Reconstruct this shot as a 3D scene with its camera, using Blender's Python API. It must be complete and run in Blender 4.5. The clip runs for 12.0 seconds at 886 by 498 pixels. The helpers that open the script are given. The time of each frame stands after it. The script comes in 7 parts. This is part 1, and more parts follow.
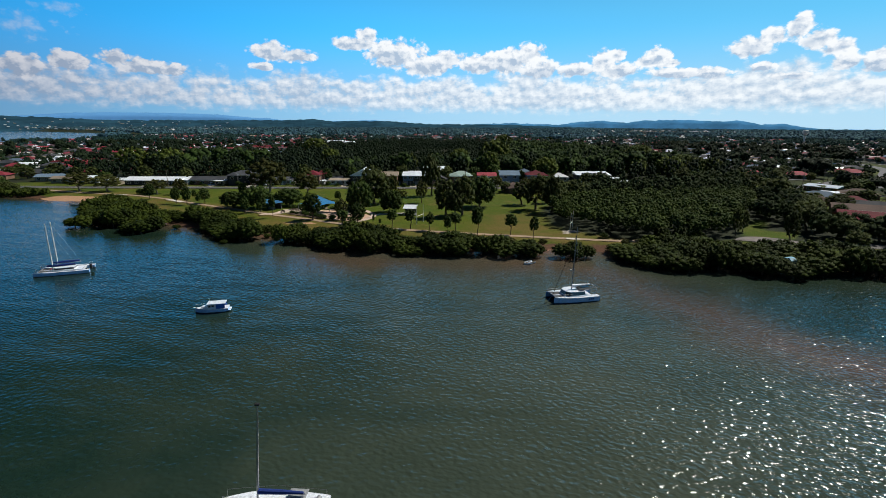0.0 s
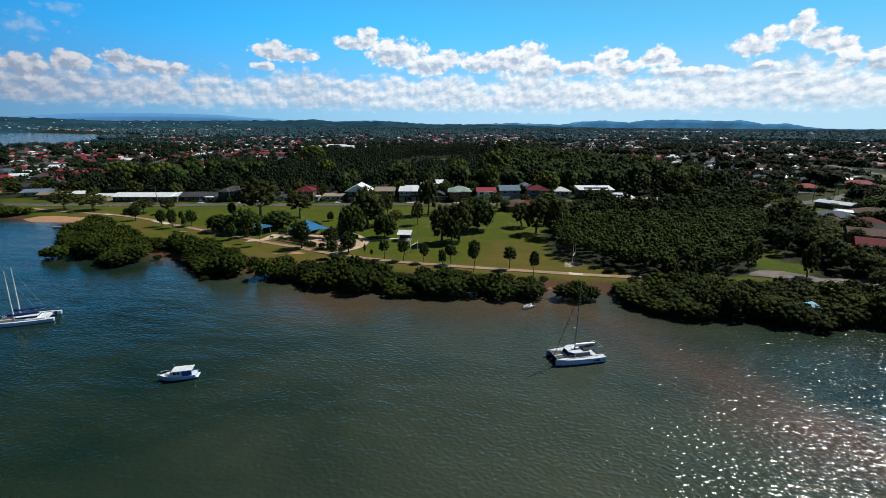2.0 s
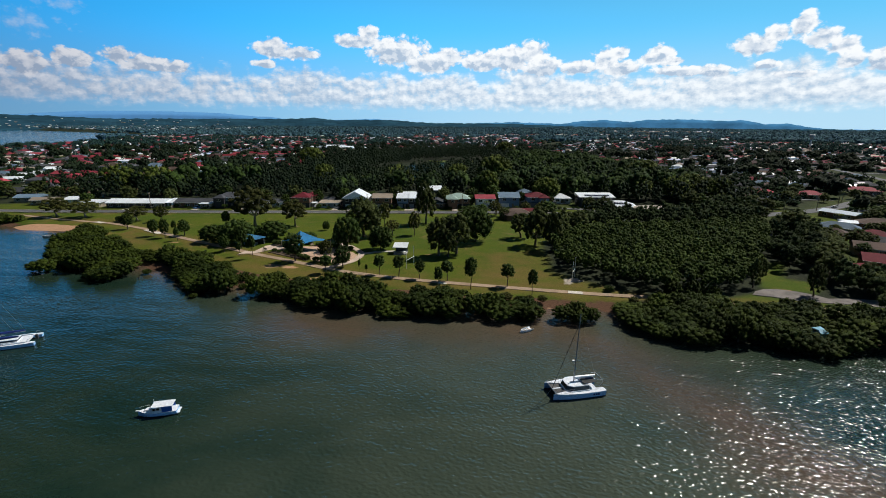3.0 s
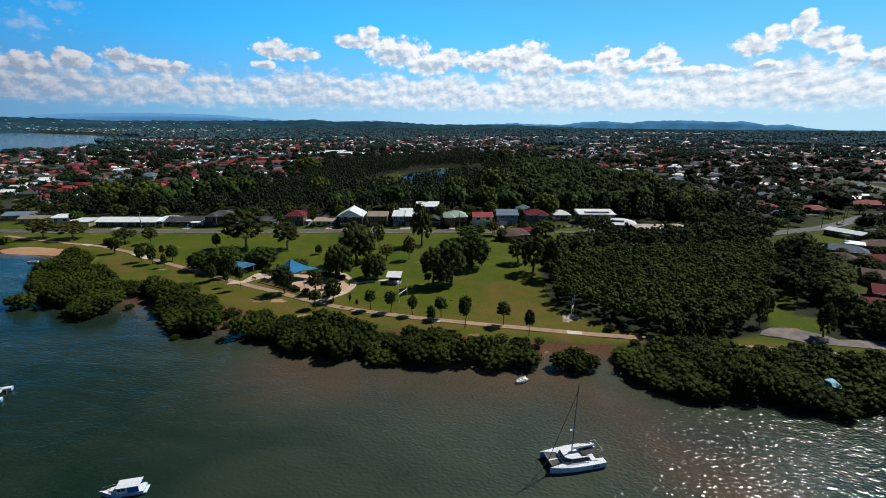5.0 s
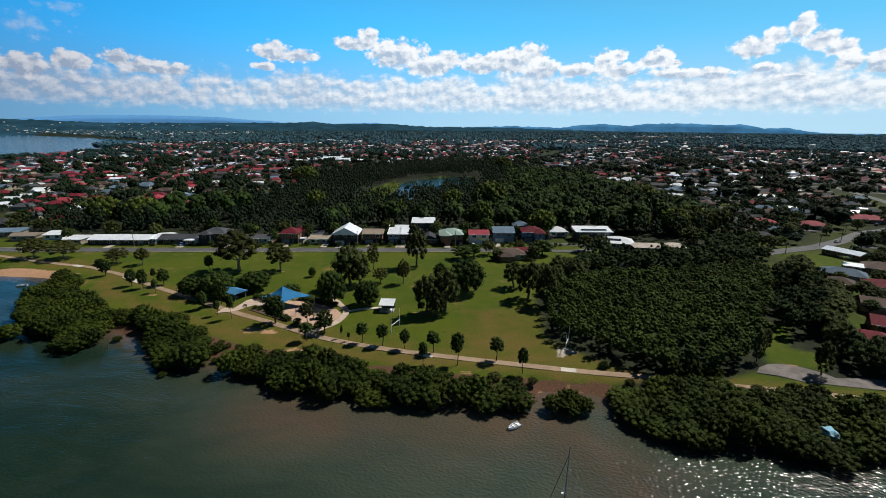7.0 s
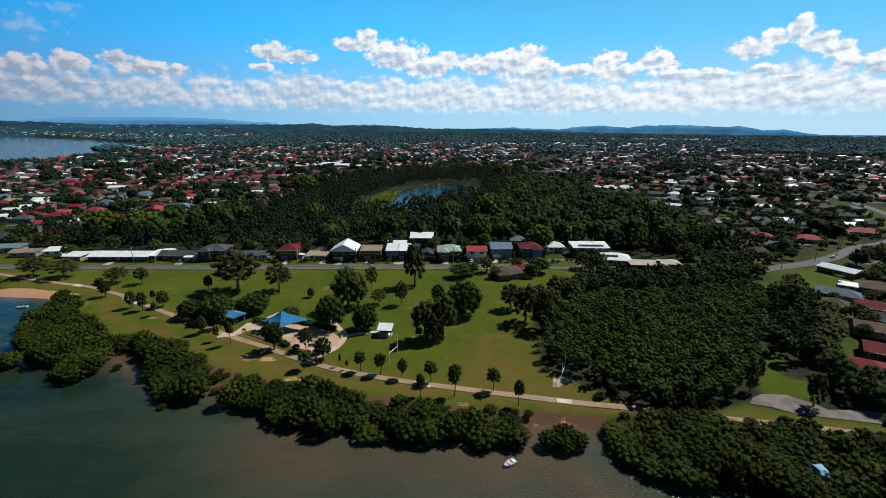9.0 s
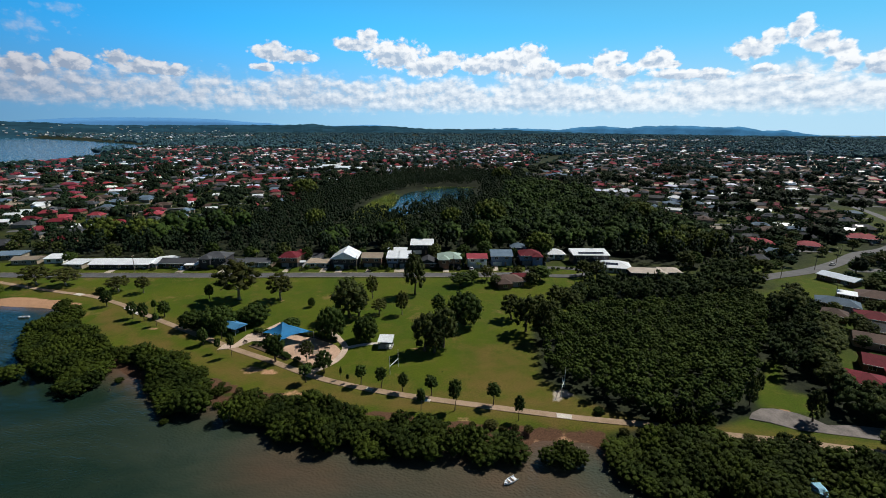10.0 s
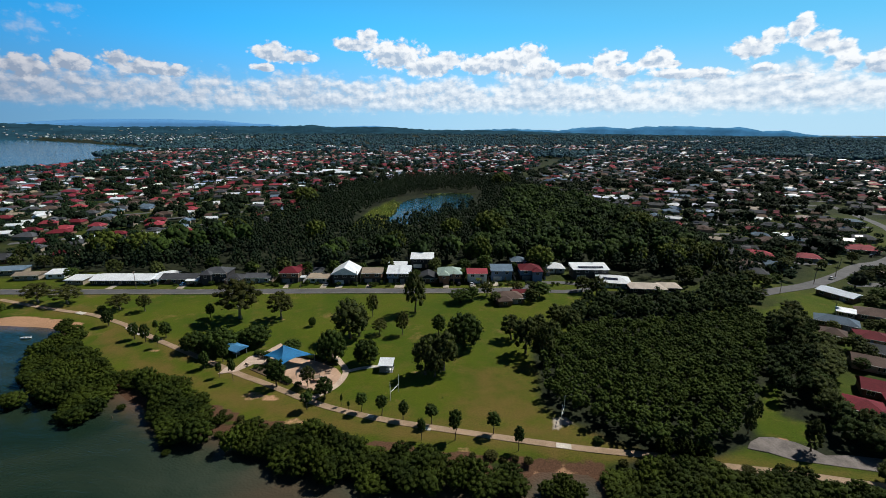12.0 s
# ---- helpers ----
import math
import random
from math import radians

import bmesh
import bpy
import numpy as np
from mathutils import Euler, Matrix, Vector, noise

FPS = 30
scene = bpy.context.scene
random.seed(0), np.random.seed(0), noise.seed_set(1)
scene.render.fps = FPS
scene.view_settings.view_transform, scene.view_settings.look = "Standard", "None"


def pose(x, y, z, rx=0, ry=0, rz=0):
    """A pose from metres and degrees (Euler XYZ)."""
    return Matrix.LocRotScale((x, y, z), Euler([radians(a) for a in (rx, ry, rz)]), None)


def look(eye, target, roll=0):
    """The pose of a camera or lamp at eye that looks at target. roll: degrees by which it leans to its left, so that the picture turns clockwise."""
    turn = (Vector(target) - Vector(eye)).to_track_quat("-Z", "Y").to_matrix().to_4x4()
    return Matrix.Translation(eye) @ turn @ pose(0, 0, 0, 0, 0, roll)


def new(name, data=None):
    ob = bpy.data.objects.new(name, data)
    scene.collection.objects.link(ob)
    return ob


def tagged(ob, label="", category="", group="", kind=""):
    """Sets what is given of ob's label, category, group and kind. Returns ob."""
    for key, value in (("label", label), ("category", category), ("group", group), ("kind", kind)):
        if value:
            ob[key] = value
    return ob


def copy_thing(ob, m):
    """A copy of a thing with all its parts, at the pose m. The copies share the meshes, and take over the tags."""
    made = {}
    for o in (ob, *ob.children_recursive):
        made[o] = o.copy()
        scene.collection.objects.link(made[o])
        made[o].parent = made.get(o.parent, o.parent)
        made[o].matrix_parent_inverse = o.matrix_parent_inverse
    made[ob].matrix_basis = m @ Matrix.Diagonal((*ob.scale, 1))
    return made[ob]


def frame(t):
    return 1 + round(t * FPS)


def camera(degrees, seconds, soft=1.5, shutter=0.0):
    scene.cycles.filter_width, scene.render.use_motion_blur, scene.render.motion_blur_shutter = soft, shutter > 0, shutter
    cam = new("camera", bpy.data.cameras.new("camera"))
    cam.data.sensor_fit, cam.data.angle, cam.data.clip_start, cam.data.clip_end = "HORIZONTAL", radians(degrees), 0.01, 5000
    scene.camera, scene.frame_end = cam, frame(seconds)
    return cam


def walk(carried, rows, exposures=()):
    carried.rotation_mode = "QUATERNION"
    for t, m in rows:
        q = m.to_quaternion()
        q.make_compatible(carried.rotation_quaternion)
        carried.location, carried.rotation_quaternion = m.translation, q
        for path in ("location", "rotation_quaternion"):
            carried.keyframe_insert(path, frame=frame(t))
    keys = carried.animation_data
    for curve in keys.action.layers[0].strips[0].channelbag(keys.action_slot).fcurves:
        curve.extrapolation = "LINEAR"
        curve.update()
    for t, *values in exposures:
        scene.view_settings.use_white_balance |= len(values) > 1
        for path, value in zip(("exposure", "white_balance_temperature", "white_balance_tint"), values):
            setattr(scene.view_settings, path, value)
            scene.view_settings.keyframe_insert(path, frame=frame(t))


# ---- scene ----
cam = camera(88.2, 12.0, soft=0.6)
PATH = [
    (0, (0.223, -0.471, 32.453), (0.236, 1.462, 31.942), 0.3),
    (0.5, (0.572, 2.108, 34.166), (0.585, 4.042, 33.655), 0.3),
    (1, (1.145, 4.756, 36.14), (1.155, 6.689, 35.628), 0.2),
    (1.5, (1.641, 7.266, 38.146), (1.649, 9.199, 37.633), 0.2),
    (2, (2.227, 9.793, 40.16), (2.233, 11.725, 39.646), 0.2),
    (2.5, (2.79, 12.174, 42.292), (2.795, 14.106, 41.776), 0.2),
    (3, (3.353, 14.465, 44.107), (3.358, 16.396, 43.587), 0.4),
    (5, (5.231, 21.935, 52.152), (5.234, 23.867, 51.634), 0.3),
    (5.5, (5.592, 23.305, 54.047), (5.596, 25.238, 53.532), 0.3),
    (6, (6.134, 24.422, 56.063), (6.139, 26.355, 55.55), 0.4),
    (6.5, (6.583, 25.325, 58.031), (6.589, 27.259, 57.519), 0.4),
    (7, (6.933, 25.989, 59.962), (6.94, 27.922, 59.451), 0.4),
    (9, (7.397, 26.748, 68.17), (7.408, 28.682, 67.662), 0.4),
    (9.5, (7.378, 27.054, 70.059), (7.389, 28.989, 69.551), 0.4),
    (10, (7.299, 27.275, 72.138), (7.309, 29.21, 71.63), 0.4),
    (10.5, (7.207, 27.598, 74.123), (7.217, 29.532, 73.614), 0.4),
    (11, (7.213, 27.979, 76.059), (7.222, 29.914, 75.551), 0.4),
    (11.5, (7.217, 28.242, 78.132), (7.226, 30.176, 77.624), 0.3),
    (12, (7.323, 28.613, 80.026), (7.332, 30.548, 79.518), 0.3),
]
walk(cam, [(t, look(eye, target, roll)) for t, eye, target, roll in PATH])

# ---- world, sun ----
SUN_EL, SUN_AZ = radians(49.5), radians(56.0)      # azimuth from +y towards +x
sun_dir = Vector((math.sin(SUN_AZ) * math.cos(SUN_EL), math.cos(SUN_AZ) * math.cos(SUN_EL), math.sin(SUN_EL)))
sun_data = bpy.data.lights.new("sun", "SUN")
sun_data.energy, sun_data.angle, sun_data.color = 4.6, radians(0.53), (1.0, 0.95, 0.86)
sun = new("sun", sun_data)
sun.matrix_world = look((0, 0, 900), Vector((0, 0, 900)) - sun_dir)
scene.view_settings.exposure = 0.0

# cumulus heaps: azimuth, slope of elevation, half width, half height
HEAPS_A = [(-0.707, 0.092, 0.038, 0.021), (-0.65, 0.103, 0.031, 0.017), (-0.585, 0.112, 0.026, 0.016), (-0.538, 0.101, 0.053, 0.015),
           (-0.503, 0.099, 0.025, 0.012), (-0.333, 0.141, 0.039, 0.019), (-0.287, 0.135, 0.041, 0.013), (-0.35, 0.113, 0.023, 0.009),
           (-0.172, 0.161, 0.054, 0.014), (-0.149, 0.176, 0.022, 0.016), (-0.093, 0.145, 0.066, 0.031), (-0.025, 0.125, 0.06, 0.024),
           (0.01, 0.137, 0.041, 0.016), (0.079, 0.126, 0.048, 0.021), (0.142, 0.132, 0.052, 0.027), (0.181, 0.14, 0.033, 0.026), (0.199, 0.114, 0.046, 0.021)]
HEAPS_B = [(0.27, 0.113, 0.045, 0.016), (0.322, 0.128, 0.033, 0.022), (0.342, 0.137, 0.022, 0.014), (0.349, 0.11, 0.042, 0.015),
           (0.417, 0.13, 0.025, 0.021), (0.403, 0.124, 0.027, 0.012), (0.442, 0.118, 0.021, 0.008), (0.562, 0.138, 0.039, 0.018),
           (0.592, 0.153, 0.022, 0.016), (0.628, 0.163, 0.023, 0.022), (0.653, 0.142, 0.027, 0.017), (0.684, 0.126, 0.026, 0.015),
           (0.694, 0.106, 0.023, 0.015), (0.734, 0.102, 0.028, 0.02), (0.453, 0.101, 0.057, 0.012), (0.508, 0.098, 0.037, 0.012),
           (0.584, 0.104, 0.022, 0.009), (0.625, 0.088, 0.039, 0.009)]
WISPS = [(-0.697, 0.152, 0.05, 0.022), (-0.645, 0.182, 0.04, 0.011)]


class Nodes:
    """Short hand for wiring a node tree."""

    def __init__(self, tree):
        self.tree = tree
        tree.nodes.clear()

    def add(self, kind, ins=(), setup=None):
        node = self.tree.nodes.new(kind)
        if setup:
            setup(node)
        for key, value in (ins.items() if isinstance(ins, dict) else enumerate(ins)):
            if value is None:
                continue
            if isinstance(value, bpy.types.NodeSocket):
                self.tree.links.new(value, node.inputs[key])
            else:
                node.inputs[key].default_value = value
        return node

    def math(self, op, a, b=None, c=None, clamp=False):
        def setup(node):
            node.operation, node.use_clamp = op, clamp
        return self.add("ShaderNodeMath", (a, b, c), setup).outputs[0]

    def vec(self, op, a, b=None, c=None):
        def setup(node):
            node.operation = op
        n = self.add("ShaderNodeVectorMath", (a, b, c), setup)
        return n.outputs[1] if op in ("LENGTH", "DOT_PRODUCT") else n.outputs[0]

    def noise(self, vector, scale, detail=4.0, rough=0.55, distortion=0.0):
        return self.add("ShaderNodeTexNoise", {"Vector": vector, "Scale": scale, "Detail": detail, "Roughness": rough, "Distortion": distortion}).outputs[0]

    def mix(self, fac, a, b, blend="MIX"):
        n = self.tree.nodes.new("ShaderNodeMix")
        n.data_type, n.blend_type = "RGBA", blend
        for i, v in ((0, fac), (6, a), (7, b)):
            if isinstance(v, bpy.types.NodeSocket):
                self.tree.links.new(v, n.inputs[i])
            else:
                n.inputs[i].default_value = v
        return n.outputs[2]

    def ramp(self, fac, lo, hi, out_lo=0.0, out_hi=1.0, smooth=True):
        def setup(node):
            node.interpolation_type = "SMOOTHSTEP" if smooth else "LINEAR"
        return self.add("ShaderNodeMapRange", (fac, lo, hi, out_lo, out_hi), setup).outputs[0]

    def attribute(self, name):
        n = self.tree.nodes.new("ShaderNodeAttribute")
        n.attribute_name = name
        return n.outputs["Fac"]


def build_world():
    world = bpy.data.worlds.new("sky")
    world.use_nodes = True
    scene.world = world
    n = Nodes(world.node_tree)
    way = n.add("ShaderNodeTexCoord").outputs["Generated"]
    sky_node = n.add("ShaderNodeTexSky")
    sky_node.sky_type, sky_node.sun_disc, sky_node.sun_elevation, sky_node.sun_rotation = "NISHITA", False, SUN_EL, SUN_AZ
    sky_node.air_density, sky_node.dust_density, sky_node.ozone_density = 1.0, 0.6, 3.0
    sky = sky_node.outputs[0]
    sep = n.add("ShaderNodeSeparateXYZ", (way,)).outputs
    az = n.math("ARCTAN2", sep[0], sep[1])
    flat = n.math("SQRT", n.math("ADD", n.math("MULTIPLY", sep[0], sep[0]), n.math("ADD", n.math("MULTIPLY", sep[1], sep[1]), 1e-6)))
    el = n.math("DIVIDE", sep[2], flat)
    p = n.add("ShaderNodeCombineXYZ", (az, el, 0.0)).outputs[0]
    # billowing detail bends the heaps' outlines

    def billow(shift, detail):
        q = n.vec("MULTIPLY", n.vec("ADD", p, shift), (1.0, 1.3, 1.0))
        bent = n.vec("ADD", q, n.vec("MULTIPLY", n.add("ShaderNodeTexNoise", {"Vector": q, "Scale": 60.0, "Detail": 3.0}).outputs["Color"], (0.012, 0.012, 0.0)))
        cell = n.add("ShaderNodeTexVoronoi", {"Vector": bent, "Scale": 46.0, "Detail": 2.0, "Roughness": 0.5, "Lacunarity": 2.3, "Smoothness": 0.5}, smooth_cells).outputs["Distance"]
        return n.math("ADD", n.math("MULTIPLY", n.noise(q, 26.0, detail, 0.58), 0.62), n.math("MULTIPLY", n.math("SUBTRACT", 0.95, cell), 0.4))

    def smooth_cells(node):
        node.voronoi_dimensions, node.feature = "2D", "SMOOTH_F1"

    fine = billow((0.0, 0.0, 0.0), 7.0)
    fine_up = billow((0.006, 0.009, 0.0), 5.0)

    def heap_field(heaps, up=0.0):
        field = None
        for a, v, rx, ry in heaps:
            v = v + up * ry
            d = n.vec("LENGTH", n.vec("MULTIPLY_ADD", p, (1 / rx, 1 / ry, 0), (-a / rx, -v / ry, 0)))
            one = n.math("SUBTRACT", 1.25, d)
            field = one if field is None else n.math("SMOOTH_MAX", field, one, 0.25)
        return field

    heaps = n.math("MAXIMUM", heap_field(HEAPS_A), heap_field(HEAPS_B))
    upper = n.math("MAXIMUM", heap_field(HEAPS_A, 0.7), heap_field(HEAPS_B, 0.7))
    bank_noise = n.math("ADD", n.math("MULTIPLY", fine, 0.6), n.math("MULTIPLY", n.noise(n.vec("MULTIPLY", p, (1.0, 2.6, 1.0)), 30.0, 6.0, 0.6), 0.4))
    bank_up = n.math("ADD", n.math("MULTIPLY", fine_up, 0.6), n.math("MULTIPLY", n.noise(n.vec("MULTIPLY", n.vec("ADD", p, (0.003, 0.007, 0.0)), (1.0, 2.6, 1.0)), 30.0, 6.0, 0.6), 0.4))
    roll = n.noise(n.add("ShaderNodeCombineXYZ", (n.math("MULTIPLY", az, 9.0), n.math("MULTIPLY", el, 10.0), 3.0)).outputs[0], 1.0, 3.0, 0.5)
    top = n.math("ADD", el, n.math("MULTIPLY", n.math("SUBTRACT", roll, 0.5), 0.13))
    bank = n.math("MULTIPLY", n.ramp(el, 0.015, 0.05), n.ramp(top, 0.125, 0.075))
    bank_d = n.math("MULTIPLY", n.ramp(n.math("ADD", n.math("MULTIPLY", bank, 0.5), bank_noise), n.ramp(az, -0.6, 0.4, 0.58, 0.5), n.ramp(az, -0.6, 0.4, 1.0, 0.9)), n.math("MULTIPLY", n.ramp(el, 0.012, 0.06, 0.35, 1.0), n.ramp(bank, 0.02, 0.25)))
    far_noise = n.noise(n.vec("MULTIPLY", p, (1.0, 2.0, 1.0)), 7.0, 6.0, 0.58)
    behind = n.ramp(n.math("ABSOLUTE", az), 0.8, 1.1)
    far_d = n.math("MULTIPLY", n.math("MULTIPLY", n.ramp(far_noise, 0.58, 0.68), behind), n.math("MULTIPLY", n.ramp(el, 0.08, 0.14), n.ramp(el, 0.5, 0.3)))
    heap_d = n.ramp(n.math("ADD", heaps, n.math("MULTIPLY", n.math("MULTIPLY", n.math("SUBTRACT", fine, 0.5), 1.35), n.ramp(heaps, -0.15, 0.3))), 0.06, 0.42)
    wisp_d = n.math("MULTIPLY", n.ramp(n.math("ADD", heap_field(WISPS), n.math("MULTIPLY", n.math("SUBTRACT", fine, 0.5), 3.0)), 0.0, 1.3), 0.35)
    dens = n.math("MAXIMUM", n.math("MAXIMUM", heap_d, n.math("MULTIPLY", bank_d, 0.9)), n.math("MAXIMUM", far_d, wisp_d))
    # light on the billows comes from above and the right
    lit = n.math("ADD", n.ramp(az, -0.6, 0.3, 0.7, 0.88), n.math("MULTIPLY", n.math("SUBTRACT", fine, fine_up), 2.2), clamp=True)
    thick = n.ramp(heaps, 0.3, 1.2)
    lit = n.math("SUBTRACT", lit, n.math("MULTIPLY", thick, n.math("MULTIPLY", 0.12, n.ramp(fine, 0.35, 0.6))), clamp=True)
    # flat grey undersides
    under = n.math("MULTIPLY", n.ramp(n.math("SUBTRACT", upper, heaps), -0.15, -0.65), n.ramp(heaps, 0.15, 0.5))
    lit = n.math("SUBTRACT", lit, n.math("MULTIPLY", under, n.ramp(fine, 0.7, 0.3, 0.1, 0.75)), clamp=True)
    bank_lit = n.math("ADD", n.math("ADD", n.ramp(az, -0.6, 0.4, 0.36, 0.6), n.math("MULTIPLY", n.math("SUBTRACT", roll, 0.5), 0.9)), n.math("MULTIPLY", n.math("SUBTRACT", bank_noise, bank_up), 2.6))
    bank_lit = n.math("ADD", bank_lit, n.ramp(el, 0.03, 0.1, -0.12, 0.1), clamp=True)
    lit = n.math("ADD", n.math("MULTIPLY", lit, heap_d), n.math("MULTIPLY", bank_lit, n.math("SUBTRACT", 1.0, heap_d)))
    cloud = n.mix(lit, (0.4, 0.51, 0.66, 1), (0.87, 0.9, 0.94, 1))
    blue = n.mix(1.0, sky, (0.008, 0.016, 0.024, 1), "MULTIPLY")
    blue = n.mix(n.ramp(el, 0.5, 0.14), blue, n.mix(n.ramp(az, -0.7, 0.7), (0.05, 0.54, 1.16, 1), (0.13, 0.55, 0.93, 1)))
    haze = n.math("MULTIPLY", n.ramp(el, 0.2, 0.0), 0.9)
    base = n.mix(haze, blue, n.mix(n.ramp(az, -0.7, 0.5), (0.25, 0.52, 0.76, 1), (0.47, 0.69, 0.85, 1)))
    toward = n.math("COSINE", n.math("SUBTRACT", az, SUN_AZ))
    fade = n.ramp(toward, -1.0, 0.6, 0.14, 1.1)
    col = n.mix(dens, base, cloud)
    col = n.mix(1.0, col, n.add("ShaderNodeCombineColor", (fade, fade, n.math("POWER", fade, 0.85))).outputs[0], "MULTIPLY")
    bg = n.add("ShaderNodeBackground", {"Color": col, "Strength": 1.0}).outputs[0]
    n.add("ShaderNodeOutputWorld", (bg,))
    world.cycles.sampling_method = "MANUAL"
    world.cycles.sample_map_resolution = 512


build_world()

# ---- materials ----


def mat(name, c1, c2=None, scale=1.0, rough=0.8, metal=0.0, bump=0.0, fine=None, spec=0.3, vary=0.0, island=0.0, translucent=0.0, stretch=(1, 1, 1)):
    """A surface whose colour runs from c1 to c2 at one scale and is mottled at a finer one."""
    m = bpy.data.materials.new(name)
    m.use_nodes = True
    n = Nodes(m.node_tree)
    c2 = c2 or tuple(v * 0.8 for v in c1)
    geo = n.add("ShaderNodeNewGeometry")
    pos = n.vec("MULTIPLY", geo.outputs["Position"], stretch)
    big = n.noise(pos, scale, 5.0, 0.6)
    small = n.noise(pos, fine or scale * 7.3, 3.0, 0.6)
    col = n.mix(n.ramp(big, 0.3, 0.7), (*c1, 1), (*c2, 1))
    col = n.mix(1.0, col, n.add("ShaderNodeCombineColor", (n.ramp(small, 0.25, 0.75, 0.8, 1.15),) * 3).outputs[0], "MULTIPLY")
    if vary:
        r = n.add("ShaderNodeObjectInfo").outputs["Random"]
        col = n.mix(1.0, col, n.add("ShaderNodeCombineColor", (n.ramp(r, 0, 1, 1 - vary, 1 + vary, False),) * 3).outputs[0], "MULTIPLY")
    if island:
        r = geo.outputs["Random Per Island"]
        k = n.ramp(r, 0, 1, 1 - island, 1 + island, False)
        col = n.mix(1.0, col, n.add("ShaderNodeCombineColor", (k, k, 1.0)).outputs[0], "MULTIPLY")
    ins = {"Base Color": col, "Roughness": rough, "Metallic": metal, "Specular IOR Level": spec}
    if bump:
        ins["Normal"] = n.add("ShaderNodeBump", {"Strength": 0.6, "Distance": bump, "Height": small}).outputs[0]
    out = n.add("ShaderNodeBsdfPrincipled", ins).outputs[0]
    if translucent:
        t = n.add("ShaderNodeBsdfTranslucent", {"Color": n.mix(1.0, col, (1.3, 1.35, 0.5, 1), "MULTIPLY")}).outputs[0]
        out = n.add("ShaderNodeMixShader", (translucent, out, t)).outputs[0]
    n.add("ShaderNodeOutputMaterial", (out,))
    return m


def ground_material():
    m = bpy.data.materials.new("ground")
    m.use_nodes = True
    n = Nodes(m.node_tree)
    pos = n.add("ShaderNodeNewGeometry").outputs["Position"]
    lawn = n.attribute("lawn")
    sand = n.attribute("sand")
    mud = n.attribute("mud")
    wide = n.noise(pos, 0.035, 5.0, 0.6)
    mid = n.noise(pos, 0.22, 5.0, 0.65)
    tuft = n.noise(pos, 2.5, 4.0, 0.7)
    grass = n.mix(n.ramp(wide, 0.35, 0.65), (0.075, 0.097, 0.008, 1), (0.05, 0.082, 0.006, 1))
    grass = n.mix(n.ramp(mid, 0.45, 0.75, 0, 0.75), grass, (0.1, 0.094, 0.018, 1))
    dry = n.noise(n.vec("ADD", pos, (37.0, 11.0, 0.0)), 0.07, 6.0, 0.7)
    grass = n.mix(n.ramp(dry, 0.58, 0.72, 0, 0.7), grass, (0.19, 0.13, 0.05, 1))
    worn = n.math("ADD", n.attribute("dry"), n.math("MULTIPLY", n.math("SUBTRACT", dry, 0.5), 1.6))
    grass = n.mix(n.ramp(worn, 0.3, 0.95, 0, 0.85), grass, (0.13, 0.092, 0.026, 1))
    litter = n.mix(n.ramp(mid, 0.35, 0.65), (0.015, 0.02, 0.012, 1), (0.027, 0.033, 0.017, 1))
    col = n.mix(lawn, litter, grass)
    edge = n.math("ADD", sand, n.math("MULTIPLY", n.math("SUBTRACT", mid, 0.5), 0.9))
    col = n.mix(n.ramp(edge, 0.35, 0.6), col, n.mix(mid, (0.50, 0.30, 0.18, 1), (0.36, 0.21, 0.125, 1)))
    edge = n.math("ADD", mud, n.math("MULTIPLY", n.math("SUBTRACT", mid, 0.5), 0.8))
    col = n.mix(n.ramp(edge, 0.4, 0.65), col, n.mix(tuft, (0.08, 0.044, 0.028, 1), (0.125, 0.068, 0.042, 1)))
    col = n.mix(1.0, col, n.add("ShaderNodeCombineColor", (n.ramp(tuft, 0.25, 0.75, 0.7, 1.25),) * 3).outputs[0], "MULTIPLY")
    col = n.mix(n.ramp(n.math("ADD", n.attribute("pale"), n.math("MULTIPLY", n.math("SUBTRACT", mid, 0.5), 1.2)), 0.35, 0.75, 0, 0.9), col, (0.46, 0.4, 0.34, 1))
    bump = n.add("ShaderNodeBump", {"Strength": 0.7, "Distance": 0.12, "Height": tuft}).outputs[0]
    out = n.add("ShaderNodeBsdfPrincipled", {"Base Color": col, "Roughness": 0.95, "Specular IOR Level": 0.1, "Normal": bump}).outputs[0]
    n.add("ShaderNodeOutputMaterial", (out,))
    return m


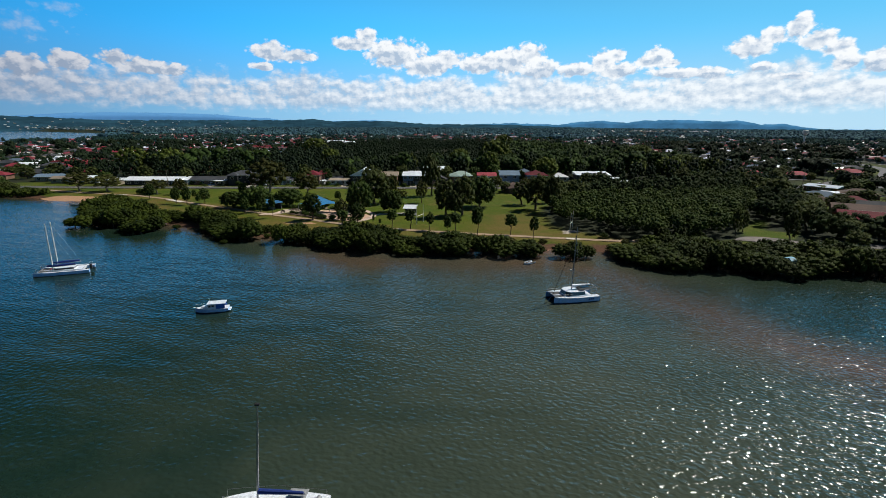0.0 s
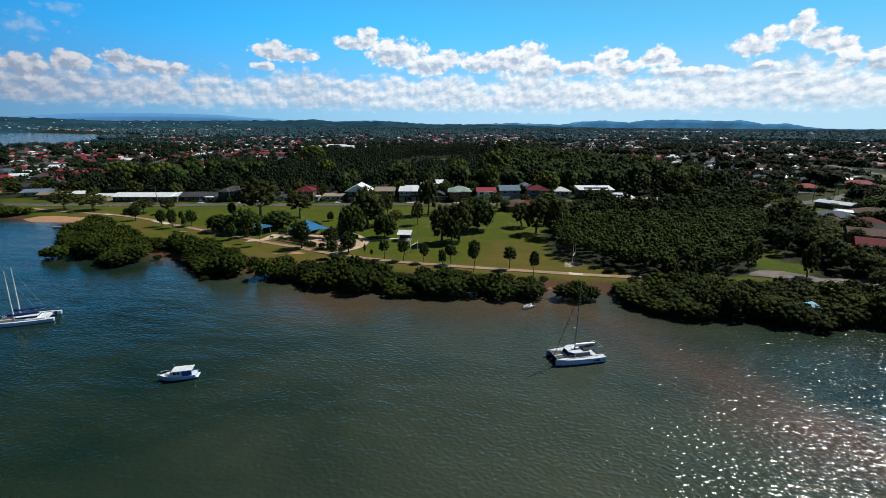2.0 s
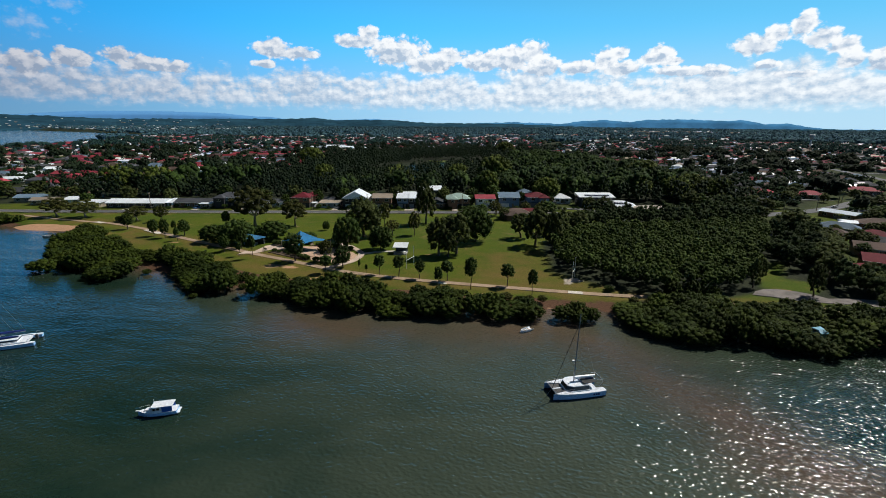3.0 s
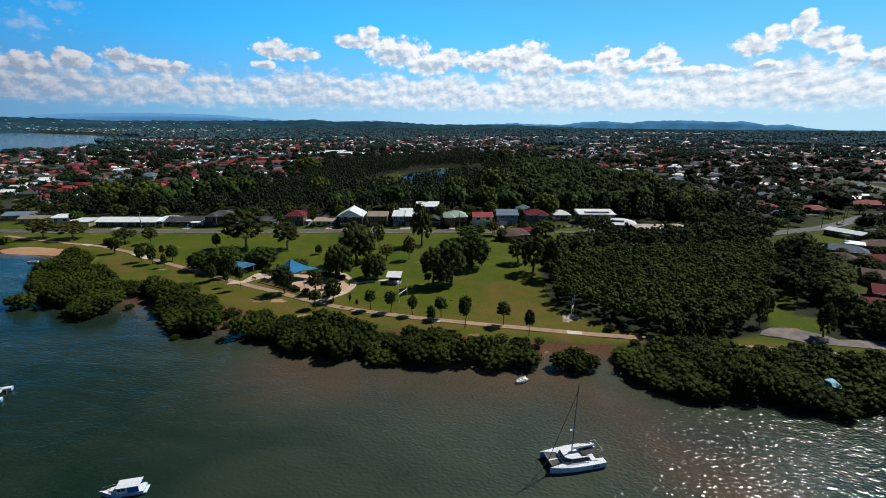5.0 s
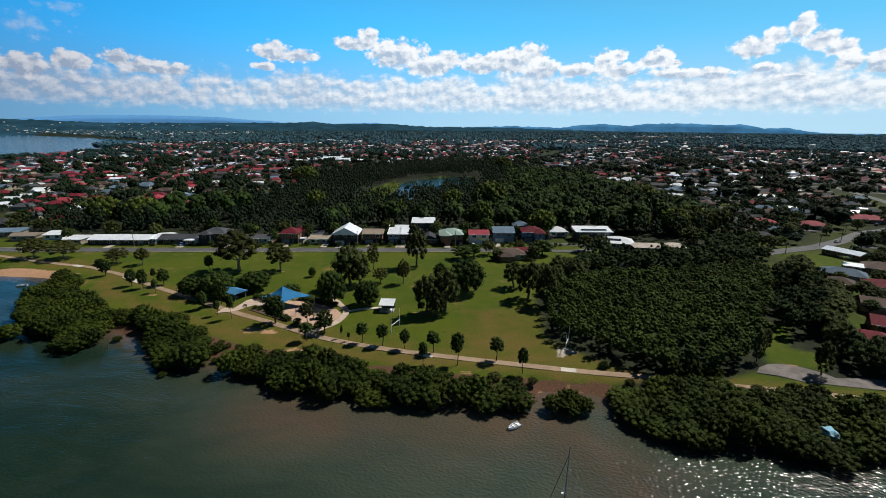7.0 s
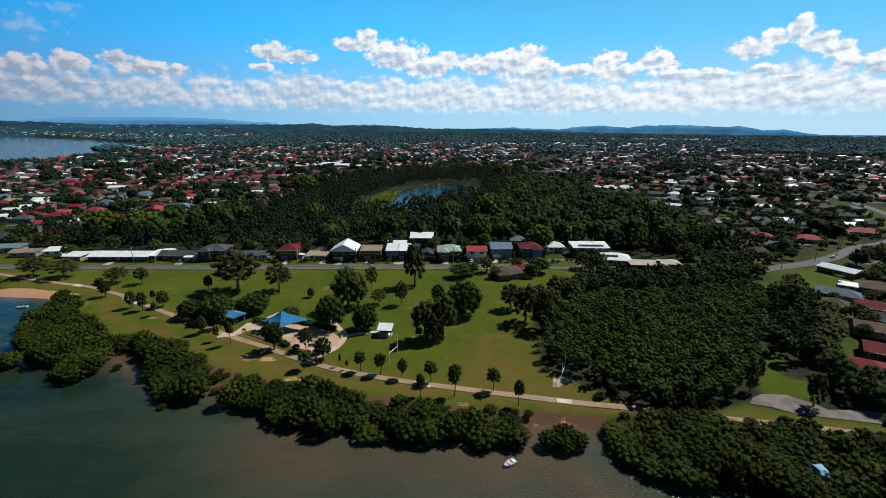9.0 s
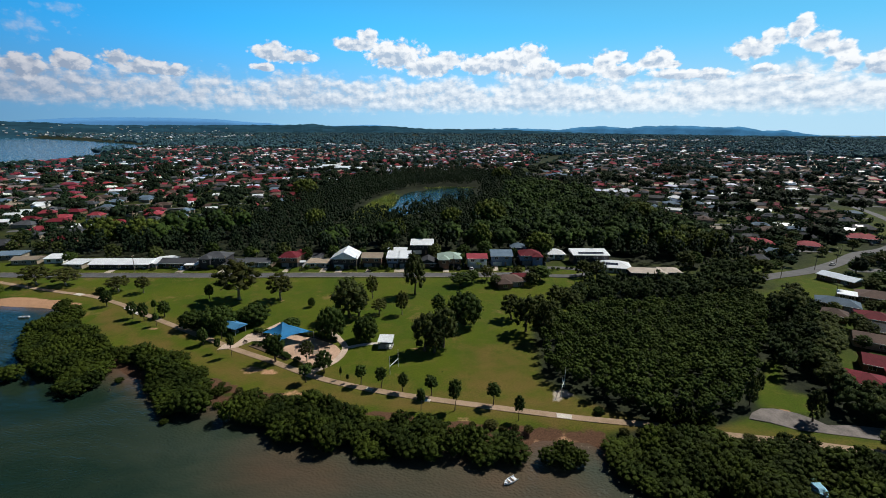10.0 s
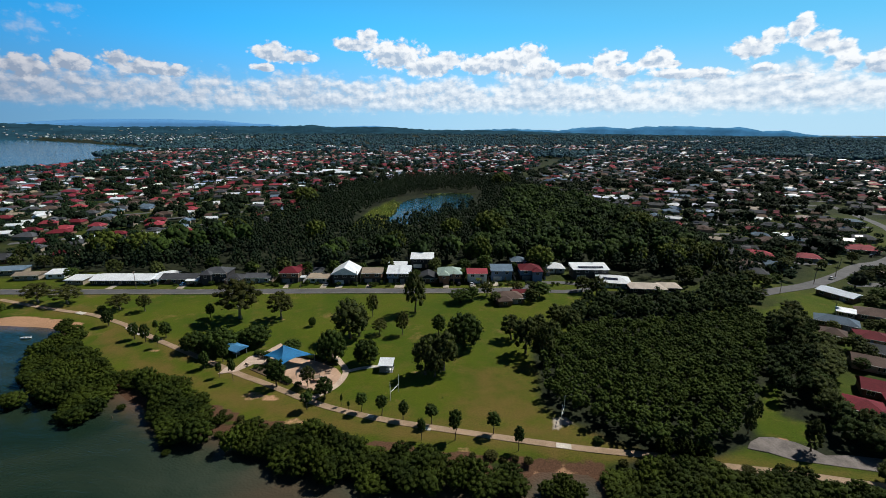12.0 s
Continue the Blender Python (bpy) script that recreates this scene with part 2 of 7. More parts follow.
def water_material():
    m = bpy.data.materials.new("water")
    m.use_nodes = True
    n = Nodes(m.node_tree)
    pos = n.add("ShaderNodeNewGeometry").outputs["Position"]
    silt = n.attribute("silt")
    red = n.attribute("red")
    drift = n.noise(n.vec("MULTIPLY", pos, (1.0, 1.7, 1.0)), 0.03, 5.0, 0.6, 0.6)
    shift = n.math("MULTIPLY", n.math("SUBTRACT", drift, 0.5), 0.5)
    deep = n.mix(n.ramp(drift, 0.35, 0.65), (0.0065, 0.021, 0.014, 1), (0.011, 0.0255, 0.0155, 1))
    col = n.mix(n.ramp(n.math("ADD", silt, shift), 0.0, 1.0), deep, (0.074, 0.086, 0.062, 1))
    col = n.mix(n.ramp(n.math("ADD", red, shift), 0.05, 1.0), col, (0.135, 0.06, 0.036, 1))
    # far bay: blue of the reflected sky is painted into the base colour
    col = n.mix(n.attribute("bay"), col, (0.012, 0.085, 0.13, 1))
    # wind chop runs across from the right and ahead; fine ripples ride on it
    spin = n.add("ShaderNodeVectorRotate", {"Vector": pos, "Axis": (0, 0, 1), "Angle": radians(18)})
    turn = spin.outputs[0]
    chop = n.noise(n.vec("MULTIPLY", turn, (0.42, 1.0, 1.0)), 0.42, 1.5, 0.5, 0.4)
    ripple = n.noise(n.vec("MULTIPLY", turn, (0.75, 1.0, 1.0)), 1.9, 0.6, 0.5)
    swell = n.noise(n.vec("MULTIPLY", turn, (0.4, 1.0, 1.0)), 0.13, 2.0, 0.5)
    height = n.math("ADD", n.math("MULTIPLY", chop, 0.12), n.math("ADD", n.math("MULTIPLY", n.math("MULTIPLY", ripple, n.attribute("wind")), 0.245), n.math("MULTIPLY", swell, 0.34)))
    bump = n.add("ShaderNodeBump", {"Strength": 1.0, "Distance": 0.85, "Height": height}).outputs[0]
    out = n.add("ShaderNodeBsdfPrincipled", {"Base Color": col, "Roughness": 0.1, "IOR": 1.33, "Specular IOR Level": 0.5, "Normal": bump}).outputs[0]
    n.add("ShaderNodeOutputMaterial", (out,))
    return m


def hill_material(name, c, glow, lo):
    """Far range as plain backdrop: air haze put into its colour and glow."""
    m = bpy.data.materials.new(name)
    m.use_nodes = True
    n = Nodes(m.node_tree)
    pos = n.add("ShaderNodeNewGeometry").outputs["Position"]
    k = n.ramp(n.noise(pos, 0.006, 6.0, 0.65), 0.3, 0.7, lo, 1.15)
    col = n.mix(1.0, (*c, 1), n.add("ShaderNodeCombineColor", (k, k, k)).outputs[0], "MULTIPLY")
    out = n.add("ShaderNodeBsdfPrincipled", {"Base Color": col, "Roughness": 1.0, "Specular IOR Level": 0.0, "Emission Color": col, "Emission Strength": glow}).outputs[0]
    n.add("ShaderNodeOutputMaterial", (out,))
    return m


HILL_NEAR = hill_material("hazed_wooded_hill", (0.034, 0.118, 0.225), 0.72, 0.7)
HILL_WOOD = hill_material("hazed_wooded_rise", (0.015, 0.044, 0.066), 0.5, 0.6)
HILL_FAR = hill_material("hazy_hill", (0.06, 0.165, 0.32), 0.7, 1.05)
GROUND, WATER = ground_material(), water_material()
BARK = mat("bark", (0.14, 0.11, 0.08), (0.07, 0.055, 0.04), 2.0, 0.9)
BARK_PALE = mat("pale_bark", (0.3, 0.26, 0.2), (0.17, 0.14, 0.1), 1.5, 0.9)
LEAF_MANGROVE = mat("mangrove_leaf", (0.039, 0.055, 0.007), (0.017, 0.028, 0.005), 0.1, 0.7, spec=0.05, island=0.16, vary=0.25, translucent=0.05)
LEAF_THICKET = mat("thicket_leaf", (0.046, 0.07, 0.013), (0.028, 0.046, 0.009), 0.06, 0.7, spec=0.05, island=0.22, translucent=0.08)
LEAF_GUM = mat("gum_leaf", (0.062, 0.066, 0.019), (0.046, 0.052, 0.016), 0.15, 0.75, spec=0.05, island=0.2, vary=0.3, translucent=0.18)
LEAF_ROUND = mat("broad_leaf", (0.044, 0.07, 0.015), (0.03, 0.05, 0.012), 0.15, 0.7, spec=0.05, island=0.16, vary=0.3, translucent=0.18)
LEAF_OAK = mat("she_oak_needles", (0.06, 0.075, 0.023), (0.042, 0.055, 0.018), 0.15, 0.75, spec=0.05, island=0.2, vary=0.3, translucent=0.18)
LEAF_BRIGHT = mat("bright_leaf", (0.075, 0.097, 0.017), (0.05, 0.07, 0.013), 0.15, 0.7, spec=0.05, island=0.18, vary=0.3, translucent=0.03)
LEAF_BROAD = mat("wood_leaf", (0.034, 0.06, 0.012), (0.016, 0.031, 0.009), 0.04, 0.75, spec=0.05, island=0.2, translucent=0.03)
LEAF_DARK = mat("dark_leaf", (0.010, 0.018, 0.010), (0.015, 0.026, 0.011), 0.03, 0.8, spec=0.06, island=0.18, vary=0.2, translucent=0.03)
LEAF_BELT = mat("belt_leaf", (0.03, 0.047, 0.013), (0.017, 0.029, 0.01), 0.08, 0.8, spec=0.06, island=0.2, translucent=0.08)
# far plain's trees: blue haze of distance is mixed into the leaf colour
LEAF_PLAIN = mat("haze_blue_leaf", (0.038, 0.092, 0.122), (0.054, 0.11, 0.128), 0.006, 0.9, spec=0.05, island=0.2)
# middle distance: a weaker haze tint painted into the leaves
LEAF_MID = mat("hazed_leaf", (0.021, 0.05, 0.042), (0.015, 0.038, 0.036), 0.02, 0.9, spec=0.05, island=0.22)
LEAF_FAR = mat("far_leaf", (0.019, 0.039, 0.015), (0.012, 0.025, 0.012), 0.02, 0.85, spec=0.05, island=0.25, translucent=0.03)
ASPHALT = mat("asphalt", (0.115, 0.116, 0.122), (0.08, 0.081, 0.086), 0.15, 0.85, fine=4.0)
ASPHALT_WORN = mat("worn_asphalt", (0.2, 0.178, 0.168), (0.11, 0.1, 0.094), 0.3, 0.9, fine=2.2)
CONCRETE = mat("concrete", (0.46, 0.41, 0.34), (0.34, 0.29, 0.23), 0.25, 0.85, fine=3.0)
CONCRETE_NEW = mat("pale_concrete", (0.62, 0.58, 0.51), (0.5, 0.46, 0.4), 0.5, 0.8)
PATH_EARTH = mat("pinkish_path", (0.36, 0.26, 0.18), (0.26, 0.185, 0.12), 0.3, 0.9, fine=3.0)
PLAZA_PINK = mat("pinkish_concrete", (0.56, 0.44, 0.36), (0.44, 0.34, 0.27), 0.4, 0.85, fine=3.0)
SOFTFALL = mat("playground_softfall", (0.54, 0.37, 0.27), (0.42, 0.28, 0.2), 0.2, 0.95, fine=2.0)
WHITE = mat("white_paint", (0.8, 0.8, 0.78), (0.7, 0.7, 0.68), 0.8, 0.4)
GREY = mat("grey_paint", (0.3, 0.31, 0.32), (0.22, 0.23, 0.24), 0.8, 0.5)
CREAM = mat("cream_render", (0.34, 0.29, 0.22), (0.26, 0.22, 0.17), 0.4, 0.85)
BRICK = mat("brown_brick", (0.22, 0.13, 0.09), (0.16, 0.095, 0.065), 0.6, 0.9, fine=6.0)
BLUEWALL = mat("blue_weatherboard", (0.16, 0.24, 0.38), (0.12, 0.18, 0.3), 0.4, 0.7)
DARKWALL = mat("dark_wall", (0.05, 0.05, 0.055), (0.035, 0.035, 0.04), 0.4, 0.8)
GLASS = mat("window_glass", (0.02, 0.025, 0.03), (0.03, 0.035, 0.04), 0.3, 0.08, spec=0.6)
TIMBER = mat("weathered_timber", (0.25, 0.2, 0.15), (0.17, 0.13, 0.1), 1.0, 0.9)
STEEL = mat("galvanised_steel", (0.5, 0.5, 0.5), (0.4, 0.4, 0.4), 1.5, 0.4, metal=0.8)
BLACK = mat("black_rubber", (0.02, 0.02, 0.02), (0.03, 0.03, 0.03), 2.0, 0.6)
ROOF_RED = mat("red_tile_roof", (0.3, 0.048, 0.066), (0.2, 0.036, 0.05), 0.2, 0.75, spec=0.12, fine=3.0, vary=0.3, island=0.22)
ROOF_MAROON = mat("maroon_roof", (0.16, 0.021, 0.033), (0.11, 0.017, 0.026), 0.2, 0.8, spec=0.12, fine=3.0, vary=0.2, island=0.22)
ROOF_BROWN = mat("brown_tile_roof", (0.115, 0.08, 0.07), (0.08, 0.058, 0.052), 0.2, 0.85, spec=0.12, fine=3.0, vary=0.3, island=0.22)
ROOF_GREY = mat("charcoal_roof", (0.07, 0.075, 0.088), (0.045, 0.05, 0.06), 0.2, 0.85, spec=0.12, fine=3.0, vary=0.35, island=0.22)
ROOF_WHITE = mat("white_metal_roof", (0.72, 0.77, 0.84), (0.62, 0.66, 0.73), 0.25, 0.45, fine=3.0, vary=0.1, island=0.22)
ROOF_TAN = mat("tan_metal_roof", (0.32, 0.265, 0.215), (0.25, 0.205, 0.165), 0.25, 0.6, spec=0.12, fine=3.0, vary=0.2, island=0.22)
ROOF_CREAM = mat("cream_tile_roof", (0.52, 0.46, 0.4), (0.42, 0.37, 0.32), 0.25, 0.7, spec=0.12, fine=3.0)
ROOF_PALE = mat("pale_blue_metal_roof", (0.42, 0.5, 0.6), (0.35, 0.42, 0.5), 0.25, 0.55, fine=3.0)
ROOF_BLUE = mat("blue_grey_roof", (0.13, 0.19, 0.27), (0.1, 0.15, 0.21), 0.25, 0.8, spec=0.12, fine=3.0, vary=0.2, island=0.22)
ROOF_GREEN = mat("pale_green_roof", (0.34, 0.45, 0.4), (0.27, 0.36, 0.32), 0.25, 0.6, spec=0.12, fine=3.0)
SOLAR = mat("solar_panel", (0.012, 0.016, 0.03), (0.02, 0.024, 0.04), 1.0, 0.15, spec=0.6)
SAIL_BLUE = mat("blue_shade_cloth", (0.03, 0.25, 0.55), (0.025, 0.2, 0.46), 0.4, 0.7, translucent=0.2)
HUT_BLUE = mat("blue_sheet_roof", (0.08, 0.27, 0.5), (0.065, 0.22, 0.42), 0.4, 0.5)
GEL = mat("white_gelcoat", (0.75, 0.79, 0.85), (0.7, 0.74, 0.8), 0.6, 0.25, spec=0.5)
PAINT_CYAN = mat("faded_sky_blue_paint", (0.3, 0.58, 0.72), (0.24, 0.48, 0.62), 0.6, 0.4)
GEL_BLUE = mat("pale_blue_topsides", (0.3, 0.52, 0.82), (0.27, 0.47, 0.76), 0.6, 0.25, spec=0.5)
ANTIFOUL = mat("dark_blue_antifoul", (0.02, 0.04, 0.12), (0.015, 0.03, 0.09), 0.8, 0.6)
CANVAS_BLUE = mat("navy_canvas", (0.015, 0.04, 0.2), (0.012, 0.03, 0.15), 0.8, 0.85)
PANEL_BLUE = mat("blue_canvas_cover", (0.03, 0.12, 0.45), (0.025, 0.1, 0.38), 0.8, 0.8)
RED_STUFF = mat("red_cover", (0.5, 0.06, 0.05), (0.4, 0.05, 0.04), 0.8, 0.7)
NET = mat("trampoline_net", (0.1, 0.1, 0.1), (0.07, 0.07, 0.07), 3.0, 0.9)
MULCH = mat("mulch_bed", (0.12, 0.085, 0.055), (0.07, 0.05, 0.033), 0.8, 0.95)
REED = mat("reed_bed", (0.32, 0.34, 0.085), (0.2, 0.25, 0.06), 0.05, 0.9, fine=0.8)
CAR_PAINTS = [mat(nm, c, None, 0.8, 0.3, spec=0.5) for nm, c in (("white_car_paint", (0.75, 0.75, 0.75)), ("blue_car_paint", (0.1, 0.25, 0.5)), ("silver_car_paint", (0.45, 0.46, 0.48)), ("dark_car_paint", (0.03, 0.03, 0.035)))]

# ---- building blocks ----


def mesh_of(name, verts, faces, material=None, smooth=False):
    me = bpy.data.meshes.new(name)
    me.from_pydata([tuple(v) for v in verts], [], [tuple(f) for f in faces])
    for m in (material if isinstance(material, (list, tuple)) else [material]):
        if m:
            me.materials.append(m)
    if smooth:
        me.polygons.foreach_set("use_smooth", [True] * len(me.polygons))
    me.update()
    return me


def quad_mesh(name, verts, material, slots=None, round_of=None):
    """A mesh of loose quads from an array (n, 4, 3); round_of: the middle of the leafy lobe that each quad belongs to, which its shading follows."""
    n = len(verts)
    me = bpy.data.meshes.new(name)
    me.vertices.add(n * 4)
    me.vertices.foreach_set("co", verts.astype(np.float32).ravel())
    me.loops.add(n * 4)
    me.loops.foreach_set("vertex_index", np.arange(n * 4, dtype=np.int32))
    me.polygons.add(n)
    me.polygons.foreach_set("loop_start", np.arange(n, dtype=np.int32) * 4)
    for m in (material if isinstance(material, (list, tuple)) else [material]):
        me.materials.append(m)
    if slots is not None:
        me.polygons.foreach_set("material_index", slots.astype(np.int32))
    me.update(calc_edges=True)
    if round_of is not None:
        r = np.random.default_rng(n)
        out = verts - round_of[:, None]
        out /= np.linalg.norm(out, axis=2, keepdims=True) + 1e-6
        out += r.normal(size=(n, 1, 3)) * 0.2
        out /= np.linalg.norm(out, axis=2, keepdims=True) + 1e-6
        me.attributes.new("custom_normal", "FLOAT_VECTOR", "POINT").data.foreach_set("vector", out.astype(np.float32).ravel())
    return me


def obj(name, me, parent=None, m=None, label=""):
    ob = new(name, me)
    if parent:
        ob.parent = parent
    if m is not None:
        ob.matrix_basis = m
    if label:
        ob["label"] = label
    return ob


class Shape:
    """Collects verts and faces for one part."""

    def __init__(self):
        self.v, self.f = [], []

    def put(self, verts, faces):
        k = len(self.v)
        self.v += [tuple(p) for p in verts]
        self.f += [tuple(i + k for i in f) for f in faces]
        return self

    def box(self, x0, y0, z0, x1, y1, z1, m=None):
        v = [Vector((x, y, z)) for z in (z0, z1) for y in (y0, y1) for x in (x0, x1)]
        if m is not None:
            v = [m @ p for p in v]
        return self.put(v, [(0, 2, 3, 1), (4, 5, 7, 6), (0, 1, 5, 4), (2, 6, 7, 3), (0, 4, 6, 2), (1, 3, 7, 5)])

    def loft(self, rings, closed=True, caps=True):
        k = len(rings[0])
        faces = []
        for i in range(len(rings) - 1):
            for j in range(k if closed else k - 1):
                a, b = i * k + j, i * k + (j + 1) % k
                faces.append((a, b, b + k, a + k))
        if caps:
            faces += [tuple(reversed(range(k))), tuple(range((len(rings) - 1) * k, len(rings) * k))]
        return self.put([p for r in rings for p in r], faces)

    def tube(self, pts, radii, sides=6):
        pts = [Vector(p) for p in pts]
        radii = radii if isinstance(radii, (list, tuple)) else [radii] * len(pts)
        rings = []
        for i, p in enumerate(pts):
            d = (pts[min(i + 1, len(pts) - 1)] - pts[max(i - 1, 0)]).normalized()
            a = d.orthogonal().normalized() if abs(d.z) > 0.95 else d.cross(Vector((0, 0, 1))).normalized()
            b = d.cross(a)
            rings.append([p + radii[i] * (math.cos(t) * a + math.sin(t) * b) for t in (2 * math.pi * j / sides for j in range(sides))])
        return self.loft(rings)

    def prism(self, outline, z0, z1):
        k = len(outline)
        v = [(x, y, z0) for x, y in outline] + [(x, y, z1) for x, y in outline]
        return self.put(v, [tuple(reversed(range(k))), tuple(range(k, 2 * k))] + [(i, (i + 1) % k, (i + 1) % k + k, i + k) for i in range(k)])

    def mesh(self, name, material, smooth=False):
        return mesh_of(name, self.v, self.f, material, smooth)


def part(name, shape, material, parent, label="", smooth=False):
    return obj(name, shape.mesh(name, material, smooth), parent, label=label)


def thing(name, label, category, m=None, group="", kind=""):
    ob = new(name)
    ob.empty_display_size = 0.3
    if m is not None:
        ob.matrix_basis = m
    return tagged(ob, label, category, group, kind)


def inside(px, py, poly):
    """Which of the points lie in the polygon."""
    px, py = np.asarray(px, float), np.asarray(py, float)
    hit = np.zeros(px.shape, bool)
    for (x0, y0), (x1, y1) in zip(poly, poly[1:] + poly[:1]):
        if y0 == y1:
            continue
        cross = ((y0 > py) != (y1 > py)) & (px < (x1 - x0) * (py - y0) / (y1 - y0) + x0)
        hit ^= cross
    return hit


def distance(px, py, line):
    best = np.full(np.shape(px), 1e9)
    for (x0, y0), (x1, y1) in zip(line, line[1:]):
        dx, dy = x1 - x0, y1 - y0
        t = np.clip(((px - x0) * dx + (py - y0) * dy) / (dx * dx + dy * dy + 1e-9), 0, 1)
        best = np.minimum(best, np.hypot(px - x0 - t * dx, py - y0 - t * dy))
    return best


# ---- ground and water ----
COAST = [(-1500, 800), (-900, 560), (-600, 400), (-400, 290), (-260, 240), (-215, 221), (-192, 214), (-176, 205), (-160, 203.5), (-150, 202), (-141, 197), (-134, 185),
         (-122, 171), (-106, 161), (-92, 154), (-79, 147), (-66, 139), (-52, 135), (-40, 131), (-28, 127), (-14, 122), (0, 120), (12, 119),
         (22, 118), (28, 119.5), (31, 121.5), (38, 121), (43, 121), (47, 117), (55, 111), (66, 108), (80, 105), (95, 104), (120, 101), (160, 93), (220, 85),
         (300, 70), (500, 30), (900, -100), (3000, -900), (5200, -1500)]
BAY = [(-5200, 4500), (-3640, 3930), (-2386, 2854), (-1853, 2482), (-1345, 2067), (-1002, 1721), (-1009, 1555), (-1031, 1482), (-858, 1177), (-839, 1100), (-846, 1031), (-885, 968), (-1000, 900), (-1500, 800), (-5200, 500)]
LAGOON = [(-44, 425), (-38, 470), (-42, 520), (-30, 556), (-7, 592), (25, 600), (47, 596), (42, 540), (36, 510), (14, 478), (0, 456), (-14, 430), (-28, 412)]
LAND = COAST + [(5200, 5200), (-5200, 5200), (-5200, 3900), (-5200, 500)]
PARK = [(-270, 243), (-200, 239.5), (-150, 240.5), (0, 243), (90, 246), (74, 222), (66, 208), (58, 196), (46, 190), (40, 178), (39, 164), (37, 147), (43.5, 139),
        (52, 131), (60, 126), (46, 121.5), (28, 123), (10, 124), (-15, 128), (-40, 134), (-60, 143), (-75, 153), (-92, 160), (-106, 166), (-124, 178), (-136, 192), (-142, 204), (-176, 209), (-215, 225)]
LAWN_EAST = [(92, 134), (99, 131), (104, 129.5), (112, 137.5), (108, 140), (104, 142), (110, 150), (117, 160), (112, 159), (104, 150), (97, 143)]
LAWN_DRIVE = [(60, 126), (76, 125), (86, 129), (96, 124.5), (109, 121.5), (125, 117), (140, 113), (140, 108), (112, 115), (84, 120.5), (66, 123)]
LAWN_STREET = [(146, 216), (168, 231), (205, 250), (196, 224), (176, 205), (158, 204)]
FOREST = [(-235, 285), (-180, 272), (-120, 268), (-70, 270), (-20, 290), (30, 290), (70, 287), (100, 278), (140, 262), (158, 258), (176, 268), (180, 290), (188, 330), (180, 378), (157, 494), (141, 660), (120, 760), (40, 800), (-54, 760), (-105, 640), (-125, 526), (-140, 429), (-160, 330), (-215, 318)]
BEACH = [(-188, 210), (-176, 203), (-160, 200), (-146, 198), (-139, 199), (-141, 205), (-151, 208), (-169, 211.5), (-181, 211.5)]


def smooth_line(points, steps=4):
    """Catmull-Rom through the points."""
    out = []
    p = [points[0]] + list(points) + [points[-1]]
    for i in range(1, len(p) - 2):
        for k in range(steps):
            t = k / steps
            out.append(tuple(0.5 * ((2 * b) + (c - a) * t + (2 * a - 5 * b + 4 * c - d) * t * t + (3 * b - a - 3 * c + d) * t ** 3) for a, b, c, d in zip(p[i - 1], p[i], p[i + 1], p[i + 2])))
    return out + [tuple(points[-1])]


PATH_LINE = smooth_line([(-200, 231.3), (-177.5, 223.6), (-158.8, 217.8), (-144.9, 214.1), (-130.5, 207.5), (-117.5, 200.3), (-104.2, 191.5), (-91, 183.5), (-76, 174.6), (-60, 165),
                         (-46.1, 157.5), (-33.3, 150.1), (-23.7, 145.5), (-11.6, 141.2), (1.3, 137.7), (13.5, 134.9), (25.3, 132.3), (39.4, 129.3), (47.6, 127.8), (56.8, 126.4), (66, 125.2), (76, 122.3), (86, 120.6), (95, 118.9), (109, 115.8), (125, 113)])


def spaced(fine0, fine1, step, lo, hi, grow=1.14, most=60.0):
    a = list(np.arange(fine0, fine1 + step / 2, step))
    s, x = step, fine1
    while x < hi:
        s = min(s * grow, most)
        x += s
        a.append(min(x, hi))
    s, x = step, fine0
    while x > lo:
        s = min(s * grow, most)
        x -= s
        a.insert(0, max(x, lo))
    return np.array(a)


def grid_mesh(name, xs, ys, z, material, layers):
    nx, ny = len(xs), len(ys)
    gx, gy = np.meshgrid(xs, ys)
    co = np.stack([gx, gy, z], -1).reshape(-1, 3)
    i = np.arange(nx * ny).reshape(ny, nx)
    quads = np.stack([i[:-1, :-1], i[:-1, 1:], i[1:, 1:], i[1:, :-1]], -1).reshape(-1, 4)
    me = bpy.data.meshes.new(name)
    me.vertices.add(len(co))
    me.vertices.foreach_set("co", co.astype(np.float32).ravel())
    me.loops.add(quads.size)
    me.loops.foreach_set("vertex_index", quads.astype(np.int32).ravel())
    me.polygons.add(len(quads))
    me.polygons.foreach_set("loop_start", np.arange(len(quads), dtype=np.int32) * 4)
    me.polygons.foreach_set("use_smooth", np.ones(len(quads), bool))
    me.update(calc_edges=True)
    me.materials.append(material)
    for key, values in layers.items():
        me.attributes.new(key, "FLOAT", "POINT").data.foreach_set("value", values.astype(np.float32).ravel())
    return me


def shore_distance(gx, gy):
    """Metres inland; minus offshore."""
    d = np.where(inside(gx, gy, LAND), 1.0, -1.0) * distance(gx, gy, COAST)
    for hole in (BAY, LAGOON):
        e = np.where(inside(gx, gy, hole), -1.0, 1.0) * distance(gx, gy, hole + hole[:1])
        d = np.minimum(d, e)
    return d


def soft_in(gx, gy, poly, width=2.0):
    d = np.where(inside(gx, gy, poly), 1.0, -1.0) * distance(gx, gy, poly + poly[:1])
    return np.clip(0.5 + d / width, 0, 1)


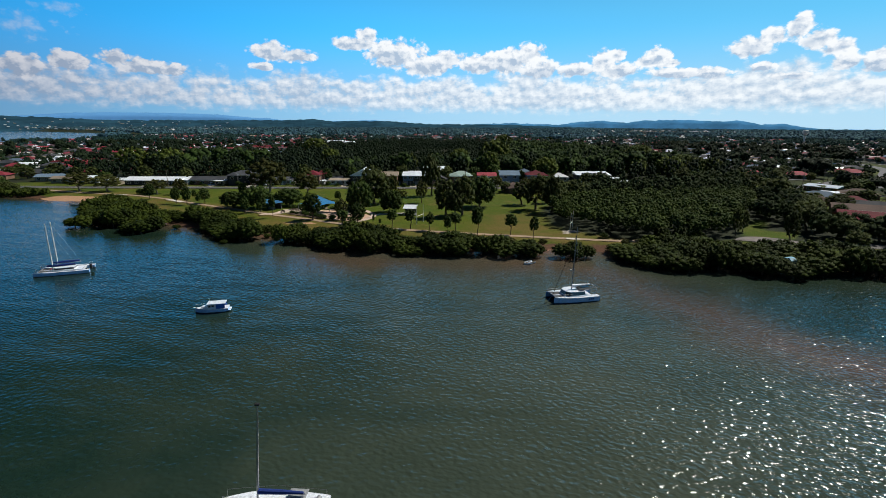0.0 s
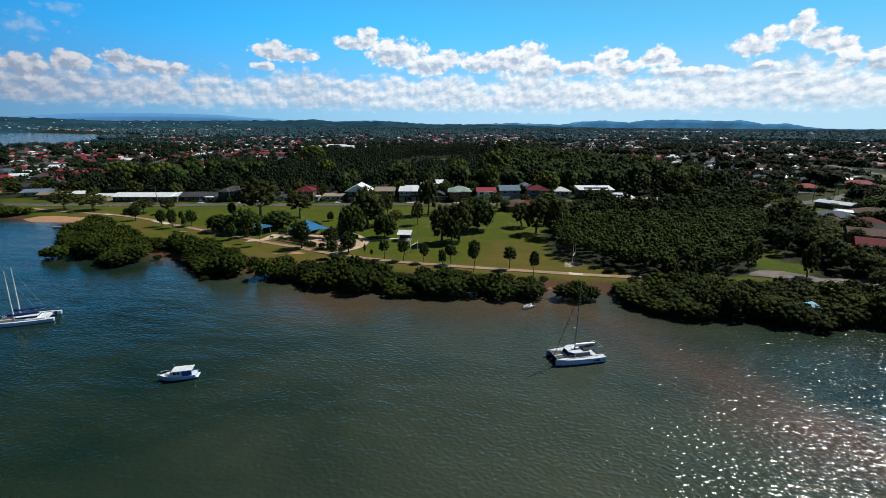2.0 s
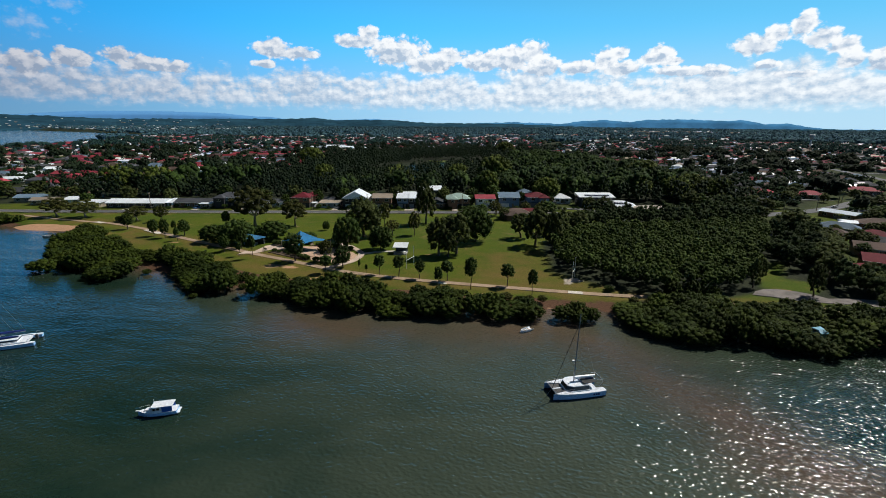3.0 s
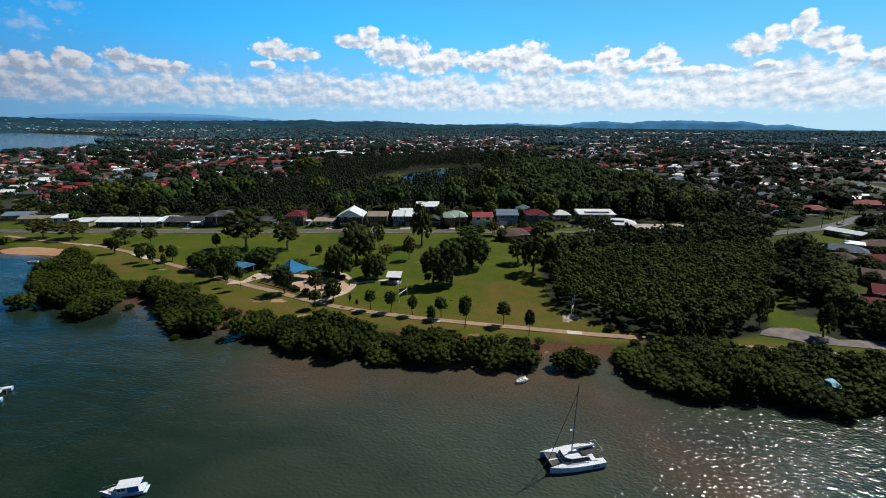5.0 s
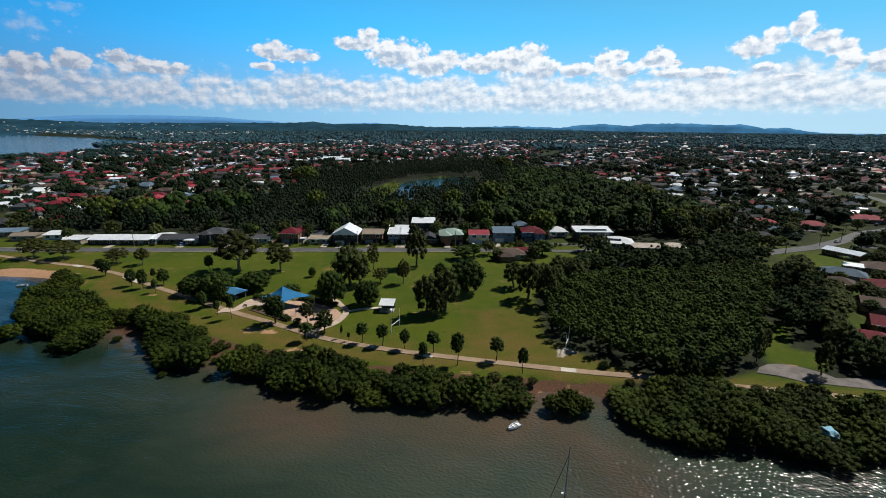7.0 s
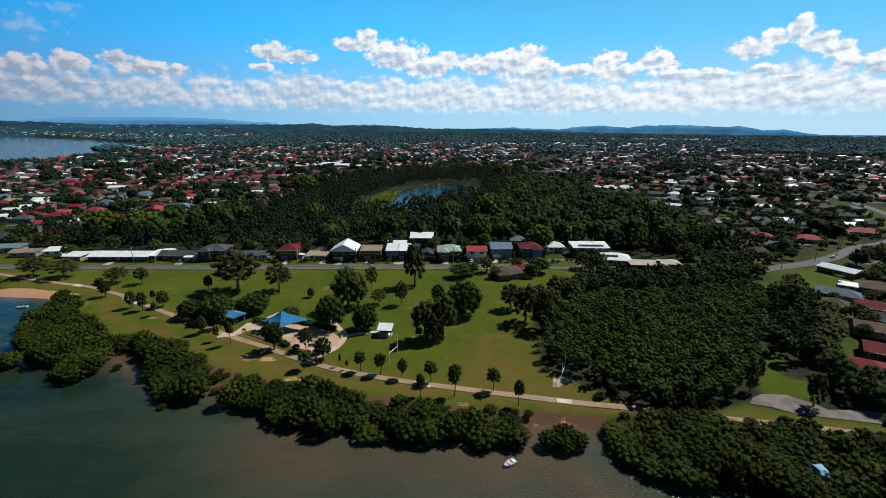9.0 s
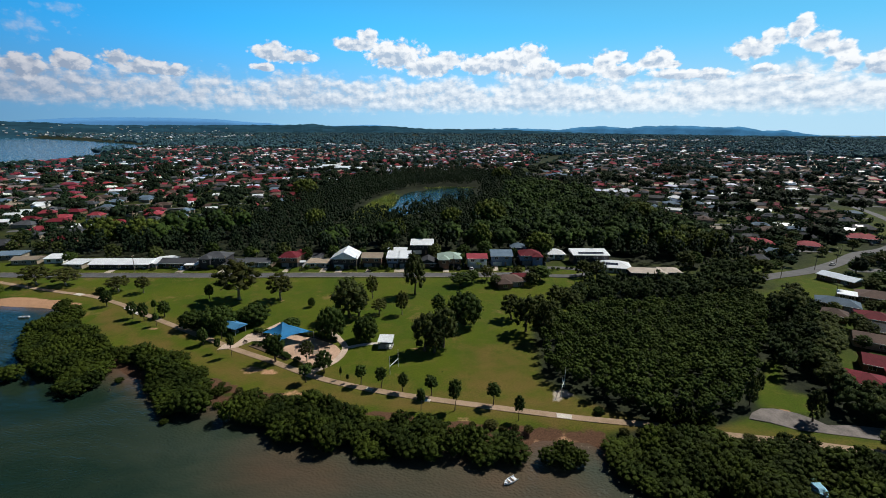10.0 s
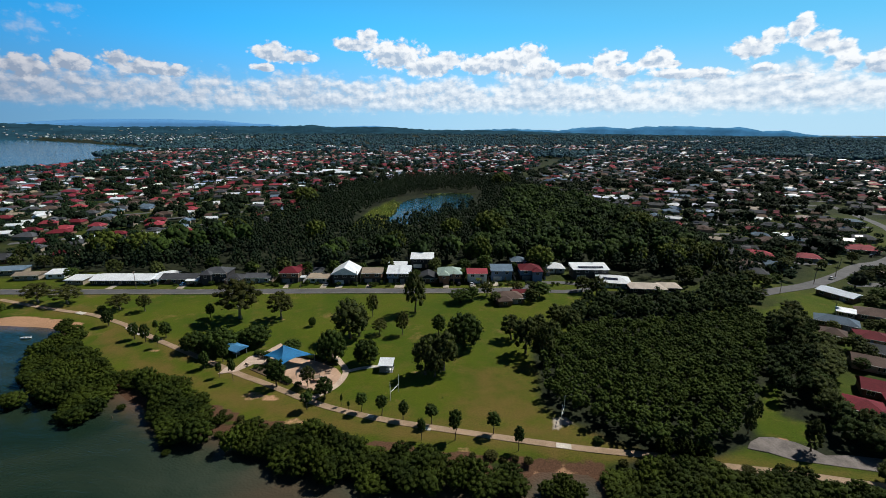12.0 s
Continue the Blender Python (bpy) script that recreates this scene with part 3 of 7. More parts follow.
def build_ground():
    xs, ys = spaced(-220, 140, 1.8, -5000, 5000), spaced(96, 262, 1.8, -400, 4990)
    gx, gy = np.meshgrid(xs, ys)
    d = shore_distance(gx, gy)
    wob = np.sin(gx * 0.31 + np.sin(gy * 0.23)) * np.sin(gy * 0.27 + 1.3) * 0.12
    z = np.clip(d * 0.22, -2.5, 1.25) + np.where(d > 4, wob * 0.5, wob)
    z += (np.clip((gy - 900) / 4000, 0, 1) * 14 + np.clip((gy - 2200) / 2600, 0, 1) * 18) * np.clip(d / 150, 0, 1)
    lawn = np.maximum.reduce([soft_in(gx, gy, PARK, 3.0), soft_in(gx, gy, LAWN_EAST), soft_in(gx, gy, LAWN_DRIVE), soft_in(gx, gy, LAWN_STREET)])
    patches = np.sin(gx * 0.05 + 2 * np.sin(gy * 0.031)) * np.sin(gy * 0.043 + 1.7 * np.sin(gx * 0.037))
    lawn = np.maximum(lawn, np.where((gy > 246) & (gy < 262) & (gx < 110) & (gx > -240), 0.9, 0))
    town = ((gy > 262) | (gx > 128) | (gx < -240)) & ~inside(gx, gy, FOREST) & ~inside(gx, gy, [(100, 120), (100, 150), (150, 215), (160, 200), (125, 150), (180, 130), (180, 110)])
    lawn = np.maximum(lawn, np.where(town, np.clip(0.35 + 0.5 * patches, 0, 0.8) * np.clip(1.2 - gy / 1200, 0.12, 1), 0))
    lawn = np.maximum(lawn, soft_in(gx, gy, [(-68, 396), (-64, 472), (-48, 548), (-36, 520), (-36, 470), (-42, 428), (-28, 412), (-18, 402), (-36, 386)], 4))
    lawn = np.maximum(lawn, soft_in(gx, gy, [(180, 262), (196, 270), (202, 290), (190, 288)], 3))
    for poly in ([(174, 217), (176, 238), (190, 244), (198, 230)], [(180, 283), (195, 289), (197, 272), (179, 256), (176, 271)], [(148, 189), (171, 181), (167.5, 177), (152, 183), (142, 182)]):
        lawn = np.maximum(lawn, soft_in(gx, gy, poly, 3))
    sand = np.maximum(soft_in(gx, gy, BEACH, 2.5), 0)
    sand = np.maximum(sand, soft_in(gx, gy, [(28, 124.4), (36, 124), (45, 122.8), (46, 119.5), (38, 120.4), (29, 120.4)], 2.5) * 0.8)
    mud = np.clip(1.2 - np.abs(d) / 5.0, 0, 1) * (sand < 0.3) * (gy < 380)
    mud = np.maximum(mud, soft_in(gx, gy, [(28, 121), (45, 121), (45.5, 118), (28, 116)], 3))
    bank_edge = distance(gx, gy, [(-62, 147), (-46, 139.5), (-30, 135.5), (-12, 130.5), (8, 126), (28, 123.5), (46, 122)]) + np.sin(gx * 0.9) * 0.5 + np.sin(gx * 0.37) * 0.6
    mud = np.maximum(mud, np.clip(1.25 - bank_edge / 1.9, 0, 0.85))
    dry = np.clip(1.0 - np.abs(distance(gx, gy, PATH_LINE) - 2) / 9.0, 0, 1) * 0.75
    dry = np.maximum(dry, np.clip(1.3 - np.hypot((gx - 26) / 22, (gy - 152) / 26), 0, 1) * 0.8)
    dry = np.maximum(dry, np.where((gx > -125) & (gx < 60), np.clip(1 - np.abs(distance(gx, gy, COAST) - 14) / 11, 0, 1) * 0.85, 0))
    for ex, ey, er in ((-50, 152, 5), (-44, 150.5, 4), (-97, 181, 3.5), (-2.5, 138, 2.5), (-9, 153, 1.6), (-33, 139, 5), (13, 127, 4), (-70, 149, 4), (-1.5, 166, 2.5), (-60, 209, 2.5), (97, 131, 3.5)):
        sand = np.maximum(sand, np.clip(1.1 - np.hypot(gx - ex, (gy - ey) * 1.6) / er, 0, 0.55))
    ob = new("ground", grid_mesh("ground", xs, ys, z, GROUND, {"lawn": lawn, "sand": sand, "mud": mud, "dry": dry, "pale": soft_in(gx, gy, [(37.5, 136), (39.7, 141.6), (42.5, 142), (46, 137.4), (41.5, 138), (38.4, 134.7)], 3.0)}))
    tagged(ob, "mown park grass, brown mud and sandy shore", "ground", kind="structure")
    # water: one level sheet, silty off the creek mouth
    xs, ys = spaced(-170, 130, 4.0, -5000, 5000, 1.3, 200.0), spaced(20, 215, 4.0, -2500, 4990, 1.3, 200.0)
    gx, gy = np.meshgrid(xs, ys)
    d = shore_distance(gx, gy)
    near = np.clip((gx + 115) / 115, 0.3, 1) * (1 - 0.65 * np.clip((gx - 38) / 35, 0, 1))
    silt = np.maximum(np.clip(1.0 + d / 85.0, 0, 1) * 0.75 * near, np.clip(1.0 + d / 10.0, 0, 1) * 0.7)
    silt = np.maximum(silt, np.clip((gx + 62) / 85, 0, 1) * (0.62 - 0.42 * np.clip((gx - 25) / 45, 0, 1))) * (gy < 230)
    plume = np.clip(1.1 - distance(gx, gy, [(-30, 112), (-8, 109), (12, 108), (28, 108), (38, 98), (45, 84), (52, 70), (62, 55)]) / 18.0, 0, 1) * 0.42
    red = np.maximum(plume, np.clip(1.0 + d / 9.0, 0, 1) * 0.6) * (gy < 230)
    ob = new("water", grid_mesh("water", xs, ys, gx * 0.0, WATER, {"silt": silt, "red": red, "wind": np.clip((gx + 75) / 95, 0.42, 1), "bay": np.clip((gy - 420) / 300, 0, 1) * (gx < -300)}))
    tagged(ob, "green-brown rippled bay water, silty near the shore", "water", kind="structure")


build_ground()
GZ = 1.27


def ribbon(points, width, z0, z1):
    """A strip with thickness along a line."""
    pts = [Vector((x, y, 0)) for x, y in points]
    left, right = [], []
    for i, p in enumerate(pts):
        d = (pts[min(i + 1, len(pts) - 1)] - pts[max(i - 1, 0)]).normalized()
        s = Vector((-d.y, d.x, 0)) * width / 2
        left.append(p + s)
        right.append(p - s)
    rings = [[(a.x, a.y, z0), (b.x, b.y, z0), (b.x, b.y, z1), (a.x, a.y, z1)] for a, b in zip(left, right)]
    return Shape().loft(rings)


tagged(obj("pavement", ribbon(PATH_LINE, 2.3, 1.0, GZ + 0.1).mesh("pavement", PATH_EARTH)), "pinkish concrete foreshore footpath winding through grass", "footpath", kind="structure")
ROAD_LINE = smooth_line([(-420, 262), (-300, 246), (-203, 241.5), (-154, 242.4), (-99, 243), (-43.5, 244.8), (1.6, 245.4), (35, 246.5), (60, 249)])
tagged(obj("road", ribbon(ROAD_LINE, 6.4, 1.0, GZ + 0.11).mesh("road", ASPHALT)), "grey asphalt street between the park and houses", "road", kind="structure")
for side in (-1, 1):
    line = [(x + 0.0, y + side * 3.35) for x, y in ROAD_LINE]
    tagged(obj("kerb", ribbon(line, 0.3, 1.0, GZ + 0.24).mesh("kerb", CONCRETE)), "pale concrete kerb beside the street", "kerb", kind="structure")
turn = [(68 + 15 * math.cos(a), 252 + 7.0 * math.sin(a)) for a in np.linspace(0, 2 * math.pi, 33)]
tagged(obj("road_loop", ribbon(turn, 4.6, 1.0, GZ + 0.13).mesh("road_loop", ASPHALT)), "asphalt turning loop around a grass island", "road", kind="structure")
STREET_LINE = smooth_line([(166, 243), (174.5, 246.5), (202, 256.5), (230, 272), (258, 291), (285, 302), (320, 330), (380, 400), (430, 520)])
tagged(obj("road_side", ribbon(STREET_LINE, 7.0, 1.0, GZ + 0.12).mesh("road_side", ASPHALT)), "pale asphalt side street past brick houses", "road", kind="structure")
CARPARK = [(86, 128.6), (88.5, 131.2), (92, 133), (95.5, 133), (100, 131), (102.6, 128.4), (104, 126), (110.5, 126), (119, 124.4), (150, 119), (150, 113), (113, 120.2), (104, 122.2), (95, 124.2), (90.5, 127)]
tagged(obj("driveway", Shape().prism(CARPARK, 1.0, GZ + 0.1).mesh("driveway", ASPHALT_WORN)), "worn pale grey asphalt driveway under trees", "driveway", kind="structure")

# ---- foliage ----
rng = np.random.default_rng(7)


def leaves(cent, nrm, size, r):
    """Pointed leaf sprays: an array (n, 4, 3)."""
    n = len(cent)
    nrm = nrm / (np.linalg.norm(nrm, axis=1, keepdims=True) + 1e-9)
    t = np.cross(nrm, r.normal(size=(n, 3)))
    t /= np.linalg.norm(t, axis=1, keepdims=True) + 1e-9
    b = np.cross(nrm, t)
    s = size[:, None]
    k = r.uniform(-0.35, 0.35, (n, 1))
    return np.stack([cent - t * s, cent + t * s * k - b * s * 0.62, cent + t * s + nrm * s * 0.15, cent - t * s * k + b * s * 0.62], 1)


def lobe_cores(lobes, r, squash, around=5, rise=3):
    """The closed leafy mass inside each lobe, as uneven facets."""
    n = len(lobes)
    th = np.linspace(0, 2 * np.pi, around, endpoint=False)
    ph = np.linspace(0.12, 2.45, rise + 1)
    d = np.stack([np.sin(ph)[:, None] * np.cos(th)[None], np.sin(ph)[:, None] * np.sin(th)[None], np.repeat(np.cos(ph)[:, None], around, 1)], -1)
    rad = lobes[:, 3][:, None, None, None] * r.uniform(0.5, 0.96, (n, rise + 1, around, 1))
    p = d[None] * rad * np.array((1, 1, squash)) + lobes[:, None, None, :3]
    q = np.stack([p[:, :-1], p[:, 1:], np.roll(p, -1, 2)[:, 1:], np.roll(p, -1, 2)[:, :-1]], 3)
    return q.reshape(-1, 4, 3)


def lobe_leaves(lobes, per, leaf, r, low=-0.55, squash=0.85, core=(5, 3)):
    """Leaf sprays over the outside of round lobes (x, y, z, radius)."""
    n = len(lobes)
    d = r.normal(size=(n, per, 3))
    d /= np.linalg.norm(d, axis=2, keepdims=True)
    d[..., 2] = np.where(d[..., 2] < low, -d[..., 2], d[..., 2])
    rad = lobes[:, None, 3:4] * r.uniform(0.8, 1.25, (n, per, 1))
    off = d * rad
    off[..., 2] *= squash
    cent = lobes[:, None, :3] + off
    nrm = d + r.normal(size=d.shape) * 0.3
    size = leaf * r.uniform(0.6, 1.35, n * per)
    q = leaves(cent.reshape(-1, 3), nrm.reshape(-1, 3), size, r)
    cores = lobe_cores(lobes, r, squash, *core)
    low = lobes[:, :3] - lobes[:, 3:4] * (0, 0, 0.35)
    return np.concatenate([cores, q]), np.concatenate([np.repeat(low, len(cores) // n, 0), np.repeat(low, per, 0)])


def dome_lobes(n, w, h, r, base=0.25, lobe=0.24, fill=0.6):
    """Lobes spread over an egg of width w between base * h and h."""
    k = np.arange(n) + 0.5
    ph = np.arccos(1 - 1.75 * k / n)
    th = k * 2.399963 + r.uniform(0, 6)
    shell = r.uniform(fill, 1.0, n)
    rl = w * lobe * r.uniform(0.75, 1.3, n)
    rx, rz = w / 2 - rl * 0.75, (h * (1 - base)) / 2
    x, y = np.sin(ph) * np.cos(th) * rx * shell, np.sin(ph) * np.sin(th) * rx * shell
    z = h * base + rz + np.cos(ph) * (rz - rl * 0.7) * shell
    return np.stack([x, y, z, rl], 1)


def trunk_shape(lobes, h, radius, r, fork=0.35, limbs=6, lean=0.05):
    s = Shape()
    bend = r.normal(size=2) * lean * h
    top = Vector((bend[0], bend[1], h * fork))
    s.tube([(0, 0, -0.3), (bend[0] * 0.3, bend[1] * 0.3, h * fork * 0.5), top], [radius * 1.35, radius, radius * 0.8])
    pick = r.permutation(len(lobes))[:limbs]
    for i in pick:
        c = Vector(lobes[i][:3])
        mid = top.lerp(c, 0.5) + Vector((0, 0, -0.06 * h))
        s.tube([top, mid, c], [radius * 0.6, radius * 0.38, radius * 0.12], 5)
    return s


def tree(name, label, kind, seed, leaf_mat, bark_mat):
    """One tree with a trunk and a crown, standing at the origin."""
    r = np.random.default_rng(seed)
    if kind == "gum":
        h, w = 12.0, 10.0
        lobes = np.vstack([dome_lobes(34, w, h, r, 0.16, 0.1, 0.78), dome_lobes(16, w * 0.62, h * 0.94, r, 0.22, 0.13, 0.4)])
        q, fork = lobe_leaves(lobes, 34, 0.22, r, -0.5, 0.8), 0.26
    elif kind == "big":
        h, w = 16.0, 20.0
        lobes = np.vstack([dome_lobes(50, w, h, r, 0.06, 0.085, 0.85), dome_lobes(16, w * 0.7, h * 0.9, r, 0.06, 0.15, 0.7)])
        q, fork = lobe_leaves(lobes, 34, 0.42, r), 0.25
    elif kind == "dense":
        h, w = 8.0, 10.0
        lobes = np.vstack([dome_lobes(52, w, h, r, -0.02, 0.095, 0.85), dome_lobes(14, w * 0.75, h * 0.88, r, 0.0, 0.17, 0.7)])
        q, fork = lobe_leaves(lobes, 26, 0.22, r, -0.8), 0.25
    elif kind == "bushy":
        h, w = 8.0, 6.0
        lobes = np.vstack([dome_lobes(38, w, h, r, 0.1, 0.12, 0.75), dome_lobes(10, w * 0.7, h * 0.9, r, 0.12, 0.18, 0.6)])
        q, fork = lobe_leaves(lobes, 26, 0.17, r, -0.8), 0.25
    elif kind == "oak":
        h, w = 13.0, 9.0
        lobes = np.vstack([dome_lobes(36, w, h, r, 0.04, 0.1, 0.65), dome_lobes(18, w * 0.7, h * 1.0, r, 0.3, 0.11, 0.5)])
        q, fork = lobe_leaves(lobes, 32, 0.25, r, -0.8, 1.3), 0.3
    elif kind == "young":
        h, w = 6.0, 3.8
        lobes = dome_lobes(26, w, h, r, 0.3, 0.155, 0.6)
        q, fork = lobe_leaves(lobes, 26, 0.13, r, -0.8), 0.38
    else:
        h, w = 5.0, 6.0
        lobes = np.vstack([dome_lobes(34, w, h, r, 0.03, 0.105, 0.82), dome_lobes(8, w * 0.75, h * 0.9, r, -0.1, 0.2, 0.6)])
        q, fork = lobe_leaves(lobes, 20, 0.19, r, -0.85, 0.9), 0.25
    ob = thing(name, label, "tree")
    part("trunk", trunk_shape(lobes, h, 0.026 * h * (0.7 if kind == "young" else 1.0), r, fork, 6), bark_mat, ob)
    obj("crown", quad_mesh("crown", q[0], leaf_mat, round_of=q[1]), ob)
    ob["h"], ob["w"] = h, w
    return ob


def place(kinds, x, y, z, w, h, spin, label="", group=""):
    src = kinds[int(rng.integers(len(kinds)))]
    k = 1.08 * w / src["w"]
    m = pose(x, y, z, 0, 0, spin) @ Matrix.Diagonal((k, k, h / src["h"], 1))
    ob = copy_thing(src, m)
    if label:
        ob["label"] = label
    if group:
        ob["group"] = group
    return ob


GUMS = [tree("gum_tree", "spreading gum tree with open olive crown on grass", "gum", 11 + i, LEAF_GUM, BARK_PALE) for i in range(3)]
DENSE = [tree("fig_tree", "dense dark-green tree with crown down to the grass", "dense", 31 + i, LEAF_ROUND, BARK) for i in range(2)]
BUSHY = [tree("park_tree", "rounded leafy green tree on the park lawn", "bushy", 41 + i, LEAF_ROUND, BARK) for i in range(3)]
OAKS = [tree("she_oak_tree", "tall dark feathery she-oak beside the park", "oak", 51 + i, LEAF_OAK, BARK) for i in range(3)]
YOUNG = [tree("young_tree", "young leafy tree with slim trunk along the footpath", "young", 61 + i, LEAF_ROUND, BARK) for i in range(4)]
MANGROVES = [tree("mangrove_tree", "bushy olive-green mangrove standing at the water's edge", "mangrove", 71 + i, LEAF_MANGROVE, BARK) for i in range(5)]
FIRSTS = GUMS + DENSE + BUSHY + OAKS + YOUNG + MANGROVES

GUM_SPOTS = [(-179.3, 228.1, 9.7, 11.8), (-164.7, 226.8, 8.8, 13.0), (-136.1, 220.2, 7.3, 10.1), (-123.8, 218.3, 8.0, 6.2), (-78.5, 210.6, 18.0, 18.1), (-60.9, 210.7, 12.3, 10.9),
             (-22.0, 212.9, 10.9, 5.4), (-16.9, 195.9, 6.5, 6.3), (-7.8, 195.0, 10.2, 5.3), (-34.4, 157.1, 7.7, 4.6), (45.1, 241.7, 6.8, 5.6), (29.7, 238.0, 7.9, 6.7)]
BUSHY_SPOTS = [(-128.6, 202.1, 7.2, 4.6), (-110.3, 190.2, 7.5, 3.9), (-104.5, 187.8, 8.1, 3.8), (-99.1, 191.8, 6.8, 4.8), (-72.4, 168.1, 6.7, 3.4), (-91.2, 211.1, 7.0, 3.9),
               (-44.2, 157.0, 10.2, 6.7), (-27.5, 150.8, 7.4, 5.4), (-68.3, 172.8, 8.6, 4.3), (6.5, 195.1, 8.9, 5.8), (22.2, 233.7, 7.1, 7.0), (16.6, 230.0, 7.0, 10.6), (55.5, 237.9, 7.8, 10.4)]
YOUNG_SPOTS = [(-105.6, 196.3, 5.6, 2.2), (-97.1, 183.2, 5.7, 2.5), (-64.9, 162.7, 5.5, 2.2), (-59.3, 160.3, 8.8, 2.5), (-31.3, 145.1, 6.2, 4.1), (-15.3, 144.0, 6.6, 3.6), (-9.3, 142.4, 6.7, 3.8), (-3.0, 140.4, 6.1, 3.5),
               (5.0, 138.4, 6.7, 4.0), (11.2, 131.7, 9.5, 3.8), (2.4, 131.7, 6.8, 2.4), (21.5, 134.1, 7.0, 3.9), (27.2, 127.7, 7.4, 2.8), (-21.6, 146.8, 4.3, 0.9), (-19.2, 144.8, 3.2, 1.0)]
DENSE_SPOTS = [(16.3, 185.4, 13.6, 13.1), (-30.4, 173.0, 12.4, 10.2), (-18.5, 172.3, 9.0, 8.8), (-46.8, 181.3, 4.5, 6.6), (-82.9, 182.0, 6.8, 9.9), (-72.8, 180.3, 9.3, 12.3), (-61.9, 186.7, 7.6, 11.0), (-67.8, 188.1, 4.7, 8.6), (-45.4, 202.7, 4.3, 3.0), (-142.9, 218.2, 2.7, 3.5)]
OAK_SPOTS = [(2.2, 164.5, 14.2, 9.4), (8.4, 167.4, 15.0, 9.6), (5.4, 163.2, 10.0, 7.0), (-27.7, 191.8, 16.5, 13.6), (-24.5, 193.5, 13, 9), (34.8, 191.2, 10.6, 8.7), (38.2, 179.7, 14.4, 9.2), (43.1, 173.5, 15.0, 7.9), (55.6, 204.6, 9.3, 9.4), (59.3, 196.5, 10.9, 9.0), (59.9, 207.6, 7.6, 8.6), (-4.0, 218.1, 19.5, 9.5), (49, 186, 11, 8), (46, 196, 9, 7)]
for kinds, spots, group in ((GUMS, GUM_SPOTS, "gums on the lawn"), (BUSHY, BUSHY_SPOTS, "trees on the lawn"), (YOUNG, YOUNG_SPOTS, "young trees by the path"), (DENSE, DENSE_SPOTS, "dense trees by the playground"), (OAKS, OAK_SPOTS, "she-oaks")):
    for x, y, h, w in spots:
        place(kinds, x, y, GZ - 0.1, w, h, float(rng.uniform(0, 360)), group=group)


def scatter(poly, gap, r, tries=12000):
    """Points in a polygon, at least gap apart."""
    xs, ys = [p[0] for p in poly], [p[1] for p in poly]
    cand = np.stack([r.uniform(min(xs), max(xs), tries), r.uniform(min(ys), max(ys), tries)], 1)
    cand = cand[inside(cand[:, 0], cand[:, 1], poly)]
    cell, out = {}, []
    for x, y in cand:
        k = (int(x // gap), int(y // gap))
        if any((x - a) ** 2 + (y - b) ** 2 < gap * gap for i in (-1, 0, 1) for j in (-1, 0, 1) for a, b in cell.get((k[0] + i, k[1] + j), ())):
            continue
        cell.setdefault(k, []).append((x, y))
        out.append((float(x), float(y)))
    return out


# mangrove fringe, clump by clump, with the gaps of open mud between them
FRINGE = [
    [(-136, 172), (-139, 183), (-139, 190), (-127, 183), (-111, 171), (-101, 162), (-95, 154), (-93.5, 149), (-91, 143), (-93, 140.5), (-97, 141), (-107, 147.5), (-119, 156), (-130, 165)],
    [(-98, 162), (-93, 164), (-86, 160), (-71, 156), (-63, 146), (-57, 136.5), (-55.5, 132), (-58, 130.8), (-63.5, 132.5), (-70.5, 138.5), (-76, 147), (-83, 156), (-91, 158)],
    [(-49, 130.5), (-47, 136), (-41, 135), (-26, 134), (-15, 129.5), (-5, 127), (5, 125), (12, 122.5), (19, 119.5), (25, 119.5), (26.3, 117), (24.5, 115), (21, 113.5), (16, 113.3), (10, 114.5), (2, 116), (-8, 116), (-18, 118.5), (-25, 120.5), (-37, 125), (-45.5, 127.5)],
    [(47.5, 119.5), (56, 121), (70, 120), (78, 118), (86, 116.5), (92, 114), (104, 111.5), (104, 98.5), (90, 100), (80, 97.5), (72, 100), (65, 104), (60, 102), (52, 103.5), (48, 109)],
    [(-122, 149.5), (-118, 149.5), (-116, 146.8), (-119, 146.3)],
]
for poly in FRINGE:
    for x, y in scatter(poly, 3.35, rng, 9000):
        if math.hypot(x - 84.3, y - 104.2) < 3.4:
            continue
        w = float(rng.uniform(5.2, 8.2))
        place(MANGROVES, x, y, 0.0, w, float(rng.uniform(3.4, 5.6)) + 1.2 * float(np.sin(x * 0.21)), float(rng.uniform(0, 360)), group="mangroves along the shore")
for x, y, w, h in ((64, 127.2, 5, 6), (69, 126.6, 5, 6), (73.5, 126, 4.5, 5), (62, 122.4, 4.5, 4), (67, 121.8, 5, 4.4), (72, 121.2, 5, 4.2), (88, 118.6, 5, 4.2), (92.5, 117.8, 5, 4.4), (-145, 199.5, 6, 4), (-138, 196, 7, 4.5), (-147.5, 204.5, 5, 3.5), (-133, 191, 7, 4.5), (31.8, 114, 5, 3.8), (35.5, 115.8, 5.6, 4.2), (38.3, 113.8, 4.6, 3.5), (35, 112.4, 4.4, 3.2), (-86, 146.5, 2.6, 1.7), (-76, 143, 1.8, 1.3), (-62, 127.5, 2.2, 1.2), (-52, 134.5, 2.4, 1.5), (-85, 157, 4, 3), (-64, 150, 4.5, 3.5), (-54, 140, 4, 3)):
    place(MANGROVES, x, y, 0.0, w, h, float(rng.uniform(0, 360)), group="mangroves along the shore")


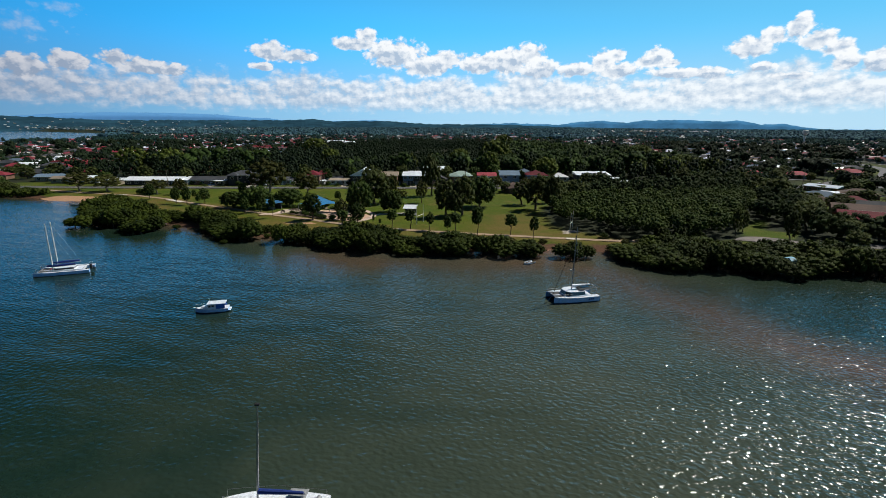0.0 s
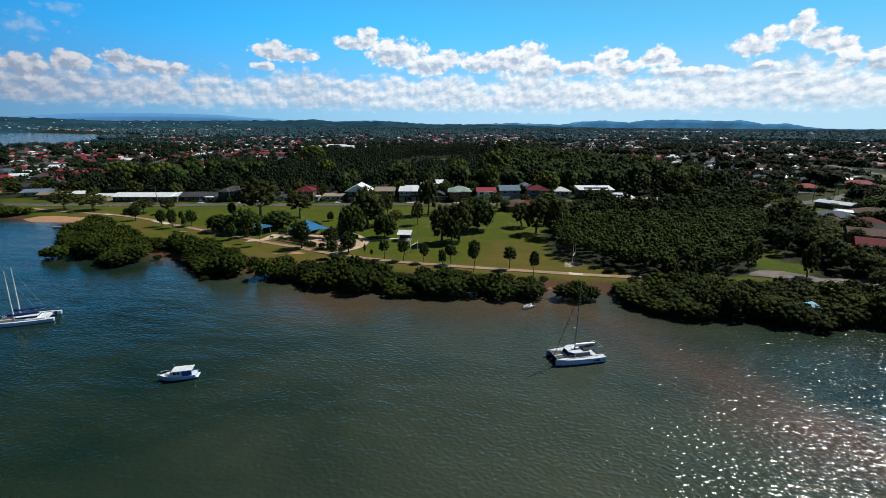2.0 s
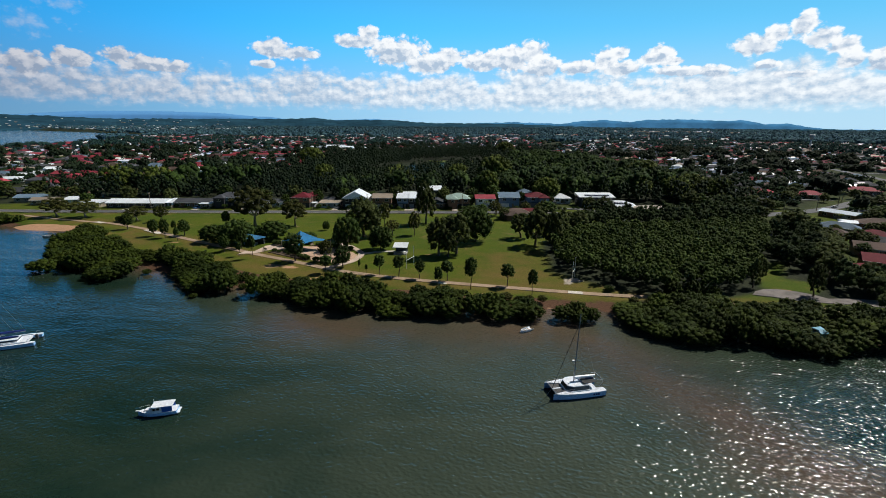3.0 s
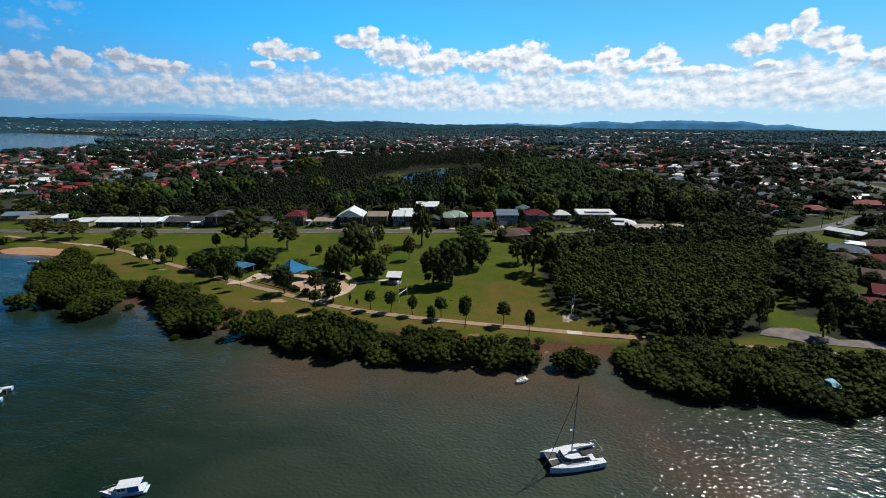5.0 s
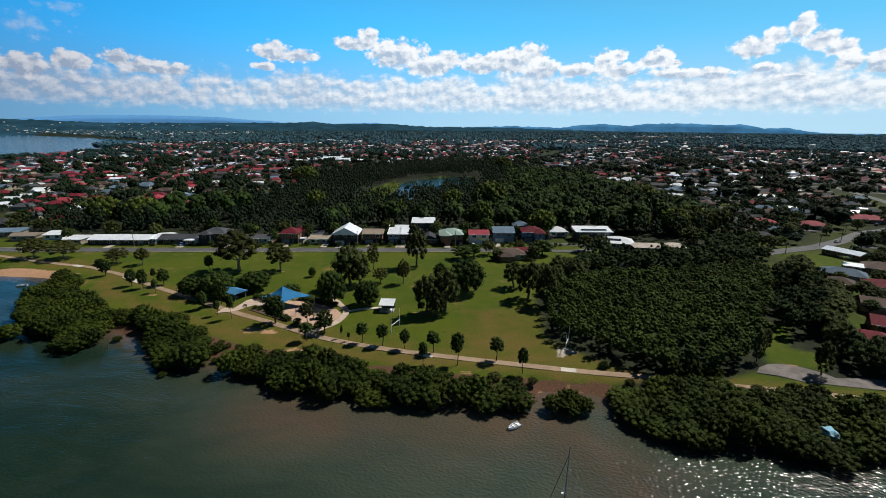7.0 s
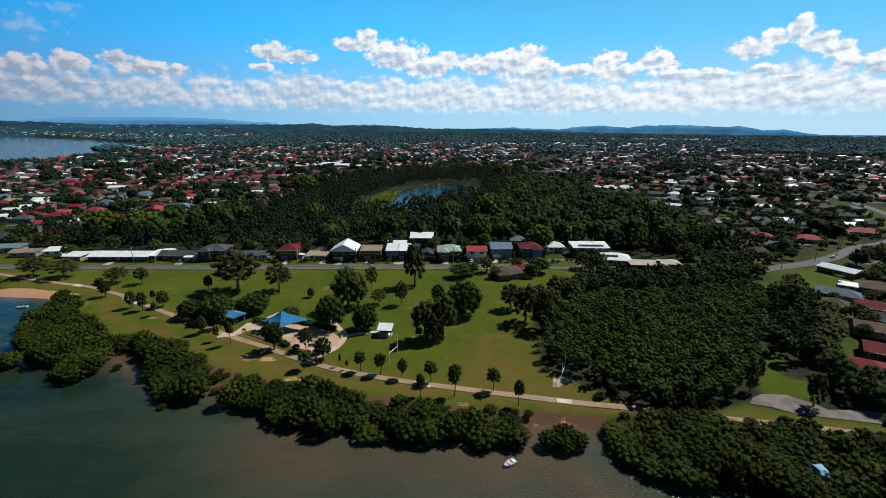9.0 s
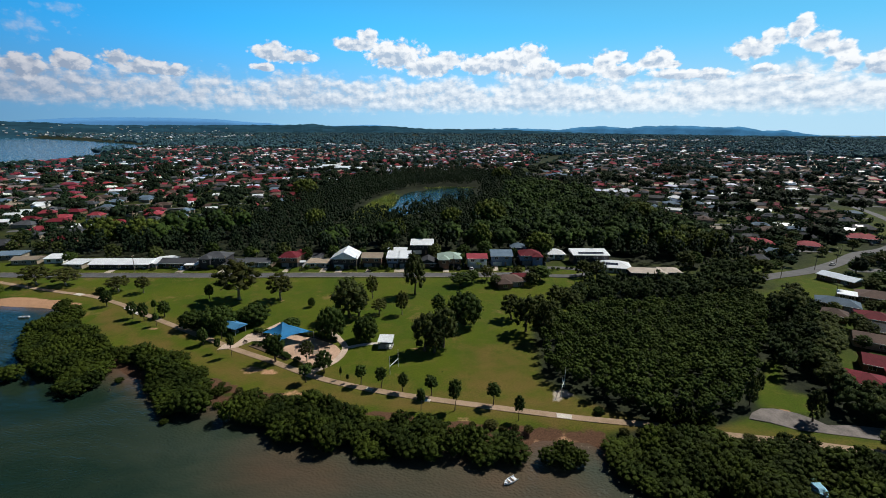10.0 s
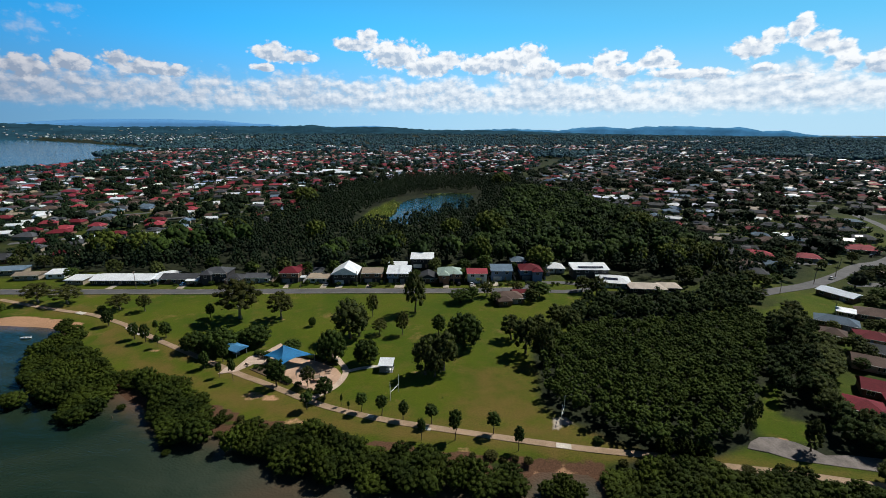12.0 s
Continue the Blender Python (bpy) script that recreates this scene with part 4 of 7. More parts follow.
def grove(name, label, spots, wide, tall, n_lobes, per, leaf, material, seed, z=GZ, base=0.2, lobe=0.26, core=(5, 3), squash=0.85):
    """Many trees in one mesh, where they stand too thick to be counted."""
    r = np.random.default_rng(seed)
    lobes, stems = [], Shape()
    for x, y in spots:
        w, h = r.uniform(*wide), r.uniform(*tall)
        l = dome_lobes(n_lobes, w, h, r, base, lobe)
        l[:, :3] += (x, y, z)
        lobes.append(l)
    q, mid = lobe_leaves(np.vstack(lobes), per, leaf, r, squash=squash, core=core)
    ob = new(name, quad_mesh(name, q, material, round_of=mid))
    return tagged(ob, label, "trees", kind="stuff")


FAR_FRINGE = [(104, 111.5), (130, 108), (150, 103), (240, 92), (240, 80), (150, 93), (120, 97), (104, 98.5)]
grove("mangrove_fringe", "mangrove fringe running on along the shore", scatter(FAR_FRINGE, 3.3, rng) + scatter([(-220, 228), (-186, 221), (-190, 214.5), (-214, 217), (-240, 222), (-300, 246), (-290, 258), (-232, 236)], 3.3, rng), (4.6, 7), (3.4, 5.4), 15, 10, 0.22, LEAF_MANGROVE, 6, z=0.0, base=-0.15, lobe=0.17)
BLOCK = [(41, 168), (40, 156), (39.5, 148), (46, 141), (54, 133), (60, 128.5), (74, 127), (83, 130), (90, 140), (99, 145), (106, 157), (115, 167), (127, 182), (141, 203), (135, 212), (122, 208), (108, 203), (91, 201), (72, 200), (58, 192), (48, 181)]
grove("mangrove_thicket", "thick olive-green mangrove thicket beside the park", scatter(BLOCK, 2.6, rng), (3.2, 5.0), (5.4, 8.2), 15, 11, 0.18, LEAF_THICKET, 5, base=0.25, lobe=0.17)
holes = [(-72, 398), (-60, 500), (-40, 570), (-5, 610), (56, 612), (54, 520), (25, 470), (0, 440), (-28, 388)]
spots = [p for p in scatter(FOREST, 8.2, rng, 30000) if not inside([p[0]], [p[1]], holes)[0]]
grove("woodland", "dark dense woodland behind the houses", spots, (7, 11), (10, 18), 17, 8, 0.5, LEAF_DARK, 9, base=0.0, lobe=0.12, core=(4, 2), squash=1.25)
grove("broad_wood_trees", "broad green trees along the woodland edge", scatter([(40, 292), (100, 286), (170, 292), (176, 400), (140, 560), (90, 600), (60, 430), (30, 330)], 11, rng) + scatter([(-190, 292), (-140, 300), (-125, 330), (-175, 330)], 12, rng) + scatter([(-60, 292), (40, 292), (30, 312), (-60, 312)], 15, rng), (11, 18), (13, 20), 22, 11, 0.5, LEAF_BROAD, 19, base=0.15, lobe=0.17, core=(5, 3))
BELT = [(62, 206), (80, 205), (100, 206), (122, 212), (140, 214), (152, 228), (158, 246), (148, 252), (128, 228), (95, 222), (80, 226), (68, 218)]
grove("she_oak_belt", "dark belt of she-oaks behind the mangroves", scatter(BELT, 5.0, rng), (6, 9), (7.5, 12), 18, 20, 0.28, LEAF_BELT, 10, base=0.06, lobe=0.15)
EASTBELT = [(109, 154), (113, 161), (121, 172), (134, 186), (146, 208), (158, 200), (140, 176), (128, 160), (119, 150), (112, 146)]
grove("creek_trees", "dark tall trees between thicket and houses", scatter(EASTBELT, 4.8, rng), (5.5, 8), (6, 10), 18, 20, 0.28, LEAF_BELT, 12, base=0.06, lobe=0.15)
EASTBELT2 = [(112, 131), (115, 138), (124, 132), (150, 128), (170, 124), (170, 118), (140, 122), (116, 127)]
grove("drive_trees", "dark trees overhanging the driveway", scatter(EASTBELT2, 4.6, rng), (6, 9), (6, 10), 18, 20, 0.28, LEAF_BELT, 13, base=0.06, lobe=0.15)

# ---- houses ----


def roof_shape(kind, w, d, z, rise, over=0.55):
    s = Shape()
    a, b, t = w / 2 + over, d / 2 + over, 0.16
    low = [(-a, -b, z - t), (a, -b, z - t), (a, b, z - t), (-a, b, z - t)]
    edge = [(x, y, z) for x, y, _ in low]
    if kind == "hip":
        k = min(a, b)
        top = [(-(a - k), 0, z + rise), (a - k, 0, z + rise)] if a >= b else [(0, -(b - k), z + rise), (0, b - k, z + rise)]
        v = low + edge + top
        f = [(3, 2, 1, 0), (0, 1, 5, 4), (1, 2, 6, 5), (2, 3, 7, 6), (3, 0, 4, 7)]
        f += [(4, 5, 9, 8), (5, 6, 9), (6, 7, 8, 9), (7, 4, 8)] if a >= b else [(4, 5, 8), (5, 6, 9, 8), (6, 7, 9), (7, 4, 8, 9)]
    elif kind == "gable":
        v = low + edge + [(0, -b, z + rise), (0, b, z + rise)]
        f = [(3, 2, 1, 0), (0, 1, 5, 4), (1, 2, 6, 5), (2, 3, 7, 6), (3, 0, 4, 7), (4, 5, 8), (5, 6, 9, 8), (6, 7, 9), (7, 4, 8, 9)]
    elif kind == "ridge":
        v = low + edge + [(-a, 0, z + rise), (a, 0, z + rise)]
        f = [(3, 2, 1, 0), (0, 1, 5, 4), (1, 2, 6, 5), (2, 3, 7, 6), (3, 0, 4, 7), (4, 5, 9, 8), (5, 6, 9), (6, 7, 8, 9), (7, 4, 8)]
    else:
        v = low + [(-a, -b, z), (a, -b, z), (a, b, z + rise), (-a, b, z + rise)]
        f = [(3, 2, 1, 0), (0, 1, 5, 4), (1, 2, 6, 5), (2, 3, 7, 6), (3, 0, 4, 7), (4, 5, 6, 7)]
    return s.put(v, f)


def window(parent, x, y, z, w, h, frame_mat=WHITE):
    """A window on the wall that faces -y, at the wall's face."""
    ob = part("window", Shape().box(x - w / 2 - 0.07, y - 0.07, z - 0.07, x + w / 2 + 0.07, y + 0.02, z), frame_mat, parent)
    s = Shape().box(x - w / 2 - 0.07, y - 0.06, z + h, x + w / 2 + 0.07, y + 0.02, z + h + 0.07)
    s.box(x - w / 2 - 0.07, y - 0.06, z, x - w / 2, y + 0.02, z + h).box(x + w / 2, y - 0.06, z, x + w / 2 + 0.07, y + 0.02, z + h)
    s.box(x - 0.025, y - 0.05, z, x + 0.025, y + 0.02, z + h)
    part("frame", s, frame_mat, ob)
    part("pane", Shape().box(x - w / 2, y - 0.02, z, x + w / 2, y + 0.015, z + h), GLASS, ob)


def house(label, w, d, storeys, roof, roof_mat, wall_mat, rise=1.6, m=None, group="", solar=0, garage=True, verandah=False, under=None, name="house", wing=None):
    """A house standing at the origin with its front to -y."""
    ob = thing(name, label, "house", m, group)
    h = 2.75 * storeys
    y0 = -d / 2
    walls = Shape()
    if under and storeys > 1:
        walls.box(-w / 2, y0, 2.6, w / 2, d / 2, h)
        part("lower_wall", Shape().box(-w / 2 + 0.4, y0 + 0.6, -0.3, w / 2 - 0.4, d / 2 - 0.3, 2.6), under, ob)
    else:
        walls.box(-w / 2, y0, -0.3, w / 2, d / 2, h)
    if roof == "gable":
        walls.put([(-w / 2, y0, h), (w / 2, y0, h), (0, y0, h + rise * 0.9), (-w / 2, d / 2, h), (w / 2, d / 2, h), (0, d / 2, h + rise * 0.9)], [(0, 1, 2), (4, 3, 5), (0, 2, 5, 3), (1, 4, 5, 2), (0, 3, 4, 1)])
    part("wall", walls, wall_mat, ob)
    part("roof", roof_shape(roof, w, d, h, rise), roof_mat, ob)
    gut = Shape().box(-w / 2 - 0.6, y0 - 0.66, h - 0.2, w / 2 + 0.6, y0 - 0.56, h - 0.02)
    part("gutter", gut, WHITE, ob)
    ff = h - 2.75
    n = max(2, int(w // 4))
    face = y0 - 0.001
    for i in range(n):
        x = -w / 2 + (i + 0.5) * w / n
        window(ob, x, face, ff + 0.95, min(1.8, w / n * 0.55), 1.25)
    if storeys > 1:
        lower = y0 + (0.6 if under else 0) - 0.001
        part("garage_door", Shape().box(-w * 0.4, lower - 0.05, 0, -w * 0.4 + min(4.8, w * 0.4), lower + 0.02, 2.2), GREY if under else WHITE, ob)
        part("door", Shape().box(w * 0.15, lower - 0.05, 0, w * 0.15 + 0.95, lower + 0.02, 2.1), TIMBER, ob)
    elif garage and w > 9:
        part("garage_door", Shape().box(w / 2 - 5.0, face - 0.05, 0, w / 2 - 2.6, face + 0.02, 2.2), GREY, ob)
        part("door", Shape().box(-0.5, face - 0.05, 0, 0.45, face + 0.02, 2.1), TIMBER, ob)
    if verandah:
        z = h - 2.75 + 0.05
        part("balcony", Shape().box(-w / 2, y0 - 2.2, z - 0.2, w / 2, y0, z), GREY, ob)
        rail = Shape().box(-w / 2, y0 - 2.2, z + 0.95, w / 2, y0 - 2.12, z + 1.03)
        for i in range(int(w / 0.6)):
            rail.box(-w / 2 + i * 0.6, y0 - 2.18, z, -w / 2 + i * 0.6 + 0.05, y0 - 2.13, z + 0.95)
        part("railing", rail, WHITE, ob)
        for i in range(4):
            x = -w / 2 + 0.1 + i * (w - 0.2) / 3
            part("post", Shape().box(x - 0.07, y0 - 2.2, -0.3, x + 0.07, y0 - 2.06, h - 0.1), WHITE, ob)
        part("verandah_roof", Shape().put([(-w / 2 - 0.3, y0 - 2.5, h - 0.35), (w / 2 + 0.3, y0 - 2.5, h - 0.35), (w / 2 + 0.3, y0, h - 0.05), (-w / 2 - 0.3, y0, h - 0.05), (-w / 2 - 0.3, y0 - 2.5, h - 0.43), (w / 2 + 0.3, y0 - 2.5, h - 0.43), (w / 2 + 0.3, y0, h - 0.13), (-w / 2 - 0.3, y0, h - 0.13)],
             [(0, 1, 2, 3), (7, 6, 5, 4), (0, 4, 5, 1), (1, 5, 6, 2), (2, 6, 7, 3), (3, 7, 4, 0)]), roof_mat, ob)
    if wing:
        wx, wy, ww, wd = wing
        part("wing_wall", Shape().box(wx - ww / 2, wy - wd / 2, -0.3, wx + ww / 2, wy + wd / 2, h - 0.02), wall_mat, ob)
        top = roof_shape("hip", ww, wd, h - 0.02, rise * 0.75)
        top.v = [(x + wx, y + wy, z) for x, y, z in top.v]
        part("wing_roof", top, roof_mat, ob)
        window(ob, wx, wy - wd / 2 - 0.001, h - 2.75 + 0.95, 1.6, 1.2)
    for i in range(solar):
        slope = math.atan2(rise, d / 2 + 0.55)
        mm = Matrix.Translation((-w * 0.32 + i * 1.25, -d / 4 - 0.3, h + rise * 0.5 + 0.06)) @ Matrix.Rotation(slope, 4, "X")
        part("solar_panel", Shape().box(-0.55, -0.9, 0, 0.55, 0.9, 0.06, mm), SOLAR, ob)
    return ob


Z = GZ - 0.05
house("very long low house with white metal roof", 30, 11, 1, "ridge", ROOF_WHITE, DARKWALL, 1.6, pose(-158, 258, Z, 0, 0, 1))
house("small white-roofed flat beside the long house", 9, 8, 1, "skillion", ROOF_WHITE, CREAM, 0.5, pose(-181.5, 256.5, Z))
house("white-roofed wing running back from the street", 5.5, 14, 1, "ridge", ROOF_WHITE, WHITE, 1.2, pose(-140, 262, Z, 0, 0, -20))
house("low brown house with dark grey roof", 18, 9, 1, "ridge", ROOF_GREY, BRICK, 1.7, pose(-129.5, 259.5, Z))
house("white flat-roofed carport joined to the dark-roofed house", 5.5, 6, 1, "skillion", ROOF_WHITE, CREAM, 0.3, pose(-121, 255.4, Z))
house("two-storey charcoal house with hipped roofs", 13, 10, 2, "hip", ROOF_GREY, DARKWALL, 2.2, pose(-111, 261, Z), wing=(-3.2, -5.2, 5.5, 5))
house("low charcoal wing of the hipped house", 9, 9, 1, "hip", ROOF_GREY, BRICK, 2.0, pose(-100.5, 258.5, Z))
house("low white house with grey roof", 13, 8, 1, "ridge", ROOF_GREY, WHITE, 1.4, pose(-89.4, 261.5, Z))
house("high-set house with maroon hip roof", 9.5, 10, 2, "hip", ROOF_MAROON, BRICK, 2.3, pose(-72.3, 262, Z), under=DARKWALL, wing=(3.4, 5.4, 5, 6))
house("small house with flat pale roof and open carport", 10.5, 7, 1, "skillion", ROOF_TAN, WHITE, 0.5, pose(-57.2, 260.5, Z))
house("grey-roofed shed behind the flat-roofed house", 8, 6, 1, "skillion", ROOF_GREY, GREY, 0.6, pose(-62, 271, Z), garage=False)
house("tall white gabled house with dark timber front", 13, 13, 2, "gable", ROOF_WHITE, DARKWALL, 3.6, pose(-42.9, 262, Z))
house("high-set timber house with tan ridge roof", 10, 9, 2, "ridge", ROOF_TAN, BRICK, 1.8, pose(-28.9, 262, Z), under=DARKWALL)
house("two-storey house with twin white skillion roof", 5.8, 10, 2, "skillion", ROOF_WHITE, BLUEWALL, 1.3, pose(-17.9, 262.4, Z), under=DARKWALL)
house("two-storey house wing with white skillion roof and balcony", 5.8, 10, 2, "skillion", ROOF_WHITE, DARKWALL, 1.3, pose(-11.9, 262.4, Z), under=DARKWALL)
house("white-roofed house set back among trees", 10, 7, 2, "ridge", ROOF_WHITE, WHITE, 1.0, pose(-17, 276, Z))
house("tall white house with stepped skillion roofs among trees", 12.5, 8, 2, "skillion", ROOF_WHITE, DARKWALL, 1.6, pose(-3.5, 285, Z + 1.2), garage=False)
house("low grey gabled house half hidden by trees", 9, 9, 1, "gable", ROOF_GREY, BRICK, 2.2, pose(0.5, 262, Z))
house("high-set house with pale green hip roof", 12, 10, 2, "hip", ROOF_GREEN, BRICK, 2.4, pose(12, 262, Z), under=DARKWALL, wing=(-3, -5, 5, 5))
house("two-storey white house with bright red roof", 10, 9, 2, "ridge", ROOF_RED, WHITE, 1.6, pose(26.5, 262, Z))
house("two-storey blue weatherboard house with blue-grey roof", 11, 11, 2, "ridge", ROOF_BLUE, BLUEWALL, 2.2, pose(40, 268, Z))
house("blue-grey roofed house standing behind", 8, 8, 2, "hip", ROOF_BLUE, BLUEWALL, 2.0, pose(52, 285, Z))
house("two-storey house with maroon hip roof", 11.3, 11, 2, "hip", ROOF_MAROON, BLUEWALL, 2.3, pose(56, 269, Z), under=DARKWALL, wing=(3, -5.6, 5, 5))
house("small white-roofed house with pyramid roof", 10, 9, 1, "hip", ROOF_WHITE, WHITE, 2.2, pose(72, 279, Z + 0.6))
house("long dark two-storey house with solar panels", 19, 9, 2, "skillion", ROOF_WHITE, DARKWALL, 1.3, pose(89, 270, Z), solar=11)
house("large white sprawling house, main roof with panels", 16, 12, 1, "hip", ROOF_WHITE, WHITE, 2.4, pose(98, 257, Z, 0, 0, -12), solar=6)
house("pale wing of the sprawling white house", 17, 9, 1, "hip", ROOF_CREAM, DARKWALL, 1.4, pose(111, 247, Z, 0, 0, -6))
house("far cream-roofed wing of the sprawling white house", 9, 8, 1, "hip", ROOF_CREAM, DARKWALL, 1.4, pose(123, 248, Z, 0, 0, -6))
house("brown-tiled house on the park side of the street", 13, 9, 1, "hip", ROOF_BROWN, BRICK, 2.2, pose(39, 232.5, Z, 0, 0, 8), wing=(-3, -4.6, 6, 5))
house("maroon annexe of the brown-tiled house", 8, 5, 1, "ridge", ROOF_MAROON, BRICK, 1.2, pose(46, 238, Z, 0, 0, 8))
house("blue-roofed house beyond the west end", 12, 9, 1, "ridge", ROOF_BLUE, CREAM, 1.4, pose(-230, 273, Z, 0, 0, 12))
house("low house with charcoal roof beyond the street's west end", 14, 9, 1, "hip", ROOF_GREY, BRICK, 2.0, pose(-258, 296, Z, 0, 0, 14), wing=(4, -5, 6, 5))
house("white-roofed house beyond the street's west end", 13, 8, 1, "ridge", ROOF_WHITE, CREAM, 1.5, pose(-286, 300, Z, 0, 0, 12))
house("red-roofed brick house beyond the street's west end", 14, 9, 1, "hip", ROOF_RED, BRICK, 2.1, pose(-268, 279, Z, 0, 0, 16), wing=(-4, -5, 6, 5))
house("tan-roofed house at the street's west end", 12, 7, 1, "ridge", ROOF_TAN, CREAM, 1.2, pose(-213, 263, Z, 0, 0, 8))
house("white-roofed shed at the street's west end", 9, 7, 1, "skillion", ROOF_WHITE, WHITE, 0.8, pose(-200, 266, Z, 0, 0, 8))
house("long brick units under maroon roof", 12, 8, 1, "ridge", ROOF_MAROON, BRICK, 2.0, pose(144, 153, Z, 0, 0, -32))
house("brick unit with maroon hip roof", 8.5, 8, 1, "hip", ROOF_MAROON, BRICK, 1.8, pose(129.3, 143.8, Z, 0, 0, -32))
house("brick units with maroon roof beside the hedge", 16, 9, 1, "hip", ROOF_MAROON, BRICK, 2.0, pose(145, 142, Z, 0, 0, -32))
house("second row of units under tan roof", 15, 8, 1, "ridge", ROOF_BROWN, CREAM, 1.8, pose(157, 169, Z, 0, 0, -32))
house("brick house with blue-grey roof", 14, 8, 1, "hip", ROOF_BLUE, BRICK, 2.0, pose(172, 204.5, Z, 0, 0, -38))
house("small brown hipped house in front of the blue-roofed one", 8, 7, 1, "hip", ROOF_BROWN, BRICK, 1.8, pose(161, 193, Z, 0, 0, -38))
house("blue-walled house with maroon hip roof", 10, 8, 1, "hip", ROOF_MAROON, BLUEWALL, 2.0, pose(173.5, 189.5, Z, 0, 0, -30))
house("white flat-roofed garage by the side lawn", 6, 5, 1, "skillion", ROOF_WHITE, CREAM, 0.4, pose(185, 215, Z, 0, 0, -38))
house("low house with pale blue-grey metal roof by the side street", 15, 9.5, 1, "ridge", ROOF_PALE, BRICK, 1.0, pose(202, 238.5, Z, 0, 0, -65))
house("brown-roofed house across the side fence", 14, 10, 1, "hip", ROOF_BROWN, BRICK, 2.2, pose(196, 212, Z, 0, 0, -35))

house("brown brick units with dark roof behind the maroon ones", 20, 8, 1, "ridge", ROOF_GREY, BRICK, 1.8, pose(170, 176, Z, 0, 0, -32))
house("brick house with bright red hip roof by the side street", 14, 10, 1, "hip", ROOF_RED, BRICK, 2.2, pose(237, 304, Z, 0, 0, -22))
house("long dark house with grey roof by the side street", 18, 9, 1, "ridge", ROOF_GREY, DARKWALL, 1.6, pose(276, 345, Z, 0, 0, -22))
house("long brick house with red roof on the corner", 20, 10, 1, "hip", ROOF_RED, BRICK, 2.2, pose(288, 325, Z, 0, 0, -22))
for x, y, length, tall, tint in ((-175, 256, 12, 1.7, TIMBER), (-139, 252.5, 8, 1.5, TIMBER), (-119.3, 257, 13, 1.7, GREY), (-95.5, 255, 10, 1.6, TIMBER), (-81.5, 256, 14, 1.7, TIMBER), (-64.8, 256, 15, 1.7, GREY), (-50.6, 255, 13, 1.6, TIMBER), (-35, 256, 14, 1.7, TIMBER), (-22.6, 256, 13, 1.6, GREY), (-5.8, 256, 14, 1.7, TIMBER), (5.4, 257, 12, 1.6, TIMBER), (20, 257, 13, 1.7, GREY), (33, 259, 13, 1.7, TIMBER), (47.5, 261, 14, 1.6, TIMBER), (63.8, 263, 12, 1.6, GREY)):
    run = thing("side_fence", "weathered paling fence between two house lots" if tint is TIMBER else "grey sheet fence between two house lots", "fence", pose(x, y, Z), "side fences")
    part("panel", Shape().box(-0.03, 0, 0.05, 0.03, length, tall), tint, run)
    for k in range(int(length // 2.4) + 1):
        part("post", Shape().box(-0.09, k * 2.4 - 0.05, -0.3, 0.0, k * 2.4 + 0.05, tall + 0.08), TIMBER, run)
for x, y, w, d, a, roof_mat, tint in ((-122, 270, 4, 3, 4, ROOF_WHITE, "white"), (-86, 270.5, 3.4, 3, -6, ROOF_TAN, "tan"), (-66.5, 262, 3, 3.6, 2, ROOF_WHITE, "white"), (-52, 264, 3.4, 3, 0, ROOF_GREY, "grey"), (-23.4, 268, 3, 3, 5, ROOF_WHITE, "white"), (5.6, 268, 3.2, 3, -4, ROOF_GREEN, "pale green"), (34, 270, 3, 3, 3, ROOF_WHITE, "white"), (66, 272, 3.6, 3, 8, ROOF_GREY, "grey")):
    shed = thing("garden_shed", "small metal garden shed with " + tint + " roof", "shed", pose(x, y, Z, 0, 0, a), "garden sheds")
    part("wall", Shape().box(-w / 2, -d / 2, -0.2, w / 2, d / 2, 2.0), CREAM, shed)
    part("roof", roof_shape("ridge", w, d, 2.05, 0.5, 0.12), roof_mat, shed)
    part("door", Shape().box(-0.6, -d / 2 - 0.04, 0, 0.6, -d / 2 + 0.01, 1.85), GREY, shed)
# the suburb beyond: six kinds of house, repeated along its streets
STOCK = [
    house("brick house with red tile roof in the suburb", 15, 10, 1, "hip", ROOF_RED, BRICK, 2.4, wing=(4, -5.5, 6, 7)),
    house("brick house with maroon roof in the suburb", 16, 9, 1, "hip", ROOF_MAROON, BRICK, 2.2, wing=(-4.5, -5, 6.5, 6)),
    house("house with brown tile roof in the suburb", 15, 11, 1, "hip", ROOF_BROWN, CREAM, 2.4, wing=(3, 6, 7, 6)),
    house("house with charcoal roof in the suburb", 16, 10, 1, "hip", ROOF_GREY, CREAM, 2.3, wing=(4.5, -5.5, 6.5, 7), solar=4),
    house("house with white metal roof in the suburb", 14, 9, 1, "ridge", ROOF_WHITE, WHITE, 1.6),
    house("house with tan metal roof in the suburb", 15, 10, 1, "ridge", ROOF_TAN, CREAM, 1.7, wing=(-4, -5.2, 6, 5)),
    house("house with blue-grey roof in the suburb", 15, 10, 1, "hip", ROOF_BLUE, CREAM, 2.2, wing=(-4, 5.6, 6.5, 6)),
]


